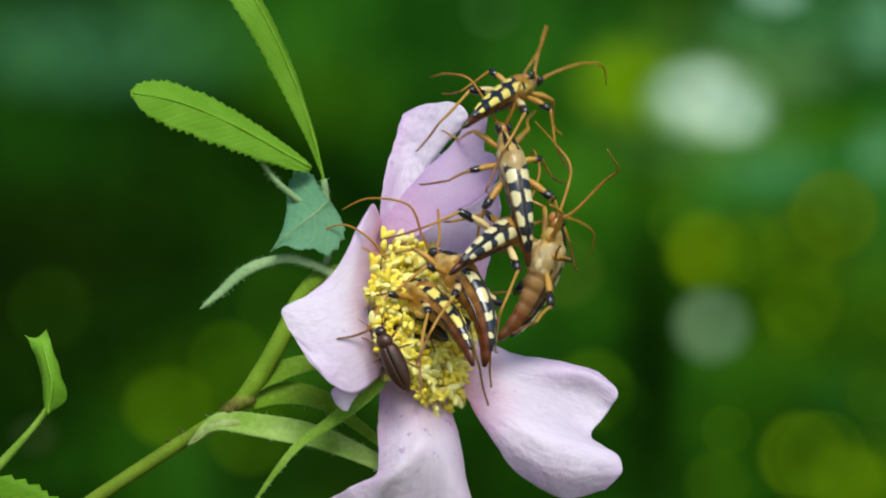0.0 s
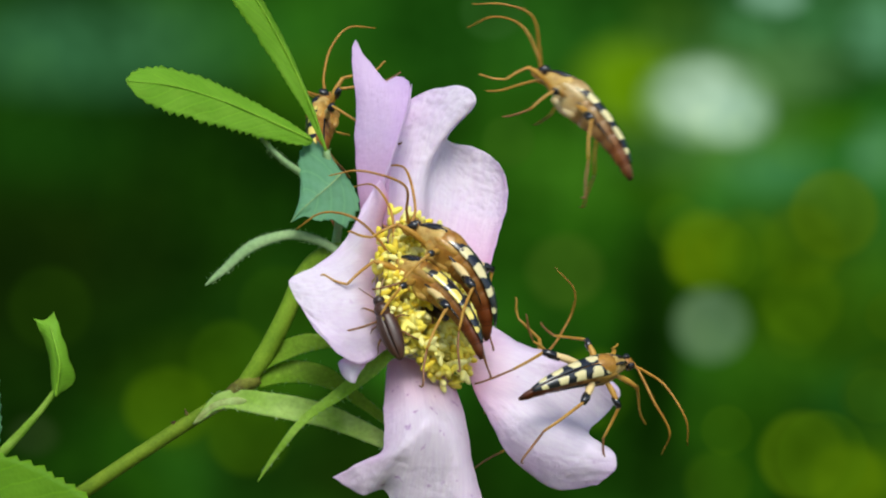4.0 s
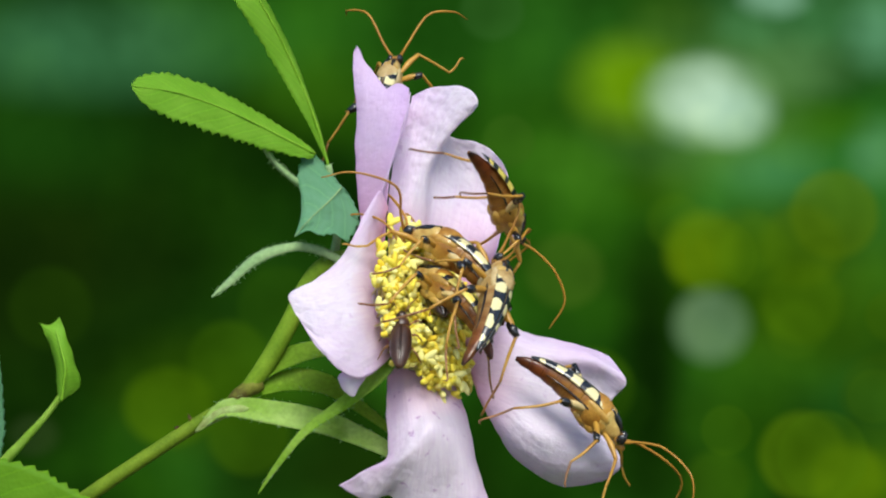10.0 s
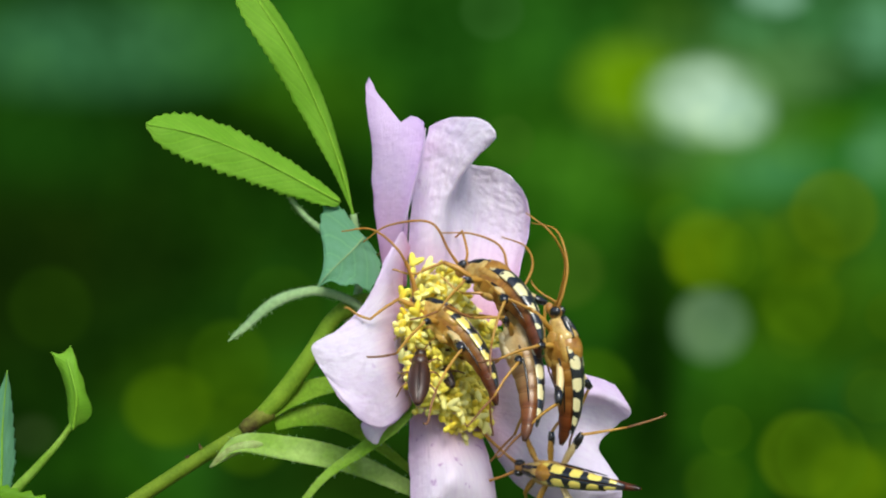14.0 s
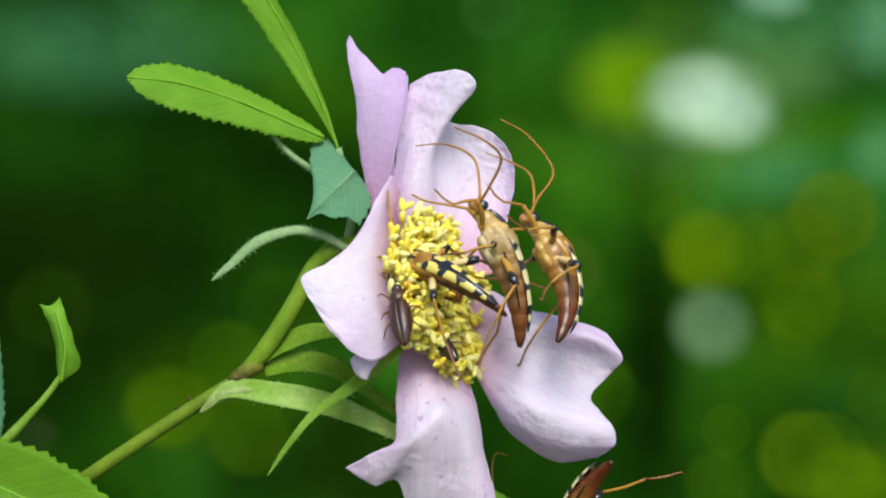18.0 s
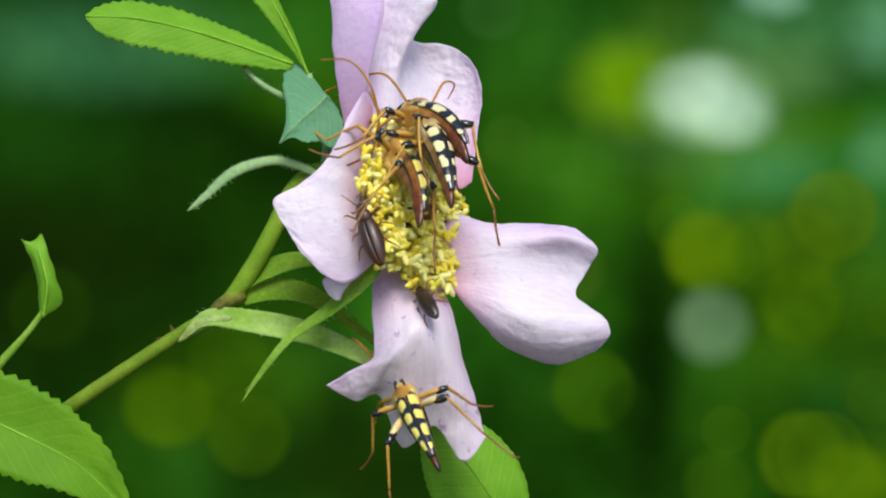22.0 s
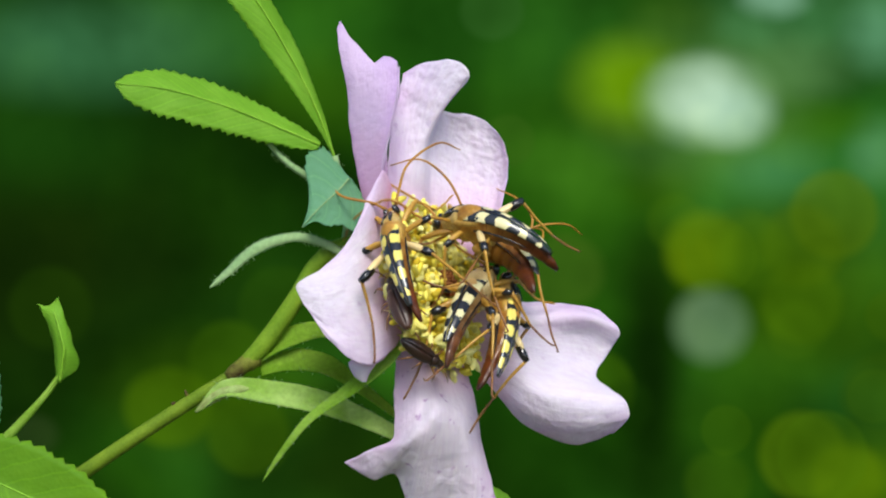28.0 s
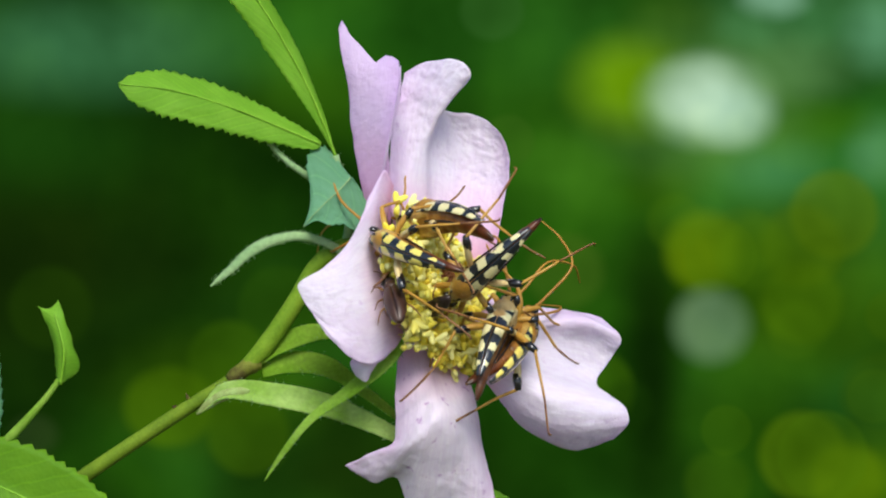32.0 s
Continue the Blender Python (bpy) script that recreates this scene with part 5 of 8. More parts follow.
    for leaflet in (leaf_long, leaf_tall, petiole):
        walk(leaflet, [
            (0, shift(-16, -25) @ turn_at(stem_end, 0, 3.2) @ Matrix.Rotation(radians(25.5), 4, "Z")), (0.5, shift(-8, -27) @ turn_at(stem_end, 0, 2.9) @ Matrix.Rotation(radians(25.6), 4, "Z")), (1, shift(-13, -35) @ turn_at(stem_end, 0, 1) @ Matrix.Rotation(radians(26.5), 4, "Z")),
            (1.5, shift(-11, -38) @ turn_at(stem_end, 0, -0.3) @ Matrix.Rotation(radians(27.3), 4, "Z")), (2, shift(-6.5, -52.8) @ turn_at(stem_end, 0, -1.7) @ Matrix.Rotation(radians(30.1), 4, "Z")), (2.5, shift(-12.6, -41.4) @ turn_at(stem_end, 0, -0.5) @ Matrix.Rotation(radians(28.3), 4, "Z")),
            (3, shift(-8.2, -59) @ turn_at(stem_end, 0, -3.2) @ Matrix.Rotation(radians(29.8), 4, "Z")), (3.5, shift(-11.6, -41.4) @ turn_at(stem_end, 0, -1.8) @ Matrix.Rotation(radians(26.7), 4, "Z")), (4.2, shift(-12.8, -44.2) @ turn_at(stem_end, 0, -2.6) @ Matrix.Rotation(radians(25.5), 4, "Z")),
            (4.9, shift(-14.1, -47.1) @ turn_at(stem_end, 0, -3.4) @ Matrix.Rotation(radians(24.1), 4, "Z")), (5.5, shift(-15.1, -49.5) @ turn_at(stem_end, 0, -4.1) @ Matrix.Rotation(radians(22.9), 4, "Z")), (6, shift(-19.5, -56.9) @ turn_at(stem_end, 0, -5.3) @ Matrix.Rotation(radians(22.2), 4, "Z")),
            (6.5, shift(-7.5, -50.8) @ turn_at(stem_end, 0, -4.4) @ Matrix.Rotation(radians(20.4), 4, "Z")), (7, shift(-8.2, -29.1) @ turn_at(stem_end, 0, -1.3) @ Matrix.Rotation(radians(23), 4, "Z")), (7.5, shift(1.6, -24.5) @ turn_at(stem_end, 0, 0.7) @ Matrix.Rotation(radians(22.4), 4, "Z")),
            (8, shift(-2.4, -37.9) @ turn_at(stem_end, 0, -2.2) @ Matrix.Rotation(radians(21.1), 4, "Z")), (8.5, shift(-8.8, -36.5) @ turn_at(stem_end, 0, -1.5) @ Matrix.Rotation(radians(24.1), 4, "Z")), (9, shift(-0.4, -26.5) @ turn_at(stem_end, 0, 0) @ Matrix.Rotation(radians(23.6), 4, "Z")),
            (9.5, shift(-14.4, -25.9) @ turn_at(stem_end, 0, 1.4) @ Matrix.Rotation(radians(26.2), 4, "Z")), (10, shift(-19.1, -26.9) @ turn_at(stem_end, 0, 0.6) @ Matrix.Rotation(radians(25.4), 4, "Z")), (10.5, shift(-14.2, -20.8) @ turn_at(stem_end, 0, 1.4) @ Matrix.Rotation(radians(25), 4, "Z")),
            (11, shift(-16.1, -21.9) @ turn_at(stem_end, 0, -0.3) @ Matrix.Rotation(radians(22.8), 4, "Z")), (11.5, shift(-13.9, -24.9) @ turn_at(stem_end, 0, 0.5) @ Matrix.Rotation(radians(23.9), 4, "Z")), (12, shift(-15.3, -23.9) @ turn_at(stem_end, 0, -0.5) @ Matrix.Rotation(radians(19.2), 4, "Z")),
            (12.5, shift(-16.7, -22.5) @ turn_at(stem_end, 0, -1) @ Matrix.Rotation(radians(18.8), 4, "Z")), (13, shift(-13.6, -11.4) @ turn_at(stem_end, 0, 1.1) @ Matrix.Rotation(radians(19), 4, "Z")), (13.5, shift(-9.9, -14.1) @ turn_at(stem_end, 0, 0.9) @ Matrix.Rotation(radians(18), 4, "Z")),
            (14, shift(1.1, 9.2) @ turn_at(stem_end, 0, 4.8) @ Matrix.Rotation(radians(11.9), 4, "Z")), (14.5, shift(-18.1, -26.8) @ turn_at(stem_end, 0, -1.5) @ Matrix.Rotation(radians(13.7), 4, "Z")), (15, shift(-4, -16.7) @ turn_at(stem_end, 0, -2.2) @ Matrix.Rotation(radians(11.7), 4, "Z")),
            (15.5, shift(-0.1, -10.7) @ turn_at(stem_end, 0, -0.4) @ Matrix.Rotation(radians(16), 4, "Z")), (16.2, shift(-1.2, -15.6) @ turn_at(stem_end, 0, -0.7) @ Matrix.Rotation(radians(17.6), 4, "Z")), (16.9, shift(-2.2, -20.5) @ turn_at(stem_end, 0, -1) @ Matrix.Rotation(radians(19), 4, "Z")),
            (17.5, shift(-3.2, -24.8) @ turn_at(stem_end, 0, -1.3) @ Matrix.Rotation(radians(20.2), 4, "Z")), (18, shift(2.1, -22.7) @ turn_at(stem_end, 0, -1.3) @ Matrix.Rotation(radians(17), 4, "Z")), (18.5, shift(-1.2, -34.4) @ turn_at(stem_end, 0, -2.4) @ Matrix.Rotation(radians(20.2), 4, "Z")),
            (19, shift(-1.6, -31.4) @ turn_at(stem_end, 0, -2.3) @ Matrix.Rotation(radians(20.9), 4, "Z")), (19.5, shift(1.4, -30) @ turn_at(stem_end, 0, -2.4) @ Matrix.Rotation(radians(19.9), 4, "Z")), (20, shift(-4, -29.7) @ turn_at(stem_end, 0, -1.9) @ Matrix.Rotation(radians(18.9), 4, "Z")),
            (20.5, shift(-4, -31) @ turn_at(stem_end, 0, -2.3) @ Matrix.Rotation(radians(19.5), 4, "Z")), (21, shift(0.7, -23) @ turn_at(stem_end, 0, -3.8) @ Matrix.Rotation(radians(10.1), 4, "Z")), (21.5, shift(-10, -25.8) @ turn_at(stem_end, 0, -2.9) @ Matrix.Rotation(radians(12.1), 4, "Z")),
            (22, shift(-13.8, -31.1) @ turn_at(stem_end, 0, -4.6) @ Matrix.Rotation(radians(8.2), 4, "Z")), (22.5, shift(-10.2, -34.7) @ turn_at(stem_end, 0, -5.4) @ Matrix.Rotation(radians(9.9), 4, "Z")), (23, shift(6.6, 3.9) @ turn_at(stem_end, 0, 2.1) @ Matrix.Rotation(radians(10.6), 4, "Z")),
            (23.5, shift(-10.1, -13.4) @ turn_at(stem_end, 0, -0.3) @ Matrix.Rotation(radians(10.7), 4, "Z")), (24, shift(-8.5, -23.7) @ turn_at(stem_end, 0, -2.9) @ Matrix.Rotation(radians(12.3), 4, "Z")), (24.5, shift(-1.8, -8.1) @ turn_at(stem_end, 0, -0.2) @ Matrix.Rotation(radians(13.7), 4, "Z")),
            (25, shift(3.9, -0.1) @ turn_at(stem_end, 0, 0.9) @ Matrix.Rotation(radians(0), 4, "Z")), (25.5, shift(-2.7, -1.5) @ turn_at(stem_end, 0, -0.4) @ Matrix.Rotation(radians(0), 4, "Z")), (26.2, shift(-2.1, -2.3) @ turn_at(stem_end, 0, -0.5) @ Matrix.Rotation(radians(0), 4, "Z")),
            (26.9, shift(-1.5, -3) @ turn_at(stem_end, 0, -0.6) @ Matrix.Rotation(radians(0), 4, "Z")), (27.5, shift(-1, -3.6) @ turn_at(stem_end, 0, -0.7) @ Matrix.Rotation(radians(4.2), 4, "Z")), (28, shift(0, 0) @ turn_at(stem_end, 0, 0) @ Matrix.Rotation(radians(4.8), 4, "Z")),
            (28.5, shift(0.7, 3.3) @ turn_at(stem_end, 0, 0.5) @ Matrix.Rotation(radians(4), 4, "Z")), (29, shift(-1.8, -6) @ turn_at(stem_end, 0, -0.5) @ Matrix.Rotation(radians(11), 4, "Z")), (29.5, shift(-3.1, -9.6) @ turn_at(stem_end, 0, -0.5) @ Matrix.Rotation(radians(13.3), 4, "Z")),
            (30, shift(-1.8, -7) @ turn_at(stem_end, 0, -0.3) @ Matrix.Rotation(radians(13.2), 4, "Z")), (30.5, shift(2.2, -7) @ turn_at(stem_end, 0, -0.6) @ Matrix.Rotation(radians(10.4), 4, "Z")), (31, shift(-1.1, -8.6) @ turn_at(stem_end, 0, -0.7) @ Matrix.Rotation(radians(10.2), 4, "Z")),
            (31.5, shift(-0.5, -10.9) @ turn_at(stem_end, 0, -1.1) @ Matrix.Rotation(radians(12.3), 4, "Z")), (32, shift(0.6, -7.2) @ turn_at(stem_end, 0, -0.8) @ Matrix.Rotation(radians(10.6), 4, "Z")),
        ])
    leaf_pin = P(628, 330, 0)
    walk(small_leaf, [
        (0, shift(-28, -25) @ turn_at(leaf_pin, 0, -16, "Z")), (0.5, shift(-20, -27) @ turn_at(leaf_pin, 0, -15, "Z")), (1, shift(-13, -35) @ turn_at(leaf_pin, 0, -13, "Z")),
        (1.5, shift(-11, -38) @ turn_at(leaf_pin, 0, -10, "Z")), (2, shift(-6.5, -52.8) @ turn_at(leaf_pin, 0, -10, "Z")), (2.5, shift(-12.6, -41.4) @ turn_at(leaf_pin, 0, -9, "Z")),
        (3, shift(-8.2, -59) @ turn_at(leaf_pin, 0, -7, "Z")), (3.5, shift(-11.6, -41.4) @ turn_at(leaf_pin, 0, -6, "Z")), (4.2, shift(-12.8, -44.2) @ turn_at(leaf_pin, 0, -5.6, "Z")),
        (4.9, shift(-14.1, -47.1) @ turn_at(leaf_pin, 0, -4.6, "Z")), (5.5, shift(-15.1, -49.5) @ turn_at(leaf_pin, 0, -3.5, "Z")), (6, shift(-19.5, -56.9) @ turn_at(leaf_pin, 0, -2.5, "Z")),
        (6.5, shift(-7.5, -50.8) @ turn_at(leaf_pin, 0, -1.6, "Z")), (7, shift(-8.2, -29.1) @ turn_at(leaf_pin, 0, -0.8, "Z")), (7.5, shift(1.6, -24.5) @ turn_at(leaf_pin, 0, -0.2, "Z")),
        (8, shift(-2.4, -37.9) @ turn_at(leaf_pin, 0, 0, "Z")), (8.5, shift(-8.8, -36.5) @ turn_at(leaf_pin, 0, 0, "Z")), (9, shift(-0.4, -26.5) @ turn_at(leaf_pin, 0, 0, "Z")),
        (9.5, shift(-14.4, -25.9) @ turn_at(leaf_pin, 0, 0, "Z")), (10, shift(-19.1, -26.9) @ turn_at(leaf_pin, 0, 0, "Z")), (10.5, shift(-14.2, -20.8) @ turn_at(leaf_pin, 0, 0, "Z")),
        (11, shift(-16.1, -21.9) @ turn_at(leaf_pin, 0, 0, "Z")), (11.5, shift(-13.9, -24.9) @ turn_at(leaf_pin, 0, 0, "Z")), (12, shift(-15.3, -23.9) @ turn_at(leaf_pin, 0, 0, "Z")),
        (12.5, shift(-16.7, -22.5) @ turn_at(leaf_pin, 0, 0, "Z")), (13, shift(-13.6, -11.4) @ turn_at(leaf_pin, 0, 0, "Z")), (13.5, shift(-9.9, -14.1) @ turn_at(leaf_pin, 0, 0, "Z")),
        (14, shift(1.1, 9.2) @ turn_at(leaf_pin, 0, 0, "Z")), (14.5, shift(-18.1, -26.8) @ turn_at(leaf_pin, 0, 0, "Z")), (15, shift(-4, -16.7) @ turn_at(leaf_pin, 0, 0, "Z")),
        (15.5, shift(-0.1, -10.7) @ turn_at(leaf_pin, 0, 0, "Z")), (16.2, shift(-1.2, -15.6) @ turn_at(leaf_pin, 0, 0, "Z")), (16.9, shift(-2.2, -20.5) @ turn_at(leaf_pin, 0, 0, "Z")),
        (17.5, shift(-3.2, -24.8) @ turn_at(leaf_pin, 0, 0, "Z")), (18, shift(2.1, -22.7) @ turn_at(leaf_pin, 0, 0, "Z")), (18.5, shift(-1.2, -34.4) @ turn_at(leaf_pin, 0, 0, "Z")),
        (19, shift(-1.6, -31.4) @ turn_at(leaf_pin, 0, 0, "Z")), (19.5, shift(1.4, -30) @ turn_at(leaf_pin, 0, 0, "Z")), (20, shift(-4, -29.7) @ turn_at(leaf_pin, 0, 0, "Z")),
        (20.5, shift(-4, -31) @ turn_at(leaf_pin, 0, 0, "Z")), (21, shift(0.7, -23) @ turn_at(leaf_pin, 0, 0, "Z")), (21.5, shift(-10, -25.8) @ turn_at(leaf_pin, 0, 0, "Z")),
        (22, shift(-13.8, -31.1) @ turn_at(leaf_pin, 0, 0, "Z")), (22.5, shift(-10.2, -34.7) @ turn_at(leaf_pin, 0, 0, "Z")), (23, shift(6.6, 3.9) @ turn_at(leaf_pin, 0, 0, "Z")),
        (23.5, shift(-10.1, -13.4) @ turn_at(leaf_pin, 0, 0, "Z")), (24, shift(-8.5, -23.7) @ turn_at(leaf_pin, 0, 0, "Z")), (24.5, shift(-1.8, -8.1) @ turn_at(leaf_pin, 0, 0, "Z")),
        (25, shift(3.9, -0.1) @ turn_at(leaf_pin, 0, 0, "Z")), (25.5, shift(-2.7, -1.5) @ turn_at(leaf_pin, 0, 0, "Z")), (26.2, shift(-2.1, -2.3) @ turn_at(leaf_pin, 0, 0, "Z")),
        (26.9, shift(-1.5, -3) @ turn_at(leaf_pin, 0, 0, "Z")), (27.5, shift(-1, -3.6) @ turn_at(leaf_pin, 0, 0, "Z")), (28, shift(0, 0) @ turn_at(leaf_pin, 0, 0, "Z")),
        (28.5, shift(0.7, 3.3) @ turn_at(leaf_pin, 0, 0, "Z")), (29, shift(-1.8, -6) @ turn_at(leaf_pin, 0, 0, "Z")), (29.5, shift(-3.1, -9.6) @ turn_at(leaf_pin, 0, 0, "Z")),
        (30, shift(-1.8, -7) @ turn_at(leaf_pin, 0, 0, "Z")), (30.5, shift(2.2, -7) @ turn_at(leaf_pin, 0, 0, "Z")), (31, shift(-1.1, -8.6) @ turn_at(leaf_pin, 0, 0, "Z")),
        (31.5, shift(-0.5, -10.9) @ turn_at(leaf_pin, 0, 0, "Z")), (32, shift(0.6, -7.2) @ turn_at(leaf_pin, 0, 0, "Z")),
    ])
    walk(sepal_up, [
        (0, shift(-8, -29)), (0.5, shift(-2, -31)), (1, shift(-7, -35)),
        (1.5, shift(-10, -37)), (2, shift(0, -50)), (2.5, shift(-5, -40)),
        (3, shift(-2, -55)), (3.5, shift(-7, -38)), (4.2, shift(-8.1, -38.3)),
        (4.9, shift(-9.1, -38.7)), (5.5, shift(-10, -39)), (6, shift(-15, -43)),
        (6.5, shift(-4, -42)), (7, shift(-7, -24)), (7.5, shift(4, -26)),
        (8, shift(0, -33)), (8.5, shift(-5, -34)), (9, shift(6, -28)),
        (9.5, shift(4, -29)), (10, shift(-3, -26)), (10.5, shift(4, -23)),
        (11, shift(-1, -23)), (11.5, shift(-1, -26)), (12, shift(-4, -23)),
        (12.5, shift(-5, -20)), (13, shift(-3, -12)), (13.5, shift(-1, -14)),
        (14, shift(7, 0)), (14.5, shift(-8, -21)), (15, shift(-6, -12)),
        (15.5, shift(-3, -16)), (16.2, shift(-3.4, -19.5)), (16.9, shift(-3.7, -23)),
        (17.5, shift(-4, -26)), (18, shift(-3, -21)), (18.5, shift(-5, -32)),
        (19, shift(-4, -30)), (19.5, shift(-2, -29)), (20, shift(-5, -26)),
        (20.5, shift(-5, -27)), (21, shift(-4, -19)), (21.5, shift(-9, -20)),
        (22, shift(-13, -20)), (22.5, shift(-11, -22)), (23, shift(5, 1)),
        (23.5, shift(-7, -9)), (24, shift(-7, -16)), (24.5, shift(-1, -6)),
        (25, shift(0, 0)), (25.5, shift(-4, 0)), (26.2, shift(-3.3, -1.1)),
        (26.9, shift(-2.6, -2.1)), (27.5, shift(-2, -3)), (28, shift(0, 0)),
        (28.5, shift(-2, 2)), (29, shift(-2, -6)), (29.5, shift(-2, -10)),
        (30, shift(-2, -9)), (30.5, shift(0, -7)), (31, shift(-2, -7)),
        (31.5, shift(-1, -10)), (32, shift(-1, -8)),
    ])
    walk(curl_leaf, [
        (0, shift(-12, -10)), (0.5, shift(-5, -12)), (1, shift(-8, -12)),
        (1.5, shift(-8, -6)), (2, shift(-5, -19)), (2.5, shift(-6, -8)),
        (3, shift(-7, -21)), (3.5, shift(-7, -9)), (4.2, shift(-7.4, -8.6)),
        (4.9, shift(-7.7, -8.3)), (5.5, shift(-8, -8)), (6, shift(-8, -8)),
        (6.5, shift(-1, -20)), (7, shift(-8, -4)), (7.5, shift(-2, -13)),
        (8, shift(1, -12)), (8.5, shift(-6, -12)), (9, shift(0, -12)),
        (9.5, shift(1, -13)), (10, shift(-3, -9)), (10.5, shift(1, -12)),
        (11, shift(-2, -8)), (11.5, shift(-3, -13)), (12, shift(-4, -7)),
        (12.5, shift(-3, -4)), (13, shift(-3, -2)), (13.5, shift(-2, -6)),
        (14, shift(-2, -10)), (14.5, shift(-3, -5)), (15, shift(-5, -3)),
        (15.5, shift(-1, -5)), (16.2, shift(-1.4, -7.5)), (16.9, shift(-1.7, -9.9)),
        (17.5, shift(-2, -12)), (18, shift(-3, -9)), (18.5, shift(-2, -12)),
        (19, shift(0, -8)), (19.5, shift(0, -12)), (20, shift(-4, -9)),
        (20.5, shift(-2, -10)), (21, shift(2, -3)), (21.5, shift(-4, -2)),
        (22, shift(-3, 1)), (22.5, shift(-1, -1)), (23, shift(4, -3)),
        (23.5, shift(-3, -1)), (24, shift(-2, -3)), (24.5, shift(1, -2)),
        (25, shift(-1, 2)), (25.5, shift(-4, 3)), (26.2, shift(-3.3, 2.3)),
        (26.9, shift(-2.6, 1.6)), (27.5, shift(-2, 1)), (28, shift(0, 0)),
        (28.5, shift(-3, 1)), (29, shift(0, 1)), (29.5, shift(1, -4)),
        (30, shift(-4, -4)), (30.5, shift(-2, -2)), (31, shift(-2, -2)),
        (31.5, shift(-1, -5)), (32, shift(-1, -1)),
    ])
    walk(curl_stalk, [
        (0, shift(-12, -10)), (0.5, shift(-5, -12)), (1, shift(-8, -12)),
        (1.5, shift(-8, -6)), (2, shift(-5, -19)), (2.5, shift(-6, -8)),
        (3, shift(-7, -21)), (3.5, shift(-7, -9)), (4.2, shift(-7.4, -8.6)),
        (4.9, shift(-7.7, -8.3)), (5.5, shift(-8, -8)), (6, shift(-8, -8)),
        (6.5, shift(-1, -20)), (7, shift(-8, -4)), (7.5, shift(-2, -13)),
        (8, shift(1, -12)), (8.5, shift(-6, -12)), (9, shift(0, -12)),
        (9.5, shift(1, -13)), (10, shift(-3, -9)), (10.5, shift(1, -12)),
        (11, shift(-2, -8)), (11.5, shift(-3, -13)), (12, shift(-4, -7)),
        (12.5, shift(-3, -4)), (13, shift(-3, -2)), (13.5, shift(-2, -6)),
        (14, shift(-2, -10)), (14.5, shift(-3, -5)), (15, shift(-5, -3)),
        (15.5, shift(-1, -5)), (16.2, shift(-1.4, -7.5)), (16.9, shift(-1.7, -9.9)),
        (17.5, shift(-2, -12)), (18, shift(-3, -9)), (18.5, shift(-2, -12)),
        (19, shift(0, -8)), (19.5, shift(0, -12)), (20, shift(-4, -9)),
        (20.5, shift(-2, -10)), (21, shift(2, -3)), (21.5, shift(-4, -2)),
        (22, shift(-3, 1)), (22.5, shift(-1, -1)), (23, shift(4, -3)),
        (23.5, shift(-3, -1)), (24, shift(-2, -3)), (24.5, shift(1, -2)),
        (25, shift(-1, 2)), (25.5, shift(-4, 3)), (26.2, shift(-3.3, 2.3)),
        (26.9, shift(-2.6, 1.6)), (27.5, shift(-2, 1)), (28, shift(0, 0)),
        (28.5, shift(-3, 1)), (29, shift(0, 1)), (29.5, shift(1, -4)),
        (30, shift(-4, -4)), (30.5, shift(-2, -2)), (31, shift(-2, -2)),
        (31.5, shift(-1, -5)), (32, shift(-1, -1)),
    ])
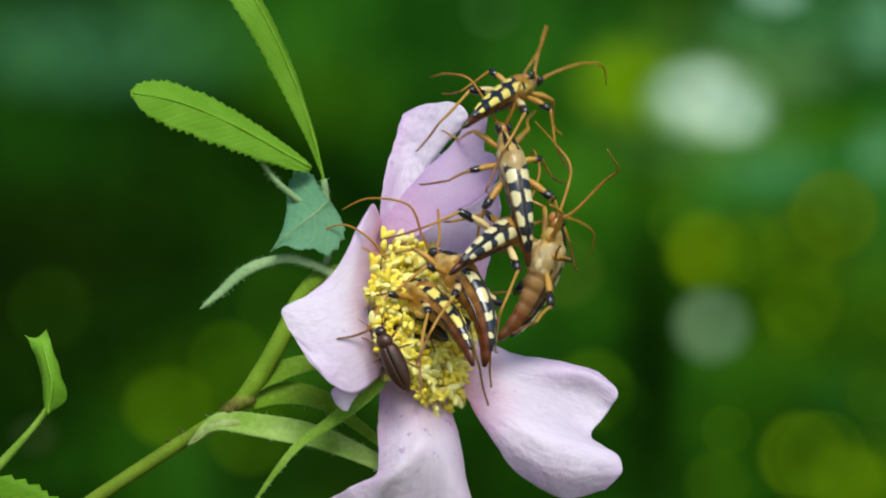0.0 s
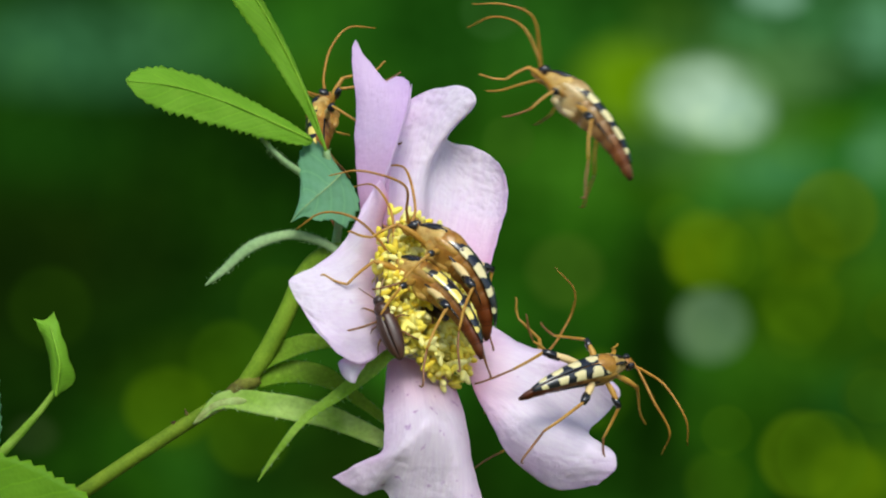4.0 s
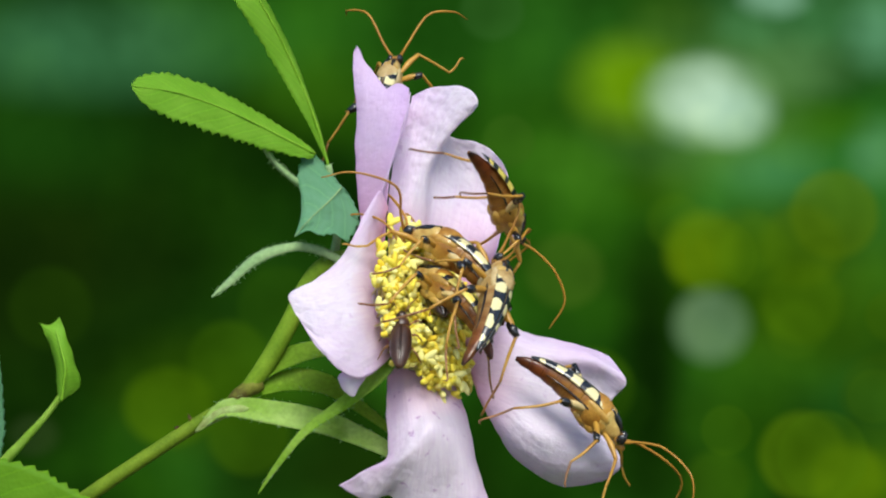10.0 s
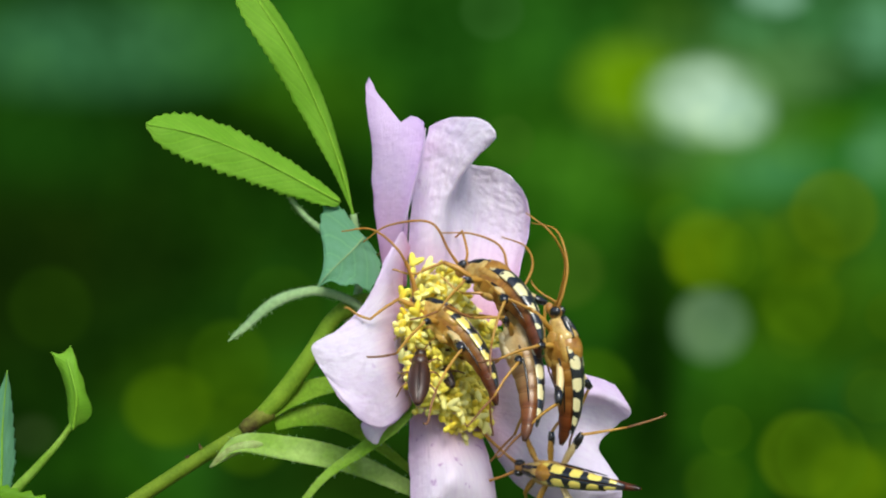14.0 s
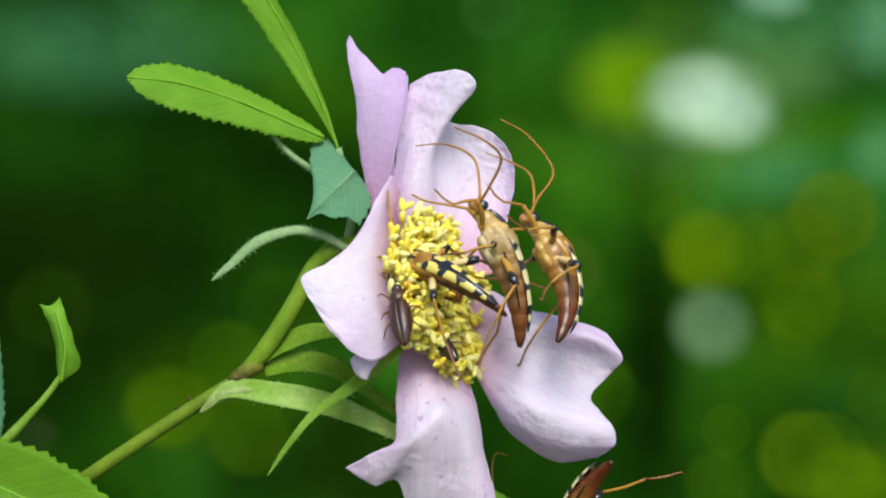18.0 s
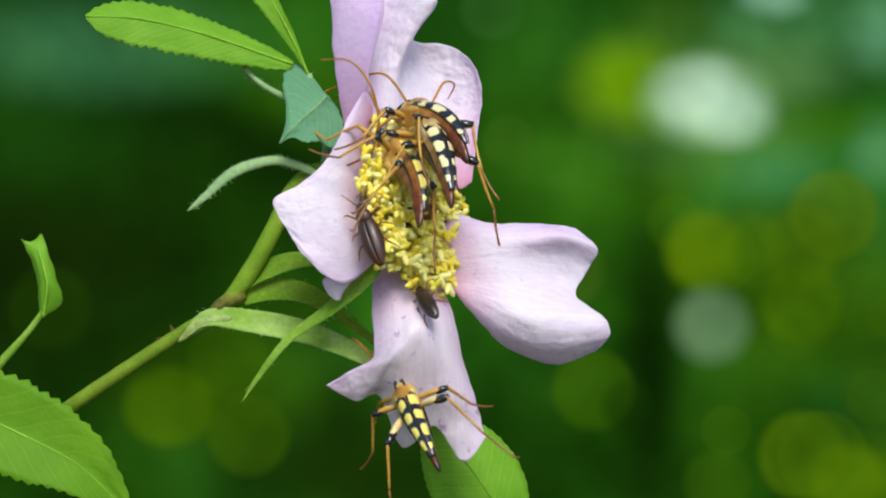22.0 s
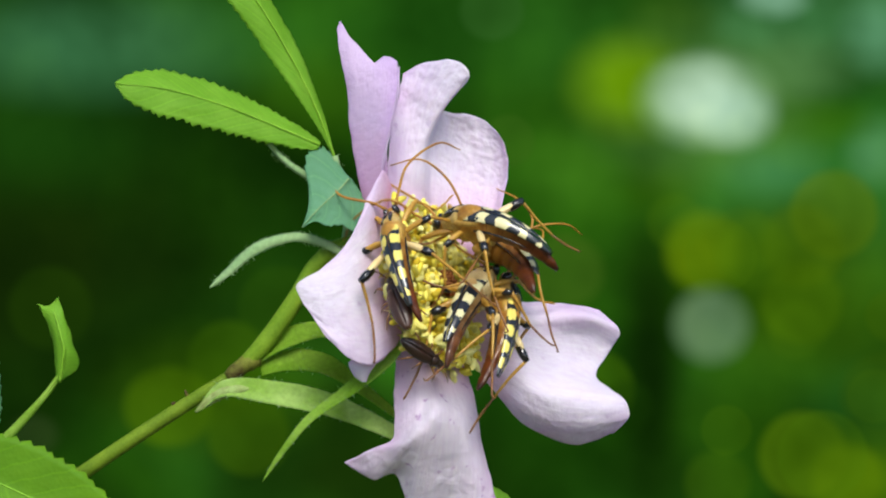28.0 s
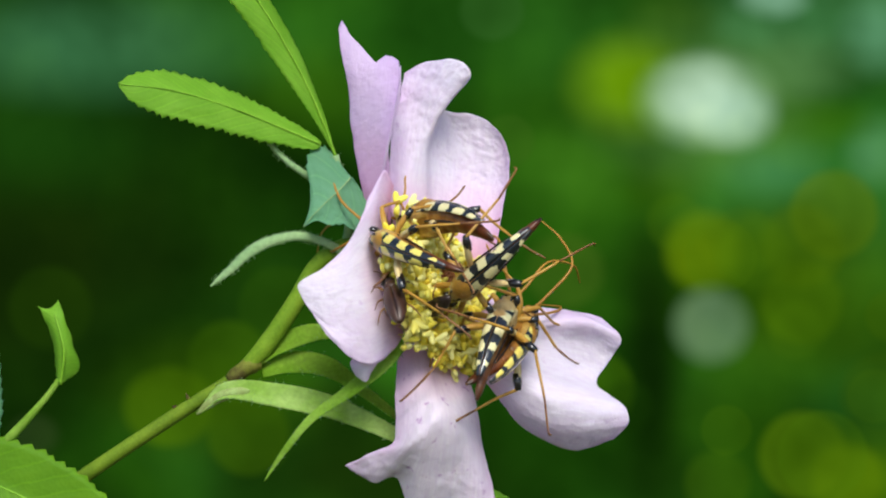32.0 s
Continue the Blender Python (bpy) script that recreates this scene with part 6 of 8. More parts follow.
    walk(sepal_front, [
        (0, shift(-12, -18.8)), (0.5, shift(-6, -20.2)), (1, shift(-9.8, -26.2)),
        (1.5, shift(-8.2, -28.5)), (2, shift(-4.9, -39.6)), (2.5, shift(-9.4, -31)),
        (3, shift(-6.1, -44.3)), (3.5, shift(-8.7, -31)), (4.2, shift(-9.6, -33.2)),
        (4.9, shift(-10.6, -35.3)), (5.5, shift(-11.4, -37.2)), (6, shift(-14.6, -42.6)),
        (6.5, shift(-5.6, -38.1)), (7, shift(-6.1, -21.8)), (7.5, shift(1.2, -18.4)),
        (8, shift(-1.8, -28.4)), (8.5, shift(-6.6, -27.4)), (9, shift(-0.3, -19.8)),
        (9.5, shift(-10.8, -19.4)), (10, shift(-14.4, -20.1)), (10.5, shift(-10.6, -15.6)),
        (11, shift(-12.1, -16.4)), (11.5, shift(-10.4, -18.6)), (12, shift(-11.5, -17.9)),
        (12.5, shift(-12.5, -16.9)), (13, shift(-10.2, -8.6)), (13.5, shift(-7.5, -10.6)),
        (14, shift(0.9, 6.9)), (14.5, shift(-13.6, -20.1)), (15, shift(-3, -12.5)),
        (15.5, shift(-0.1, -8)), (16.2, shift(-0.9, -11.7)), (16.9, shift(-1.7, -15.4)),
        (17.5, shift(-2.4, -18.6)), (18, shift(1.6, -17)), (18.5, shift(-0.9, -25.8)),
        (19, shift(-1.2, -23.5)), (19.5, shift(1.1, -22.5)), (20, shift(-3, -22.3)),
        (20.5, shift(-3, -23.3)), (21, shift(0.6, -17.2)), (21.5, shift(-7.5, -19.3)),
        (22, shift(-10.3, -23.3)), (22.5, shift(-7.7, -26)), (23, shift(5, 2.9)),
        (23.5, shift(-7.6, -10.1)), (24, shift(-6.4, -17.8)), (24.5, shift(-1.4, -6)),
        (25, shift(3, -0.1)), (25.5, shift(-2, -1.1)), (26.2, shift(-1.6, -1.7)),
        (26.9, shift(-1.2, -2.3)), (27.5, shift(-0.8, -2.7)), (28, shift(0, 0)),
        (28.5, shift(0.5, 2.5)), (29, shift(-1.3, -4.5)), (29.5, shift(-2.3, -7.2)),
        (30, shift(-1.3, -5.2)), (30.5, shift(1.7, -5.2)), (31, shift(-0.8, -6.5)),
        (31.5, shift(-0.3, -8.2)), (32, shift(0.5, -5.4)),
    ])
    walk(bract_long, [
        (0, shift(-4.8, -7.5)), (0.5, shift(-2.4, -8.1)), (1, shift(-3.9, -10.5)),
        (1.5, shift(-3.3, -11.4)), (2, shift(-2, -15.8)), (2.5, shift(-3.8, -12.4)),
        (3, shift(-2.5, -17.7)), (3.5, shift(-3.5, -12.4)), (4.2, shift(-3.8, -13.3)),
        (4.9, shift(-4.2, -14.1)), (5.5, shift(-4.5, -14.9)), (6, shift(-5.8, -17.1)),
        (6.5, shift(-2.2, -15.3)), (7, shift(-2.4, -8.7)), (7.5, shift(0.5, -7.3)),
        (8, shift(-0.7, -11.4)), (8.5, shift(-2.6, -10.9)), (9, shift(-0.1, -7.9)),
        (9.5, shift(-4.3, -7.8)), (10, shift(-5.7, -8.1)), (10.5, shift(-4.2, -6.3)),
        (11, shift(-4.8, -6.6)), (11.5, shift(-4.2, -7.5)), (12, shift(-4.6, -7.2)),
        (12.5, shift(-5, -6.8)), (13, shift(-4.1, -3.4)), (13.5, shift(-3, -4.2)),
        (14, shift(0.3, 2.7)), (14.5, shift(-5.4, -8)), (15, shift(-1.2, -5)),
        (15.5, shift(0, -3.2)), (16.2, shift(-0.4, -4.7)), (16.9, shift(-0.7, -6.2)),
        (17.5, shift(-0.9, -7.4)), (18, shift(0.6, -6.8)), (18.5, shift(-0.4, -10.3)),
        (19, shift(-0.5, -9.4)), (19.5, shift(0.4, -9)), (20, shift(-1.2, -8.9)),
        (20.5, shift(-1.2, -9.3)), (21, shift(0.2, -6.9)), (21.5, shift(-3, -7.7)),
        (22, shift(-4.1, -9.3)), (22.5, shift(-3.1, -10.4)), (23, shift(2, 1.2)),
        (23.5, shift(-3, -4)), (24, shift(-2.5, -7.1)), (24.5, shift(-0.5, -2.4)),
        (25, shift(1.2, 0)), (25.5, shift(-0.8, -0.4)), (26.2, shift(-0.6, -0.7)),
        (26.9, shift(-0.5, -0.9)), (27.5, shift(-0.3, -1.1)), (28, shift(0, 0)),
        (28.5, shift(0.2, 1)), (29, shift(-0.5, -1.8)), (29.5, shift(-0.9, -2.9)),
        (30, shift(-0.5, -2.1)), (30.5, shift(0.7, -2.1)), (31, shift(-0.3, -2.6)),
        (31.5, shift(-0.1, -3.3)), (32, shift(0.2, -2.2)),
    ])
    walk(bract_mid, [
        (0, shift(-4.8, -7.5)), (0.5, shift(-2.4, -8.1)), (1, shift(-3.9, -10.5)),
        (1.5, shift(-3.3, -11.4)), (2, shift(-2, -15.8)), (2.5, shift(-3.8, -12.4)),
        (3, shift(-2.5, -17.7)), (3.5, shift(-3.5, -12.4)), (4.2, shift(-3.8, -13.3)),
        (4.9, shift(-4.2, -14.1)), (5.5, shift(-4.5, -14.9)), (6, shift(-5.8, -17.1)),
        (6.5, shift(-2.2, -15.3)), (7, shift(-2.4, -8.7)), (7.5, shift(0.5, -7.3)),
        (8, shift(-0.7, -11.4)), (8.5, shift(-2.6, -10.9)), (9, shift(-0.1, -7.9)),
        (9.5, shift(-4.3, -7.8)), (10, shift(-5.7, -8.1)), (10.5, shift(-4.2, -6.3)),
        (11, shift(-4.8, -6.6)), (11.5, shift(-4.2, -7.5)), (12, shift(-4.6, -7.2)),
        (12.5, shift(-5, -6.8)), (13, shift(-4.1, -3.4)), (13.5, shift(-3, -4.2)),
        (14, shift(0.3, 2.7)), (14.5, shift(-5.4, -8)), (15, shift(-1.2, -5)),
        (15.5, shift(0, -3.2)), (16.2, shift(-0.4, -4.7)), (16.9, shift(-0.7, -6.2)),
        (17.5, shift(-0.9, -7.4)), (18, shift(0.6, -6.8)), (18.5, shift(-0.4, -10.3)),
        (19, shift(-0.5, -9.4)), (19.5, shift(0.4, -9)), (20, shift(-1.2, -8.9)),
        (20.5, shift(-1.2, -9.3)), (21, shift(0.2, -6.9)), (21.5, shift(-3, -7.7)),
        (22, shift(-4.1, -9.3)), (22.5, shift(-3.1, -10.4)), (23, shift(2, 1.2)),
        (23.5, shift(-3, -4)), (24, shift(-2.5, -7.1)), (24.5, shift(-0.5, -2.4)),
        (25, shift(1.2, 0)), (25.5, shift(-0.8, -0.4)), (26.2, shift(-0.6, -0.7)),
        (26.9, shift(-0.5, -0.9)), (27.5, shift(-0.3, -1.1)), (28, shift(0, 0)),
        (28.5, shift(0.2, 1)), (29, shift(-0.5, -1.8)), (29.5, shift(-0.9, -2.9)),
        (30, shift(-0.5, -2.1)), (30.5, shift(0.7, -2.1)), (31, shift(-0.3, -2.6)),
        (31.5, shift(-0.1, -3.3)), (32, shift(0.2, -2.2)),
    ])
    walk(bract_high, [
        (0, shift(-4.8, -7.5)), (0.5, shift(-2.4, -8.1)), (1, shift(-3.9, -10.5)),
        (1.5, shift(-3.3, -11.4)), (2, shift(-2, -15.8)), (2.5, shift(-3.8, -12.4)),
        (3, shift(-2.5, -17.7)), (3.5, shift(-3.5, -12.4)), (4.2, shift(-3.8, -13.3)),
        (4.9, shift(-4.2, -14.1)), (5.5, shift(-4.5, -14.9)), (6, shift(-5.8, -17.1)),
        (6.5, shift(-2.2, -15.3)), (7, shift(-2.4, -8.7)), (7.5, shift(0.5, -7.3)),
        (8, shift(-0.7, -11.4)), (8.5, shift(-2.6, -10.9)), (9, shift(-0.1, -7.9)),
        (9.5, shift(-4.3, -7.8)), (10, shift(-5.7, -8.1)), (10.5, shift(-4.2, -6.3)),
        (11, shift(-4.8, -6.6)), (11.5, shift(-4.2, -7.5)), (12, shift(-4.6, -7.2)),
        (12.5, shift(-5, -6.8)), (13, shift(-4.1, -3.4)), (13.5, shift(-3, -4.2)),
        (14, shift(0.3, 2.7)), (14.5, shift(-5.4, -8)), (15, shift(-1.2, -5)),
        (15.5, shift(0, -3.2)), (16.2, shift(-0.4, -4.7)), (16.9, shift(-0.7, -6.2)),
        (17.5, shift(-0.9, -7.4)), (18, shift(0.6, -6.8)), (18.5, shift(-0.4, -10.3)),
        (19, shift(-0.5, -9.4)), (19.5, shift(0.4, -9)), (20, shift(-1.2, -8.9)),
        (20.5, shift(-1.2, -9.3)), (21, shift(0.2, -6.9)), (21.5, shift(-3, -7.7)),
        (22, shift(-4.1, -9.3)), (22.5, shift(-3.1, -10.4)), (23, shift(2, 1.2)),
        (23.5, shift(-3, -4)), (24, shift(-2.5, -7.1)), (24.5, shift(-0.5, -2.4)),
        (25, shift(1.2, 0)), (25.5, shift(-0.8, -0.4)), (26.2, shift(-0.6, -0.7)),
        (26.9, shift(-0.5, -0.9)), (27.5, shift(-0.3, -1.1)), (28, shift(0, 0)),
        (28.5, shift(0.2, 1)), (29, shift(-0.5, -1.8)), (29.5, shift(-0.9, -2.9)),
        (30, shift(-0.5, -2.1)), (30.5, shift(0.7, -2.1)), (31, shift(-0.3, -2.6)),
        (31.5, shift(-0.1, -3.3)), (32, shift(0.2, -2.2)),
    ])
    top_pin = petal_top.location.copy()
    walk(petal_top, [
        (0, turn_at(top_pin, 0, 50) @ Matrix.Rotation(radians(36), 4, "Z")), (0.5, turn_at(top_pin, 0, 46) @ Matrix.Rotation(radians(40), 4, "Z")), (1, turn_at(top_pin, 0, 31) @ Matrix.Rotation(radians(44), 4, "Z")),
        (1.5, turn_at(top_pin, 0, 20) @ Matrix.Rotation(radians(34), 4, "Z")), (2, turn_at(top_pin, 0, 16) @ Matrix.Rotation(radians(26), 4, "Z")), (2.5, turn_at(top_pin, 0, 12) @ Matrix.Rotation(radians(18), 4, "Z")),
        (3, turn_at(top_pin, 0, 8) @ Matrix.Rotation(radians(12), 4, "Z")), (3.5, turn_at(top_pin, 0, 6) @ Matrix.Rotation(radians(8), 4, "Z")), (5.5, turn_at(top_pin, 0, 0)),
        (8, turn_at(top_pin, 0, 0)), (10, turn_at(top_pin, 0, 4)), (12, turn_at(top_pin, 0, 0)), (14, turn_at(top_pin, 0, 1.5)),
        (18, turn_at(top_pin, 0, -1.5)), (21, turn_at(top_pin, 0, 0)), (32, turn_at(top_pin, 0, 0)),
    ])
    back_pin = petal_back.location.copy()
    walk(petal_back, [
        (0, shift(0, 0) @ turn_at(back_pin, 0, 2) @ Matrix.Rotation(radians(0), 4, "X")), (1, shift(0, 0) @ turn_at(back_pin, 0, 7.5) @ Matrix.Rotation(radians(0), 4, "X")), (2, shift(0, 0) @ turn_at(back_pin, 0, 8) @ Matrix.Rotation(radians(0), 4, "X")), (3, shift(0, 2) @ turn_at(back_pin, 0, 3.5) @ Matrix.Rotation(radians(0), 4, "X")),
        (3.5, shift(0, 2) @ turn_at(back_pin, 0, 4) @ Matrix.Rotation(radians(0), 4, "X")), (5.5, shift(0, 0) @ turn_at(back_pin, 0, -6) @ Matrix.Rotation(radians(0), 4, "X")), (6.5, shift(0, 0) @ turn_at(back_pin, 0, -6) @ Matrix.Rotation(radians(0), 4, "X")),
        (8, shift(0, 2) @ turn_at(back_pin, 0, -4) @ Matrix.Rotation(radians(-3), 4, "X")), (9, shift(0, 0) @ turn_at(back_pin, 0, 0) @ Matrix.Rotation(radians(0), 4, "X")), (10, shift(3, -3) @ turn_at(back_pin, 0, 2.5) @ Matrix.Rotation(radians(6), 4, "X")),
        (12, shift(3, -4) @ turn_at(back_pin, 0, 0) @ Matrix.Rotation(radians(5), 4, "X")), (14, shift(3, -4) @ turn_at(back_pin, 0, 1) @ Matrix.Rotation(radians(6), 4, "X")), (14.7, shift(0, 0) @ turn_at(back_pin, 0, -3) @ Matrix.Rotation(radians(0), 4, "X")),
        (15.3, shift(0, 0) @ turn_at(back_pin, 0, -1) @ Matrix.Rotation(radians(0), 4, "X")), (18, shift(1, -5) @ turn_at(back_pin, 0, -2) @ Matrix.Rotation(radians(5), 4, "X")), (20, shift(0, 0) @ turn_at(back_pin, 0, -2) @ Matrix.Rotation(radians(2), 4, "X")),
        (21, shift(0, 0) @ turn_at(back_pin, 0, -4) @ Matrix.Rotation(radians(0), 4, "X")), (22, shift(-3, 1) @ turn_at(back_pin, 0, -5.5) @ Matrix.Rotation(radians(-2), 4, "X")), (23, shift(0, 0) @ turn_at(back_pin, 0, -1) @ Matrix.Rotation(radians(0), 4, "X")),
        (24, shift(0, 0) @ turn_at(back_pin, 0, -5) @ Matrix.Rotation(radians(0), 4, "X")), (25, shift(0, 0) @ turn_at(back_pin, 0, -1) @ Matrix.Rotation(radians(0), 4, "X")), (27.5, shift(0, 0) @ turn_at(back_pin, 0, 0) @ Matrix.Rotation(radians(0), 4, "X")),
        (32, shift(0, 0) @ turn_at(back_pin, 0, 0) @ Matrix.Rotation(radians(0), 4, "X")),
    ])
    right_pin = petal_right.location.copy()
    walk(petal_right, [
        (0, shift(33.5, 8.3) @ turn_at(right_pin, 0, 2.8) @ Matrix.Rotation(radians(-8), 4, "X")), (1, shift(26.2, 10) @ turn_at(right_pin, 0, 3.8) @ Matrix.Rotation(radians(-8.3), 4, "X")), (2, shift(3.1, 4) @ turn_at(right_pin, 0, 12) @ Matrix.Rotation(radians(-7.4), 4, "X")),
        (3, shift(24.5, 18.4) @ turn_at(right_pin, 0, 10.8) @ Matrix.Rotation(radians(-5.7), 4, "X")), (6, shift(26.4, 9.3) @ turn_at(right_pin, 0, 7.2) @ Matrix.Rotation(radians(-20.2), 4, "X")), (8, shift(8.4, 8.7) @ turn_at(right_pin, 0, 6.1) @ Matrix.Rotation(radians(-5.5), 4, "X")),
        (9, shift(-4.7, -11.4) @ turn_at(right_pin, 0, 12) @ Matrix.Rotation(radians(32.2), 4, "X")), (10, shift(33.2, 3.8) @ turn_at(right_pin, 0, 8.1) @ Matrix.Rotation(radians(10.1), 4, "X")), (11, shift(-4, -8.8) @ turn_at(right_pin, 0, 10.2) @ Matrix.Rotation(radians(6.8), 4, "X")),
        (12, shift(22.4, -11.8) @ turn_at(right_pin, 0, 7.2) @ Matrix.Rotation(radians(7.5), 4, "X")), (13, shift(11.1, -9.2) @ turn_at(right_pin, 0, 9.1) @ Matrix.Rotation(radians(18.4), 4, "X")), (15, shift(0.5, -3.4) @ turn_at(right_pin, 0, 9.3) @ Matrix.Rotation(radians(13.6), 4, "X")),
        (17.5, shift(11.9, -11.9) @ turn_at(right_pin, 0, 9.7) @ Matrix.Rotation(radians(10.5), 4, "X")), (18, shift(4.7, -14.1) @ turn_at(right_pin, 0, 8.8) @ Matrix.Rotation(radians(11.3), 4, "X")), (19, shift(5, -12.1) @ turn_at(right_pin, 0, 10.9) @ Matrix.Rotation(radians(5), 4, "X")),
        (20, shift(3.4, -4.6) @ turn_at(right_pin, 0, 9.5) @ Matrix.Rotation(radians(5), 4, "X")), (21, shift(-0.8, -4.2) @ turn_at(right_pin, 0, 0.1) @ Matrix.Rotation(radians(11.1), 4, "X")), (22, shift(14.9, -0.7) @ turn_at(right_pin, 0, -4.6) @ Matrix.Rotation(radians(5.5), 4, "X")),
        (23, shift(6, 2.3) @ turn_at(right_pin, 0, 0.2) @ Matrix.Rotation(radians(1.8), 4, "X")), (23.5, shift(8.9, -0.4) @ turn_at(right_pin, 0, -3.7) @ Matrix.Rotation(radians(-3), 4, "X")), (24, shift(13.8, 1.2) @ turn_at(right_pin, 0, -1.5) @ Matrix.Rotation(radians(-4.9), 4, "X")),
        (25, shift(-6.5, 3.9) @ turn_at(right_pin, 0, -0.9) @ Matrix.Rotation(radians(-0.1), 4, "X")), (28, shift(9, 0.8) @ turn_at(right_pin, 0, -0.3) @ Matrix.Rotation(radians(0.4), 4, "X")), (29, shift(10.9, 2.8) @ turn_at(right_pin, 0, 0.5) @ Matrix.Rotation(radians(-0.5), 4, "X")),
        (30, shift(13.5, 1.4) @ turn_at(right_pin, 0, 3.7) @ Matrix.Rotation(radians(6.7), 4, "X")), (31, shift(8.9, 4.2) @ turn_at(right_pin, 0, 1.3) @ Matrix.Rotation(radians(-0.9), 4, "X")), (32, shift(8.5, 4.5) @ turn_at(right_pin, 0, 1.5) @ Matrix.Rotation(radians(-3.1), 4, "X")),
    ])
    low_pin = petal_low.location.copy()
    walk(petal_low, [
        (0, shift(0, 4) @ turn_at(low_pin, 0, -2.8) @ Matrix.Rotation(radians(0), 4, "X")), (1, shift(0.3, 4.3) @ turn_at(low_pin, 0, -2.8) @ Matrix.Rotation(radians(0.1), 4, "X")), (3, shift(0, 13.4) @ turn_at(low_pin, 0, -2) @ Matrix.Rotation(radians(0.2), 4, "X")),
        (8, shift(0.1, 7) @ turn_at(low_pin, 0, -2) @ Matrix.Rotation(radians(0.1), 4, "X")), (10, shift(0.5, 0.4) @ turn_at(low_pin, 0, -4.5) @ Matrix.Rotation(radians(0), 4, "X")), (12, shift(0.5, 0.4) @ turn_at(low_pin, 0, -4.2) @ Matrix.Rotation(radians(0), 4, "X")),
        (17.5, shift(0.4, 2.3) @ turn_at(low_pin, 0, -3.6) @ Matrix.Rotation(radians(0.1), 4, "X")), (18, shift(0.2, 4) @ turn_at(low_pin, 0, -1.9) @ Matrix.Rotation(radians(0.1), 4, "X")), (19, shift(0.2, 1.9) @ turn_at(low_pin, 0, -1.7) @ Matrix.Rotation(radians(0), 4, "X")),
        (21, shift(0.4, -5.7) @ turn_at(low_pin, 0, -2.4) @ Matrix.Rotation(radians(-0), 4, "X")), (22, shift(0.7, -6) @ turn_at(low_pin, 0, -5.3) @ Matrix.Rotation(radians(0), 4, "X")), (24, shift(0.4, -4) @ turn_at(low_pin, 0, -2.9) @ Matrix.Rotation(radians(-0), 4, "X")),
        (28, shift(0, -0.4) @ turn_at(low_pin, 0, -0.2) @ Matrix.Rotation(radians(-0), 4, "X")), (30, shift(-0.1, 5.9) @ turn_at(low_pin, 0, -0.2) @ Matrix.Rotation(radians(0), 4, "X")), (32, shift(-0.1, 6.6) @ turn_at(low_pin, 0, 0.1) @ Matrix.Rotation(radians(0), 4, "X")),
    ])
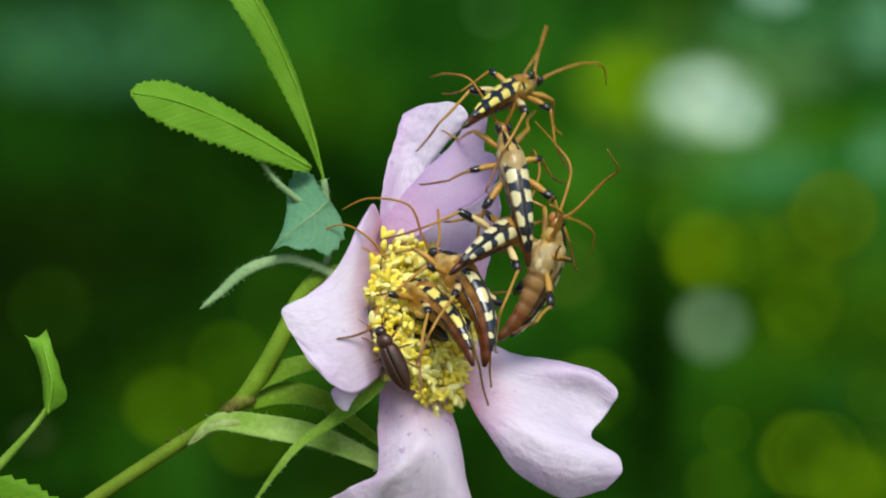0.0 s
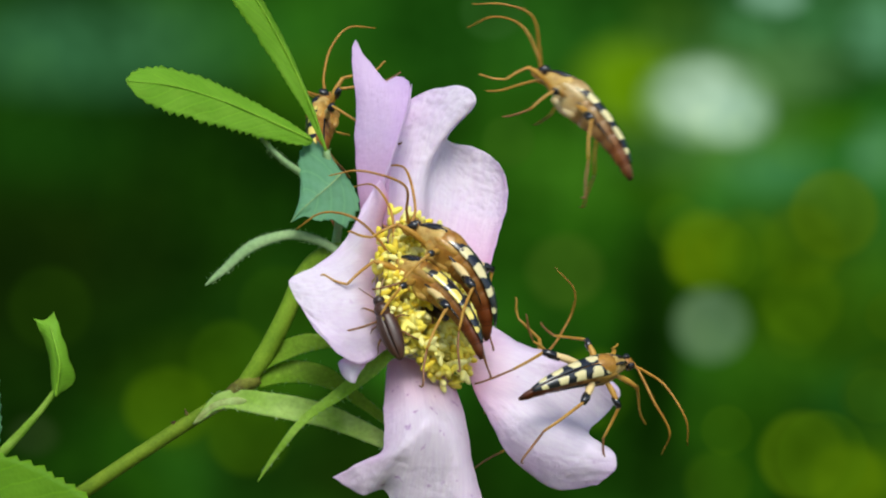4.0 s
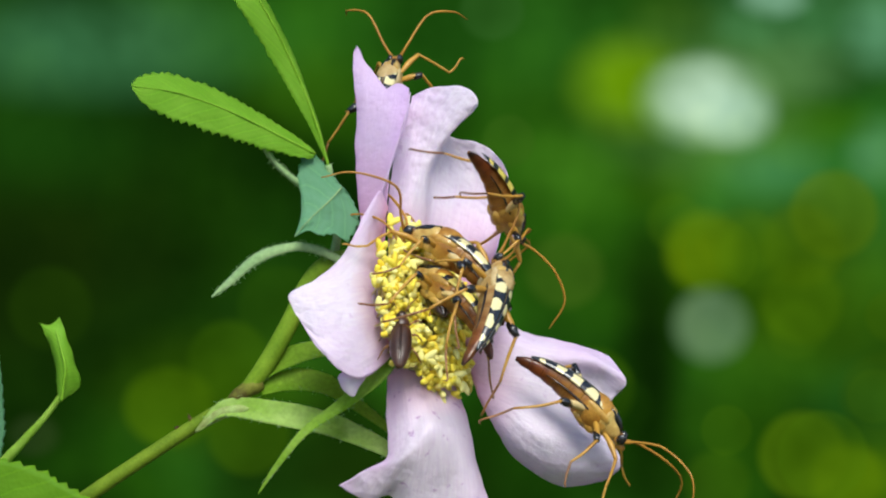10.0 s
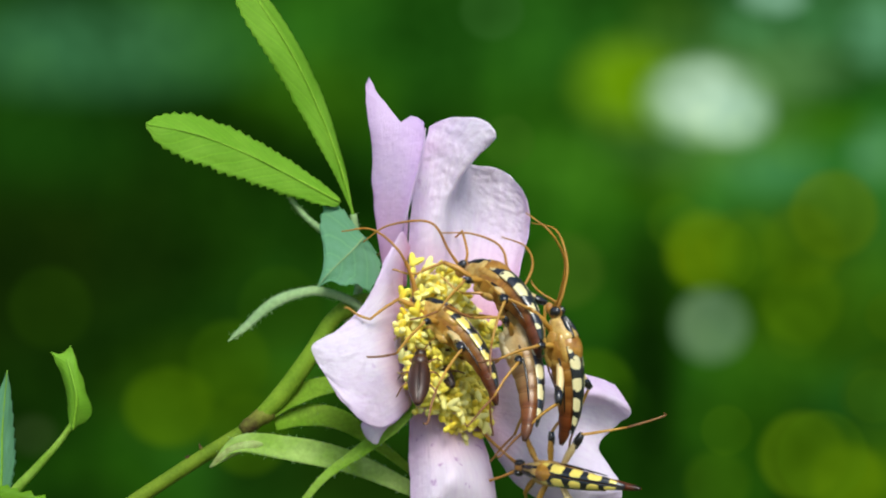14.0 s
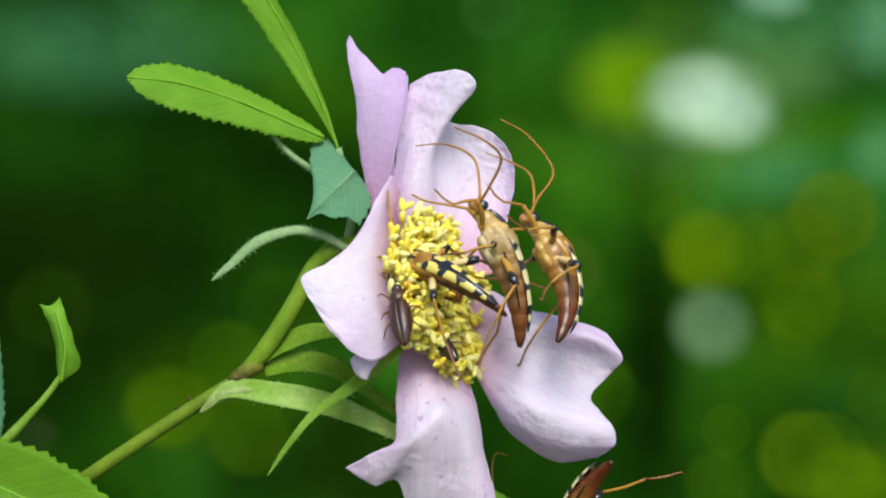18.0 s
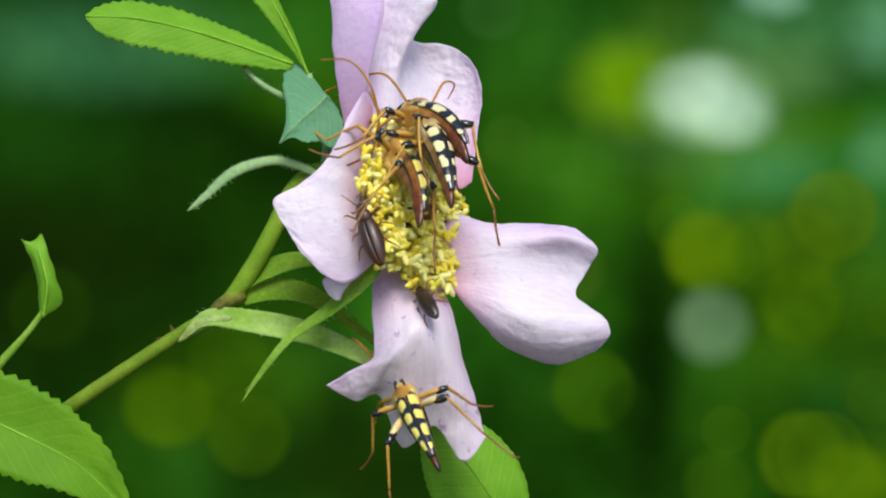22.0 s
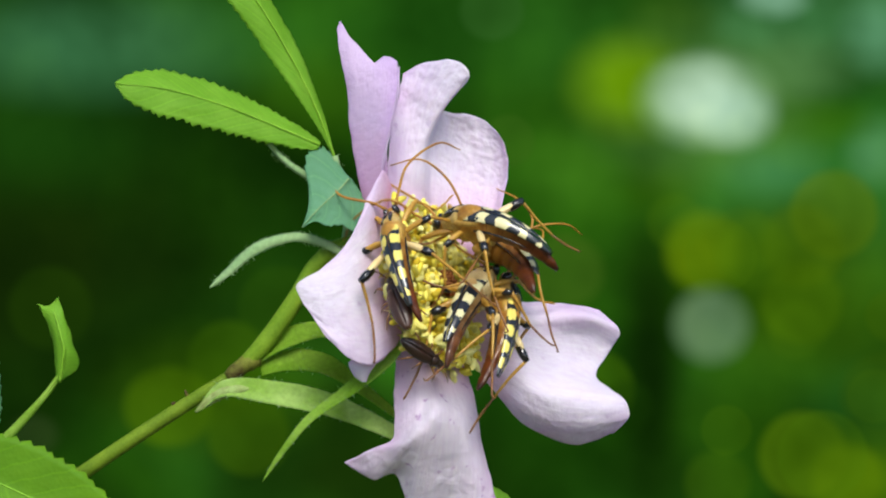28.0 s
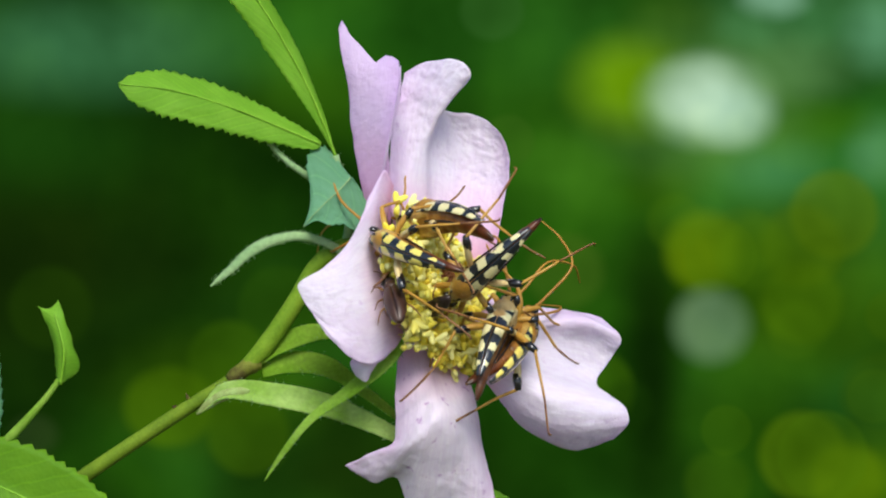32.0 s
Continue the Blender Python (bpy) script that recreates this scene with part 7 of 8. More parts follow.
    walk(beetle_a, [
        (0, stance(814, 548, -110, 118, 29, -62)), (0.5, stance(817, 562, -110, 118, 23, -62)), (1, stance(806, 551, -110, 120, 31, -62)),
        (1.5, stance(804, 552, -110, 122, 25, -62)), (2, stance(811, 562, -110, 117, 5, -65)), (2.5, stance(805, 567, -110, 120, 11, -68)),
        (3, stance(808, 523, -110, 122, 17, -70)), (3.5, stance(797, 530, -110, 124, 0, -70)), (4.2, stance(800, 490, -106, 129, 8, -74)),
        (4.9, stance(803, 483, -103, 135, 16, -78)), (5.5, stance(806, 450, -100, 140, 23, -82)), (6, stance(792, 381, -100, 141, 11, -85)),
        (6.5, stance(811, 396, -90, 138, 25, -85)), (7, stance(833, 510, -90, 132, 30, -80)), (7.5, stance(861, 589, -90, 133, 34, -80)),
        (8, stance(843, 477, -90, 143, 25, -80)), (8.5, stance(811, 463, -80, 139, 10, -80)), (9, stance(846, 560, -80, 138, 25, -80)),
        (9.5, stance(818, 530, -80, 141, 0, -80)), (10, stance(805, 493, -80, 138, 16, -80)), (10.5, stance(817, 516, -80, 140, 19, -80)),
        (11, stance(780, 404, -80, 162, 15, -80)), (11.5, stance(829, 470, -100, 156, 15, -70)), (12, stance(844, 424, -110, 160, 22, -65)),
        (12.5, stance(797, 344, -110, 176, 8, -62)), (13, stance(841, 427, -110, 168, 0, -68)), (13.5, stance(870, 470, -110, 152, 16, -68)),
        (14, stance(887, 552, -110, 133, 34, -68)), (14.5, stance(823, 321, -110, 153, 31, -68)), (15, stance(860, 330, -110, 137, 50, -70)),
        (15.5, stance(893, 493, -110, 140, 39, -70)), (16.2, stance(908, 471, -103, 128, 35, -82)), (16.9, stance(923, 483, -96, 116, 31, -94)),
        (17.5, stance(935, 465, -90, 105, 28, -105)), (18, stance(965, 496, -90, 105, 23, -105)), (18.5, stance(940, 404, -80, 123, 50, -95)),
        (19, stance(861, 401, -80, 157, 22, -90)), (19.5, stance(887, 410, -70, 151, 43, -90)), (20, stance(847, 427, -70, 148, 37, -90)),
        (20.5, stance(838, 431, -70, 145, 21, -90)), (21, stance(838, 364, -80, 150, 31, -85)), (21.5, stance(818, 351, -80, 152, 33, -85)),
        (22, stance(760, 248, -80, 156, 50, -80)), (22.5, stance(791, 248, -80, 152, 50, -80)), (22.75, stance(853, 391, -85, 132, 34, -88)),
        (23, stance(916, 534, -90, 112, 17, -95)), (23.5, stance(891, 383, -90, 133, 12, -85)), (24, stance(838, 349, -90, 126, 0, -85)),
        (24.5, stance(836, 399, -90, 124, 46, -85)), (25, stance(898, 452, -80, 98, 50, -60)), (25.5, stance(855, 360, -90, 139, 45, -70)),
        (26.2, stance(849, 363, -94, 139, 29, -70)), (26.9, stance(843, 400, -97, 138, 14, -70)), (27.5, stance(838, 404, -100, 138, 0, -70)),
        (28, stance(882, 433, -110, 162, 24, -48)), (28.5, stance(893, 406, -110, 183, 42, -50)), (29, stance(882, 392, -110, 174, 48, -40)),
        (29.5, stance(884, 425, -115, 194, 46, -20)), (30, stance(880, 468, -120, 211, 33, 0)), (30.5, stance(880, 458, -125, 217, 32, 0)),
        (31, stance(879, 442, -130, 223, 30, 0)), (31.5, stance(876, 446, -130, 223, 32, 0)), (32, stance(876, 460, -130, 222, 33, 0)),
    ])
    walk(beetle_b, [
        (0, stance(772, 571, -130, 136, 41, -62)), (0.5, stance(792, 591, -130, 135, 38, -62)), (1, stance(777, 569, -130, 134, 35, -62)),
        (1.5, stance(778, 593, -130, 132, 31, -62)), (2, stance(781, 592, -130, 130, 27, -62)), (2.5, stance(775, 599, -130, 131, 29, -63)),
        (3, stance(779, 555, -130, 133, 31, -64)), (3.5, stance(776, 564, -130, 135, 24, -67)), (4.2, stance(775, 537, -128, 134, 16, -70)),
        (4.9, stance(775, 543, -126, 132, 7, -74)), (5.5, stance(774, 520, -125, 131, 0, -77)), (6, stance(766, 458, -125, 129, 0, -82)),
        (6.5, stance(774, 468, -120, 138, 27, -82)), (7, stance(782, 579, -120, 132, 26, -82)), (7.5, stance(817, 652, -118, 133, 30, -80)),
        (8, stance(804, 552, -115, 133, 35, -77)), (8.5, stance(797, 556, -110, 135, 37, -77)), (9, stance(836, 619, -110, 140, 29, -77)),
        (9.5, stance(820, 603, -110, 133, 30, -77)), (10, stance(800, 552, -110, 135, 33, -77)), (10.5, stance(811, 580, -110, 134, 31, -80)),
        (11, stance(792, 529, -110, 133, 29, -82)), (11.5, stance(788, 543, -110, 133, 44, -82)), (12, stance(810, 511, -110, 134, 29, -70)),
        (12.5, stance(786, 456, -110, 136, 26, -75)), (13, stance(783, 530, -110, 137, 23, -75)), (13.5, stance(781, 530, -120, 136, 26, -75)),
        (14, stance(809, 621, -120, 130, 23, -75)), (14.5, stance(747, 395, -120, 129, 19, -75)), (15, stance(763, 463, -120, 130, 35, -75)),
        (15.5, stance(779, 571, -120, 133, 35, -82)), (16.2, stance(788, 546, -124, 138, 35, -66)), (16.9, stance(797, 554, -127, 143, 34, -49)),
        (17.5, stance(804, 534, -130, 147, 34, -35)), (18, stance(800, 505, -130, 153, 33, -30)), (18.5, stance(795, 496, -130, 137, 40, -30)),
        (19, stance(792, 509, -130, 138, 37, -30)), (19.5, stance(777, 502, -125, 135, 46, -30)), (20, stance(759, 463, -120, 131, 49, -30)),
        (20.5, stance(749, 440, -120, 128, 50, -35)), (21, stance(774, 422, -125, 107, 50, -77)), (21.5, stance(748, 415, -125, 113, 50, -82)),
        (22, stance(710, 317, -130, 117, 45, -70)), (22.5, stance(708, 271, -130, 106, 29, -70)), (23, stance(762, 461, -120, 115, 32, -100)),
        (23.5, stance(745, 314, -120, 119, 22, -80)), (24, stance(710, 262, -120, 112, 34, -82)), (24.5, stance(736, 326, -120, 114, 50, -62)),
        (25, stance(806, 436, -120, 96, 50, -20)), (25.5, stance(717, 406, -130, 113, 37, 15)), (26.2, stance(717, 404, -134, 108, 36, 17)),
        (26.9, stance(717, 435, -137, 103, 35, 18)), (27.5, stance(717, 435, -140, 98, 35, 20)), (28, stance(716, 468, -140, 103, 40, 22)),
        (28.5, stance(719, 477, -140, 104, 42, 20)), (29, stance(722, 442, -140, 103, 50, 10)), (29.25, stance(700, 433, -145, 49, 50, 5)),
        (29.5, stance(678, 424, -150, -6, 50, 0)), (29.75, stance(685, 433, -150, -73, 50, 0)), (30, stance(692, 441, -150, -140, 50, 0)),
        (30.5, stance(715, 442, -150, -174, 50, 0)), (31, stance(735, 433, -150, -214, 50, 0)), (31.5, stance(730, 433, -150, -208, 50, 5)),
        (32, stance(735, 447, -150, -203, 50, 10)),
    ])
    walk(beetle_c, [
        (0, stance(887, 179, -20, 34, 50, 30)), (0.25, stance(925, 221, -10, -11, 50, 45)), (0.5, stance(964, 263, 0, -55, 50, 60)),
        (1, stance(944, 247, 30, -48, 40, 120)), (1.5, stance(797, 186, 330, -41, 50, 60)), (2, stance(751, 231, 330, 6, 50, 40)),
        (2.5, stance(698, 282, 295, 43, 50, 35)), (3, stance(655, 282, 260, 79, 50, 30)), (3.5, stance(590, 268, 220, 81, 49, 60)),
        (4.2, stance(569, 234, 206, 96, 49, 60)), (4.9, stance(549, 233, 192, 112, 49, 60)), (5.5, stance(531, 206, 180, 125, 49, 60)),
        (5.75, stance(501, 207, 180, 102, 38, 78)), (6, stance(471, 208, 180, 78, 27, 95)), (6.5, stance(502, 181, 180, 63, 0, 95)),
        (7, stance(546, 233, 190, 55, 0, 90)), (7.25, stance(600, 232, 205, 37, 16, 75)), (7.5, stance(653, 231, 220, 18, 32, 60)),
        (8, stance(694, 156, 240, 13, 21, 60)), (8.5, stance(765, 166, 120, -39, 5, 70)), (9, stance(871, 286, 40, -44, 3, 85)),
        (9.5, stance(879, 305, -20, -68, 15, 95)), (10, stance(880, 346, -40, -64, 44, 95)), (10.25, stance(882, 402, -50, -55, 22, 85)),
        (10.5, stance(884, 459, -60, -45, 0, 75)), (11, stance(957, 479, -60, -37, 47, 70)), (11.12, stance(987, 524, -60, 4, 48, 42)),
        (11.25, stance(1017, 569, -60, 45, 49, 15)), (11.38, stance(1047, 613, -60, 86, 49, -12)), (11.5, stance(1076, 658, -60, 127, 50, -40)),
        (11.75, stance(1034, 676, -75, 148, 45, -15)), (12, stance(992, 695, -90, 169, 41, 10)), (12.5, stance(967, 652, -100, 182, 18, 10)),
        (13, stance(974, 739, -100, 169, 14, 20)), (13.5, stance(985, 768, -100, 156, 28, 20)), (14, stance(1020, 846, -100, 173, 35, 0)),
        (14.5, stance(976, 629, -100, 180, 18, 0)), (15, stance(969, 697, -100, 151, 36, 10)), (15.5, stance(925, 961, -80, 135, 37, 10)),
        (16.2, stance(929, 971, -38, 129, 38, 10)), (16.9, stance(932, 1015, 4, 124, 40, 10)), (17.5, stance(934, 1025, 40, 119, 41, 10)),
        (18, stance(915, 1017, 47, 113, 40, 10)), (18.5, stance(886, 988, 53, 107, 40, 10)), (19, stance(870, 1011, 60, 101, 39, 10)),
        (19.5, stance(838, 1004, 50, 101, 40, 10)), (20, stance(797, 979, 40, 101, 42, 10)), (20.5, stance(752, 955, -55, 102, 45, 5)),
        (21, stance(705, 910, -150, 102, 47, 0)), (21.5, stance(677, 878, -160, 109, 49, 0)), (22, stance(738, 746, -160, 117, 50, 0)),
        (22.25, stance(748, 733, -155, 99, 30, -8)), (22.5, stance(759, 720, -150, 82, 10, -15)), (23, stance(881, 861, -90, 99, 39, -10)),
        (23.25, stance(854, 775, -95, 96, 19, -32)), (23.5, stance(827, 690, -100, 92, 0, -55)), (24, stance(806, 606, -110, 102, 0, -50)),
        (24.5, stance(850, 663, -110, 82, 0, -40)), (25, stance(861, 681, -110, 74, 8, -30)), (25.5, stance(818, 577, -120, 76, 0, -20)),
        (26.2, stance(840, 562, -116, 77, 17, -27)), (26.9, stance(861, 580, -113, 77, 34, -34)), (27.5, stance(879, 568, -110, 78, 48, -40)),
        (28, stance(886, 587, -110, 81, 40, -50)), (28.5, stance(901, 582, -110, 79, 33, -40)), (29, stance(897, 531, -110, 73, 47, -40)),
        (29.5, stance(899, 550, -110, 71, 44, -50)), (30, stance(905, 585, -110, 69, 41, -60)), (30.5, stance(910, 591, -110, 65, 46, -60)),
        (31, stance(906, 590, -110, 60, 50, -60)), (31.5, stance(897, 598, -110, 57, 50, -60)), (32, stance(898, 619, -110, 54, 50, -60)),
    ])
    walk(beetle_d, [
        (0, stance(913, 346, -60, 101, 15, -15)), (0.5, stance(969, 419, -60, 85, 42, -15)), (1, stance(957, 427, -60, 56, 49, 10)),
        (1.5, stance(901, 312, -50, 41, 48, 0)), (1.75, stance(910, 309, -40, 73, 49, -33)), (2, stance(919, 306, -30, 106, 50, -66)),
        (2.5, stance(905, 325, -30, 80, 36, -40)), (3, stance(904, 300, 0, 97, 22, -84)), (3.5, stance(855, 248, 20, 119, 0, -90)),
        (4.2, stance(1151, 216, 48, 133, 16, -80)), (4.9, stance(1448, 218, 76, 146, 32, -69)), (5.5, stance(1702, 192, 100, 158, 46, -60)),
        (6, stance(1750, -85, 60, 121, 36, -30)), (6.2, stance(989, 263, -60, 113, 28, -30)), (6.5, stance(877, 514, -170, 106, 0, -25)),
        (7, stance(848, 606, -170, 93, 0, -10)), (7.5, stance(825, 681, -170, 72, 30, 5)), (8, stance(832, 520, -170, 54, 50, 0)),
        (8.5, stance(784, 561, -170, 49, 25, 0)), (9, stance(823, 629, -170, 48, 37, 0)), (9.5, stance(866, 606, -160, 62, 50, -30)),
        (10, stance(859, 548, -160, 73, 46, -40)), (10.5, stance(870, 577, -150, 75, 39, -50)), (11, stance(855, 541, -150, 70, 48, -50)),
        (11.5, stance(861, 580, -150, 72, 49, -55)), (12, stance(850, 530, -140, 85, 37, -80)), (12.5, stance(847, 468, -140, 97, 40, -85)),
        (13, stance(865, 534, -140, 98, 40, -88)), (13.5, stance(893, 575, -140, 97, 37, -85)), (14, stance(919, 658, -140, 101, 28, -80)),
        (14.5, stance(866, 445, -140, 109, 24, -85)), (15, stance(836, 463, -140, 82, 43, -70)), (15.5, stance(852, 566, -140, 79, 47, -70)),
        (16.2, stance(859, 521, -136, 89, 37, -79)), (16.9, stance(867, 508, -133, 100, 27, -87)), (17.5, stance(873, 470, -130, 108, 19, -95)),
        (18, stance(889, 486, -130, 109, 0, -95)), (18.5, stance(882, 459, -130, 112, 14, -95)), (19, stance(870, 479, -120, 102, 9, -100)),
        (19.25, stance(865, 488, -135, 90, 5, -75)), (19.5, stance(859, 497, -150, 79, 0, -50)), (20, stance(838, 500, -150, 73, 0, -35)),
        (20.5, stance(827, 482, -150, 88, 30, 0)), (21, stance(836, 436, -150, 111, 50, -20)), (21.5, stance(804, 421, -150, 106, 50, -30)),
        (22, stance(770, 282, -130, 112, 50, -40)), (22.5, stance(781, 282, -130, 110, 50, -60)), (23, stance(861, 516, -130, 138, 50, -100)),
        (23.5, stance(788, 401, -120, 129, 50, -80)), (23.67, stance(775, 378, -123, 74, 50, -60)), (23.83, stance(754, 355, -126, 19, 50, -40)), (24, stance(736, 344, -130, -38, 45, 60)), (24.5, stance(775, 437, -130, -20, 48, 40)),
        (24.67, stance(782, 468, -127, -8, 50, 30)), (24.83, stance(790, 499, -123, 8, 50, 15)), (25, stance(797, 530, -120, 22, 50, 0)),
        (25.5, stance(792, 452, -120, 55, 50, 20)), (26.2, stance(809, 475, -120, 50, 50, 23)), (26.9, stance(826, 531, -120, 45, 50, 27)),
        (27.5, stance(840, 552, -120, 41, 50, 30)), (28, stance(828, 551, -130, 57, 50, 35)), (28.5, stance(838, 543, -120, 54, 50, 30)),
        (29, stance(861, 543, -120, 62, 50, 20)), (29.5, stance(868, 560, -120, 65, 50, 20)), (30, stance(878, 592, -120, 68, 50, 20)),
        (30.5, stance(876, 593, -120, 66, 50, 20)), (31, stance(866, 586, -120, 64, 50, 20)), (31.5, stance(866, 589, -120, 64, 50, 20)),
        (32, stance(876, 605, -120, 65, 50, 20)),
    ])
    walk(beetle_e, [
        (0, stance(937, 499, -50, 67, 0, -125)), (0.5, stance(975, 575, -50, 63, 0, -125)), (1, stance(948, 616, -50, 64, 23, -125)),
        (1.5, stance(956, 602, -30, 75, 10, -130)), (1.75, stance(956, 585, -25, 89, 29, -120)), (2, stance(955, 568, -20, 102, 49, -110)),
        (2.5, stance(929, 559, -20, 77, 40, -115)), (3, stance(989, 745, 230, 75, 50, -100)), (3.5, stance(980, 750, 240, 74, 50, -100)),
        (4.2, stance(929, 693, 233, 84, 48, -96)), (4.9, stance(878, 669, 226, 94, 46, -93)), (5.5, stance(834, 621, 220, 103, 45, -90)),
        (6, stance(795, 496, 237, 95, 46, -85)), (6.5, stance(801, 447, 253, 88, 47, -80)), (7, stance(774, 482, 270, 81, 47, -75)),
        (7.5, stance(788, 492, 287, 74, 48, -70)), (8, stance(754, 329, 303, 67, 49, -65)), (8.5, stance(705, 254, 320, 60, 50, -60)),
        (8.75, stance(716, 262, 300, 73, 40, -20)), (9, stance(712, 262, 280, 80, 31, 20)), (9.5, stance(678, 210, 240, 75, 38, 30)),
        (10, stance(685, 190, 240, 80, 38, 20)), (10.5, stance(669, 192, 240, 85, 41, 20)), (10.8, stance(618, 52, 100, 82, 34, 0)),
        (11, stance(531, -103, 0, 85, 28, 0)), (11.17, stance(189, 19, -160, 86, 19, 50)), (11.33, stance(-153, 141, -320, 86, 9, 100)),
        (11.5, stance(-495, 263, -480, 86, 0, 150)), (11.9, stance(176, 292, -500, 86, 0, 150)), (12, stance(362, 291, -500, 87, 0, 150)),
        (12.1, stance(548, 293, -500, 89, 0, 150)), (12.4, stance(1104, 314, -500, 107, 0, 150)), (12.5, stance(1292, 319, -500, 108, 0, 150)),
        (12.6, stance(1489, 317, -500, 110, 0, 150)), (13, stance(2006, 108, -500, 112, 0, 150)), (13.5, stance(1969, 107, -450, 111, 0, 150)),
        (14, stance(1952, 200, -400, 110, 0, 150)), (14.5, stance(1847, -11, -350, 109, 0, 150)), (15, stance(1823, 25, -300, 108, 0, 150)),
        (15.5, stance(1850, 125, -300, 108, 0, 150)), (16.2, stance(1845, 94, -300, 108, 0, 150)), (16.9, stance(1841, 96, -300, 108, 0, 150)),
        (17.5, stance(1837, 71, -300, 108, 0, 150)), (18, stance(1840, 61, -300, 108, 0, 150)), (18.5, stance(1833, 29, -300, 108, 0, 150)),
        (19, stance(1840, 51, -300, 108, 0, 150)), (19.5, stance(1840, 51, -300, 108, 0, 150)), (20, stance(1831, 35, -300, 108, 0, 150)),
        (20.5, stance(1831, 30, -300, 108, 0, 150)), (21, stance(1829, 3, -300, 108, 0, 150)), (21.5, stance(1812, 0, -300, 108, 0, 150)),
        (22, stance(1789, -86, -300, 108, 0, 150)), (22.5, stance(1798, -89, -300, 108, 0, 150)), (23, stance(1859, 144, -300, 108, 0, 150)),
        (23.5, stance(1814, 28, -300, 108, 0, 150)), (24, stance(1813, -28, -300, 108, 0, 150)), (24.5, stance(1838, 59, -300, 108, 0, 150)),
        (25, stance(1836, 79, -300, 108, 0, 150)), (25.5, stance(1819, 15, -300, 108, 0, 150)), (26.2, stance(1821, 5, -300, 108, 0, 150)),
        (26.9, stance(1822, 28, -300, 108, 0, 150)), (27.5, stance(1823, 21, -300, 108, 0, 150)), (28, stance(1824, 40, -300, 108, 0, 150)),
        (28.5, stance(1821, 49, -300, 108, 0, 150)), (29, stance(1821, 26, -300, 108, 0, 150)), (29.5, stance(1819, 20, -300, 108, 0, 150)),
        (30, stance(1819, 30, -300, 108, 0, 150)), (30.5, stance(1824, 28, -300, 108, 0, 150)), (31, stance(1819, 19, -300, 108, 0, 150)),
        (31.5, stance(1817, 15, -300, 108, 0, 150)), (32, stance(1823, 25, -300, 108, 0, 150)),
    ])
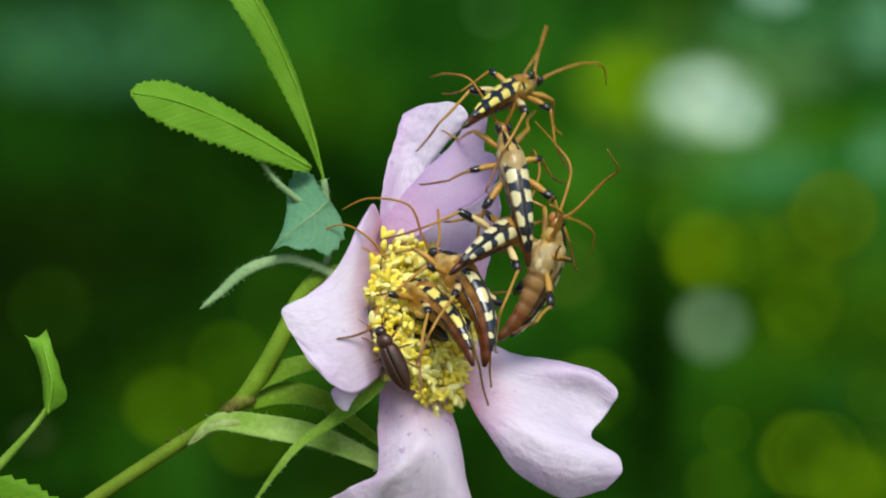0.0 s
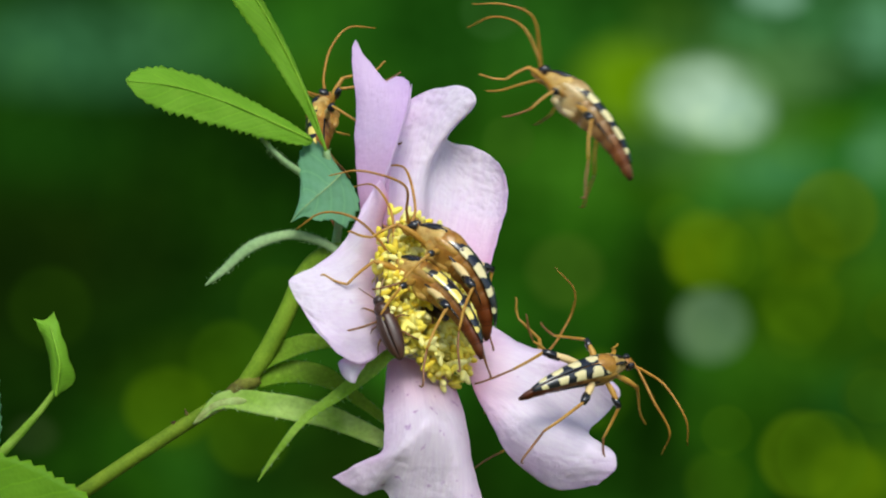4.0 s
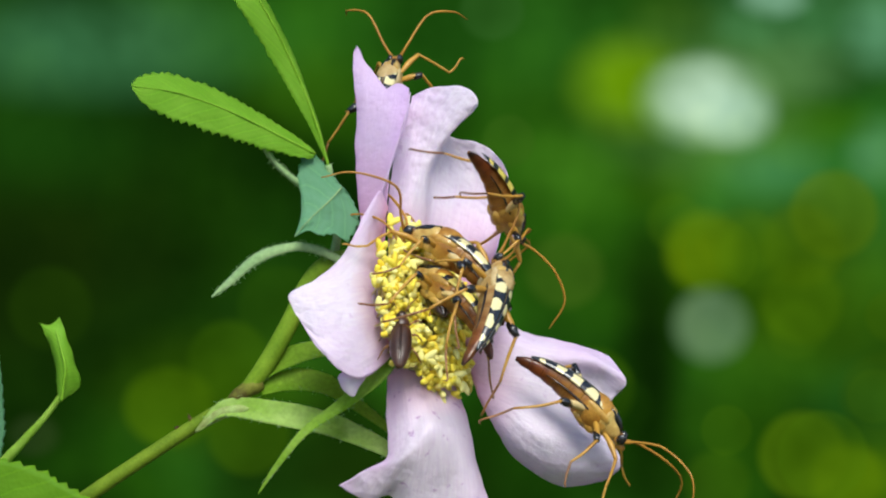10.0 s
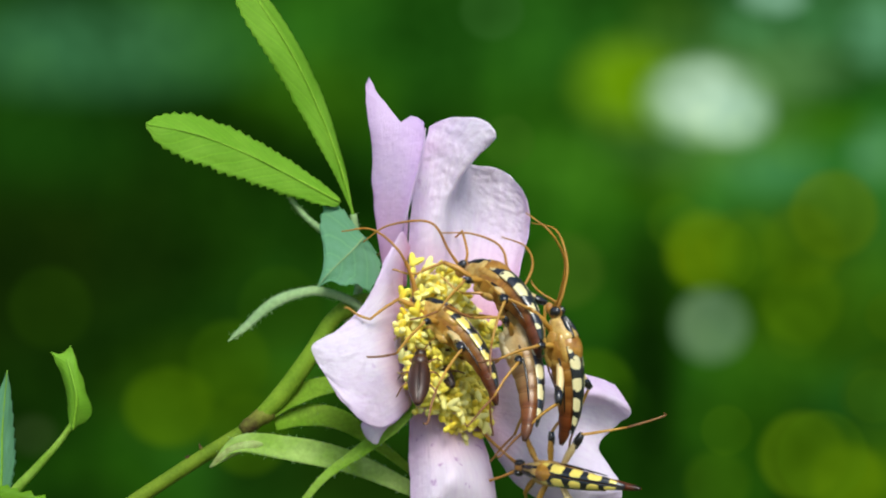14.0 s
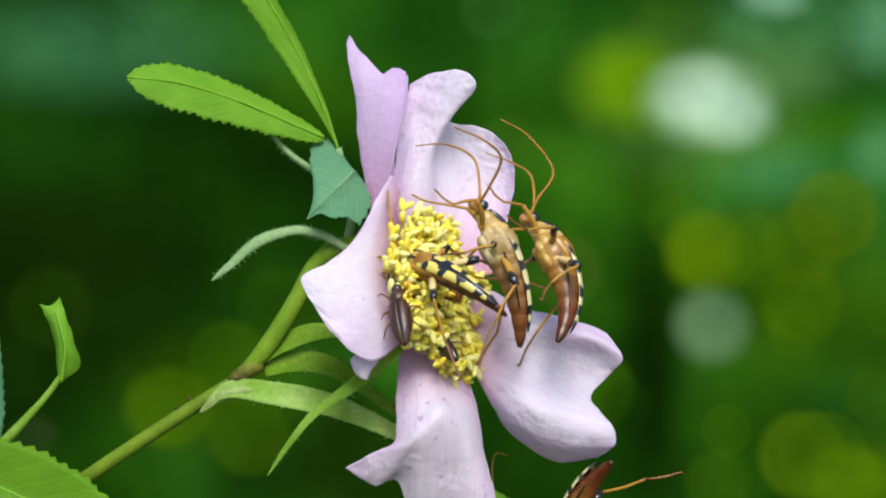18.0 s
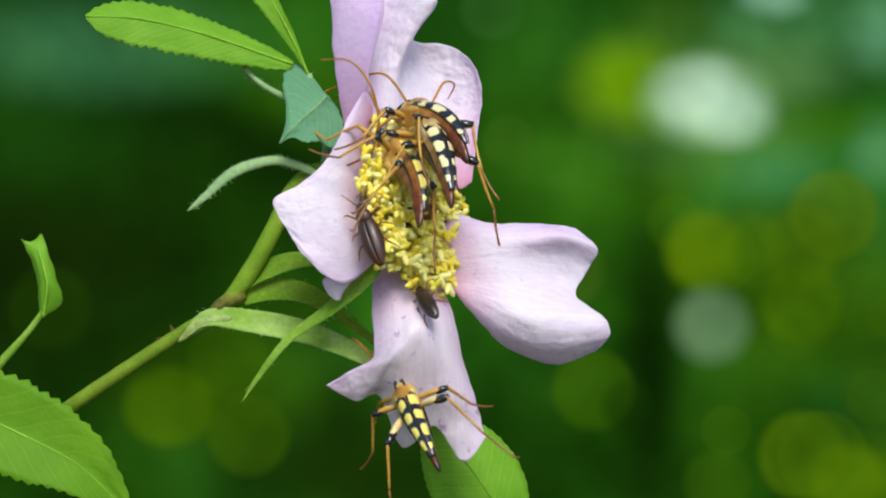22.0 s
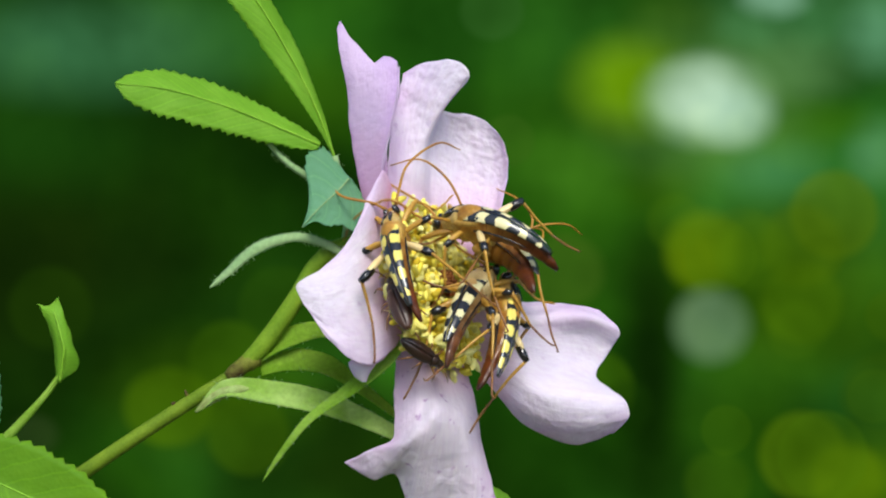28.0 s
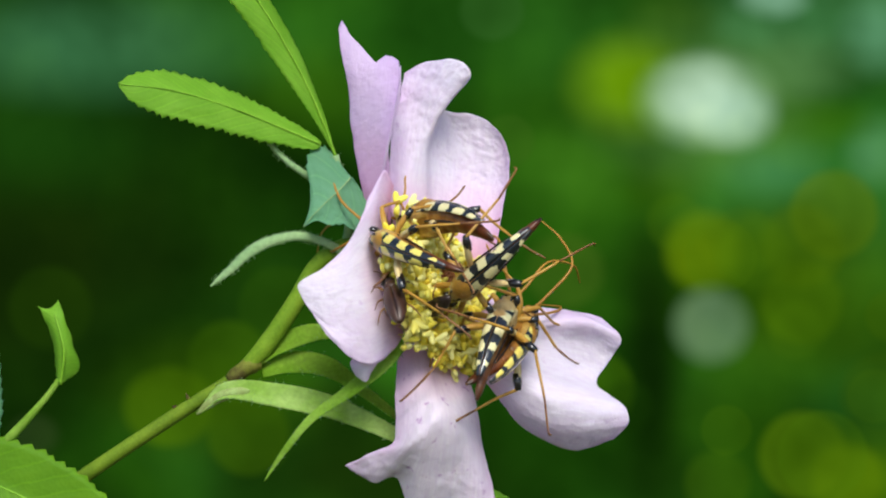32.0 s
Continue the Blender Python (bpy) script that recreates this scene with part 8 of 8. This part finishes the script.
    walk(beetle_f, [
        (0, stance(868, 435, -90, 31, 50, 20)), (0.5, stance(873, 470, -90, -3, 50, 20)), (1, stance(889, 482, -90, -33, 17, 20)),
        (1.5, stance(942, 587, -90, -47, 41, 20)), (2, stance(974, 669, -90, 1, 50, 30)), (2.5, stance(1006, 690, -90, 48, 50, 20)),
        (3, stance(1024, 690, -100, 13, 33, 26)), (3.5, stance(1022, 700, -100, 16, 33, 26)), (4.2, stance(1018, 661, -100, 13, 33, 26)),
        (4.9, stance(1013, 657, -100, 11, 33, 26)), (5.5, stance(1010, 626, -100, 10, 33, 26)), (6, stance(1000, 558, -100, 14, 30, 26)),
        (6.5, stance(1018, 567, -100, 16, 40, 26)), (7, stance(1020, 680, -100, 13, 28, 26)), (7.5, stance(1043, 777, -100, 15, 28, 26)),
        (8, stance(1038, 669, -100, 18, 30, 26)), (8.5, stance(1016, 664, -100, 20, 30, 26)), (9, stance(1030, 765, -90, 3, 38, 70)),
        (9.5, stance(1022, 754, -80, -39, 7, 75)), (10, stance(1011, 704, -80, -41, 0, 75)), (10.5, stance(1024, 734, -80, -44, 0, 75)),
        (11, stance(978, 642, -80, -80, 31, 70)), (11.17, stance(976, 673, -90, -120, 36, 50)), (11.33, stance(974, 703, -100, -160, 41, 30)),
        (11.5, stance(971, 733, -110, -200, 46, 10)), (12, stance(1007, 686, -66, -186, 49, -15)), (12.5, stance(985, 630, -66, -180, 33, -20)),
        (13, stance(1008, 727, -66, -188, 36, -20)), (13.5, stance(994, 713, -66, -190, 32, -10)), (13.75, stance(994, 690, -130, -227, 16, -35)),
        (14, stance(994, 667, -140, -264, 0, -60)), (14.17, stance(989, 652, -133, -234, 10, -43)), (14.33, stance(985, 637, -127, -205, 19, -27)),
        (14.5, stance(980, 621, -66, -175, 29, -10)), (15, stance(1026, 652, -66, -185, 30, -10)), (15.17, stance(1032, 718, -113, -222, 39, -27)),
        (15.33, stance(1075, 800, -107, -261, 42, -43)), (15.5, stance(1118, 883, -100, -300, 44, -60)), (15.85, stance(1101, 891, -93, -329, 40, -70)),
        (16.2, stance(1084, 900, -86, -357, 35, -81)), (16.55, stance(1067, 925, -79, -386, 31, -91)), (16.9, stance(1050, 950, -72, -414, 26, -102)),
        (17.5, stance(1021, 965, -60, -463, 19, -120)), (18, stance(1030, 905, -60, -470, 25, -120)), (18.17, stance(1016, 924, -53, -420, 31, -103)),
        (18.33, stance(1013, 890, -47, -378, 40, -87)), (18.5, stance(1010, 857, -40, -336, 50, -70)), (18.75, stance(1049, 888, -30, -302, 36, -90)),
        (19, stance(1088, 919, -20, -269, 21, -110)), (19.5, stance(1092, 846, -20, -273, 21, -110)), (20, stance(1095, 771, -20, -272, 28, -84)),
        (20.5, stance(1102, 734, -20, -276, 0, -95)), (20.8, stance(1067, 667, -60, -272, 28, -100)), (20.85, stance(1113, 585, -80, -272, 14, -135)),
        (20.9, stance(1159, 502, -100, -272, 0, -170)), (21, stance(1351, 374, -160, -268, 0, -210)), (21.1, stance(1567, 273, -160, -262, 0, -210)),
        (21.3, stance(1979, 181, -160, -259, 0, -210)), (21.5, stance(1973, 180, -157, -259, 1, -209)), (22, stance(1950, 95, -150, -258, 2, -205)),
        (22.5, stance(1959, 92, -143, -258, 4, -201)), (23, stance(2020, 326, -136, -258, 5, -198)), (23.5, stance(1975, 210, -129, -258, 7, -194)),
        (24, stance(1973, 155, -121, -258, 8, -191)), (24.5, stance(1998, 242, -114, -257, 10, -187)), (25, stance(1996, 263, -107, -257, 11, -184)),
        (25.5, stance(1979, 199, -100, -257, 13, -180)), (25.85, stance(1645, 241, -80, -248, 22, -150)), (26.2, stance(1310, 282, -60, -239, 31, -120)),
        (26.9, stance(1059, 361, -60, -226, 41, -104)), (27.5, stance(843, 401, -60, -216, 50, -90)), (28, stance(893, 456, -60, -216, 50, -90)),
        (28.5, stance(900, 440, -60, -204, 50, -90)), (29, stance(866, 456, -60, -223, 49, -90)), (29.5, stance(862, 432, -65, -211, 50, -85)),
        (30, stance(861, 424, -70, -200, 50, -80)), (30.5, stance(837, 408, -80, -191, 50, -75)), (31, stance(804, 385, -90, -183, 50, -70)),
        (31.5, stance(794, 384, -95, -184, 50, -70)), (32, stance(792, 397, -100, -184, 50, -70)),
    ])
    walk(beetle_s, [
        (0, stance(695, 635, -170, 115, 0, 10)), (0.5, stance(714, 643, -170, 114, 3, 10)), (1, stance(697, 608, -170, 113, 6, 10)),
        (1.5, stance(698, 622, -170, 112, 9, 10)), (2, stance(699, 610, -170, 111, 13, 10)), (2.5, stance(688, 618, -170, 110, 16, 10)),
        (3, stance(687, 575, -170, 108, 19, 10)), (3.5, stance(687, 608, -170, 110, 17, 10)), (4.2, stance(688, 570, -170, 112, 14, 10)),
        (4.9, stance(688, 566, -170, 115, 12, 10)), (5.5, stance(689, 535, -170, 117, 9, 10)), (6, stance(677, 478, -170, 118, 7, 10)),
        (6.5, stance(706, 500, -170, 116, 16, 10)), (7, stance(702, 606, -170, 114, 24, 10)), (7.5, stance(739, 688, -170, 112, 32, 10)),
        (8, stance(728, 596, -170, 109, 41, 10)), (8.5, stance(703, 592, -170, 107, 49, 10)), (9, stance(745, 655, -170, 90, 35, 0)),
        (9.5, stance(728, 640, -170, 89, 36, 0)), (10, stance(709, 600, -170, 88, 37, 0)), (10.5, stance(726, 622, -170, 88, 38, 0)),
        (11, stance(713, 565, -170, 87, 39, 0)), (11.5, stance(715, 590, -170, 86, 40, 0)), (12, stance(704, 535, -170, 85, 41, 0)),
        (12.5, stance(700, 510, -170, 84, 42, 0)), (13, stance(709, 560, -170, 84, 42, 0)), (13.5, stance(716, 566, -170, 85, 41, 1)),
        (14, stance(742, 666, -170, 87, 40, 2)), (14.5, stance(681, 462, -170, 88, 38, 2)), (15, stance(701, 504, -170, 90, 37, 3)),
        (15.5, stance(726, 607, -170, 92, 36, 4)), (16.2, stance(719, 580, -170, 94, 34, 5)), (16.9, stance(713, 586, -170, 96, 32, 6)),
        (17.5, stance(707, 564, -170, 98, 31, 8)), (18, stance(708, 556, -170, 99, 29, 8)), (18.5, stance(700, 527, -170, 101, 28, 9)),
        (19, stance(706, 552, -170, 103, 27, 10)), (19.5, stance(706, 552, -170, 104, 25, 10)), (20, stance(697, 535, -170, 105, 24, 10)),
        (20.5, stance(697, 530, -170, 106, 22, 10)), (21, stance(695, 503, -170, 107, 21, 10)), (21.5, stance(678, 499, -170, 108, 19, 10)),
        (22, stance(655, 414, -170, 110, 18, 10)), (22.5, stance(664, 410, -170, 111, 17, 10)), (23, stance(726, 643, -170, 112, 15, 10)),
        (23.5, stance(685, 534, -170, 112, 11, 10)), (24, stance(688, 486, -170, 113, 8, 10)), (24.5, stance(718, 580, -170, 113, 4, 10)),
        (25, stance(721, 608, -170, 114, 0, 10)), (25.5, stance(696, 511, -170, 121, 29, 10)), (26.2, stance(707, 525, -166, 119, 31, 7)),
        (26.9, stance(719, 572, -163, 118, 32, 3)), (27.5, stance(728, 585, -160, 117, 33, 0)), (28, stance(706, 535, -165, 110, 39, 5)),
        (28.5, stance(702, 545, -165, 109, 40, 4)), (29, stance(701, 523, -165, 108, 42, 4)), (29.5, stance(698, 519, -165, 107, 43, 3)),
        (30, stance(698, 530, -165, 107, 44, 2)), (30.5, stance(701, 530, -165, 106, 46, 2)), (31, stance(696, 522, -165, 105, 47, 1)),
        (31.5, stance(692, 519, -165, 105, 49, 1)), (32, stance(698, 530, -165, 104, 50, 0)),
    ])
    walk(beetle_t, [
        (0, stance(765, 580, -70, 141, 47, 0)), (0.5, stance(787, 591, -70, 141, 47, 0)), (1, stance(774, 558, -70, 140, 47, 0)),
        (1.5, stance(778, 574, -70, 140, 48, 0)), (2, stance(782, 565, -70, 139, 48, 0)), (2.5, stance(775, 575, -70, 139, 48, 0)),
        (3, stance(778, 535, -70, 138, 48, 0)), (3.5, stance(773, 569, -70, 138, 49, 0)), (4.2, stance(767, 535, -70, 137, 49, 0)),
        (4.9, stance(761, 533, -70, 136, 49, 0)), (5.5, stance(756, 505, -70, 136, 50, 0)), (6, stance(740, 450, -70, 135, 50, 0)),
        (6.5, stance(770, 464, -71, 134, 50, 0)), (7, stance(766, 562, -72, 132, 50, 0)), (7.5, stance(804, 636, -73, 131, 50, 0)),
        (8, stance(793, 536, -74, 129, 50, 0)), (8.5, stance(769, 524, -75, 128, 50, 0)), (9, stance(804, 589, -76, 127, 50, 0)),
        (9.5, stance(787, 574, -77, 125, 50, 0)), (10, stance(769, 532, -78, 124, 50, 0)), (10.5, stance(787, 553, -79, 122, 50, 0)),
        (11, stance(775, 495, -80, 121, 50, 0)), (11.17, stance(797, 510, -83, 66, 50, 0)), (11.33, stance(818, 525, -87, 10, 50, 0)),
        (11.5, stance(840, 540, -90, -45, 50, 0)), (12, stance(865, 580, -90, -30, 31, 0)), (12.5, stance(928, 585, -80, -29, 48, 20)),
        (12.67, stance(935, 612, -83, -73, 43, 33)), (12.83, stance(942, 639, -87, -118, 38, 47)), (13, stance(950, 666, -90, -163, 32, 60)),
        (13.25, stance(878, 668, -85, -107, 33, 40)), (13.5, stance(805, 670, -80, -50, 34, 20)), (13.67, stance(797, 667, -80, -108, 39, 13)),
        (13.83, stance(788, 663, -80, -167, 45, 7)), (14, stance(780, 660, -80, -225, 50, 0)), (14.5, stance(740, 605, -80, -217, 50, 0)),
        (14.75, stance(750, 582, -85, -167, 47, 10)), (15, stance(760, 560, -90, -117, 44, 20)), (15.5, stance(789, 662, -90, -142, 45, 20)),
        (16.2, stance(787, 632, -90, -176, 46, 20)), (16.9, stance(786, 636, -90, -211, 47, 20)), (17.5, stance(785, 612, -90, -241, 48, 20)),
        (18, stance(785, 611, -97, -228, 45, 20)), (18.5, stance(774, 588, -103, -215, 43, 20)), (19, stance(778, 618, -110, -202, 40, 20)),
        (19.5, stance(781, 621, -110, -214, 43, 20)), (20, stance(774, 607, -110, -226, 45, 20)), (20.5, stance(777, 604, -110, -238, 48, 20)),
        (21, stance(778, 580, -110, -249, 50, 20)), (21.5, stance(769, 598, -110, -243, 50, 20)), (22, stance(755, 535, -110, -236, 50, 20)),
        (22.5, stance(757, 508, -110, -224, 50, 20)), (23, stance(811, 718, -110, -211, 50, 20)), (23.5, stance(763, 603, -110, -222, 50, 20)),
        (24, stance(758, 549, -110, -233, 50, 20)), (24.5, stance(780, 638, -110, -245, 50, 20)), (25, stance(775, 660, -110, -256, 50, 20)),
        (25.25, stance(768, 622, -125, -192, 49, 20)), (25.5, stance(760, 585, -140, -129, 48, 20)), (26.2, stance(757, 596, -144, -102, 31, 20)),
        (26.9, stance(753, 640, -147, -76, 14, 20)), (27.5, stance(750, 650, -150, -53, 0, 20)), (28, stance(748, 625, -150, -34, 22, 20)),
        (28.17, stance(737, 623, -150, 19, 31, 20)), (28.33, stance(726, 622, -150, 73, 41, 20)), (28.5, stance(715, 620, -150, 127, 50, 20)),
        (28.75, stance(734, 590, -135, 178, 50, 20)), (29, stance(752, 560, -120, 229, 50, 20)), (29.5, stance(752, 552, -118, 227, 50, 18)),
        (30, stance(756, 560, -117, 225, 50, 17)), (30.5, stance(763, 556, -115, 223, 50, 15)), (31, stance(761, 544, -113, 221, 50, 13)),
        (31.5, stance(761, 537, -112, 219, 50, 12)), (32, stance(770, 545, -110, 217, 50, 10)),
    ])
    # feelers wave slowly, each at its own pace
    for k, beetle in enumerate((beetle_a, beetle_b, beetle_c, beetle_d, beetle_e, beetle_f)):
        for i, feeler in enumerate(c for c in beetle.children if c.name.startswith("antenna")):
            root = Matrix.Translation(feeler.location)
            rows = []
            for t in range(0, 33):
                a = 0.9 * t + 1.7 * k + 2.3 * i
                rows.append((t, root @ pose(0, 0, 0, 6 * math.sin(2.1 * a), 14 * math.sin(a), 12 * math.sin(1.3 * a + k) - ((62 + 46 * i) if beetle is beetle_f and 2 < t < 9 else 0))))
            walk(feeler, rows)
        for i, leg in enumerate(c for c in beetle.children if c.name.startswith("leg")):
            root = Matrix.Translation(leg.location)
            rows = []
            for t in range(0, 65):
                a = 1.9 * t + 1.3 * k + 2.6 * i
                rows.append((t / 2, root @ pose(0, 0, 0, 7 * math.sin(0.7 * a), 6 * math.sin(a), 9 * math.sin(a + i))))
            walk(leg, rows)
        tail = next(c for c in beetle.children if c.name.startswith("abdomen"))
        root = Matrix.Translation(tail.location)
        flex = -8 if beetle in (beetle_c, beetle_d) else -4
        walk(tail, [(t, root @ pose(0, 0, 0, 0, 2 * math.sin(1.4 * t + k) + flex * min(1, max(0, (t - 25) / 2.5)))) for t in range(0, 33)])


motions()
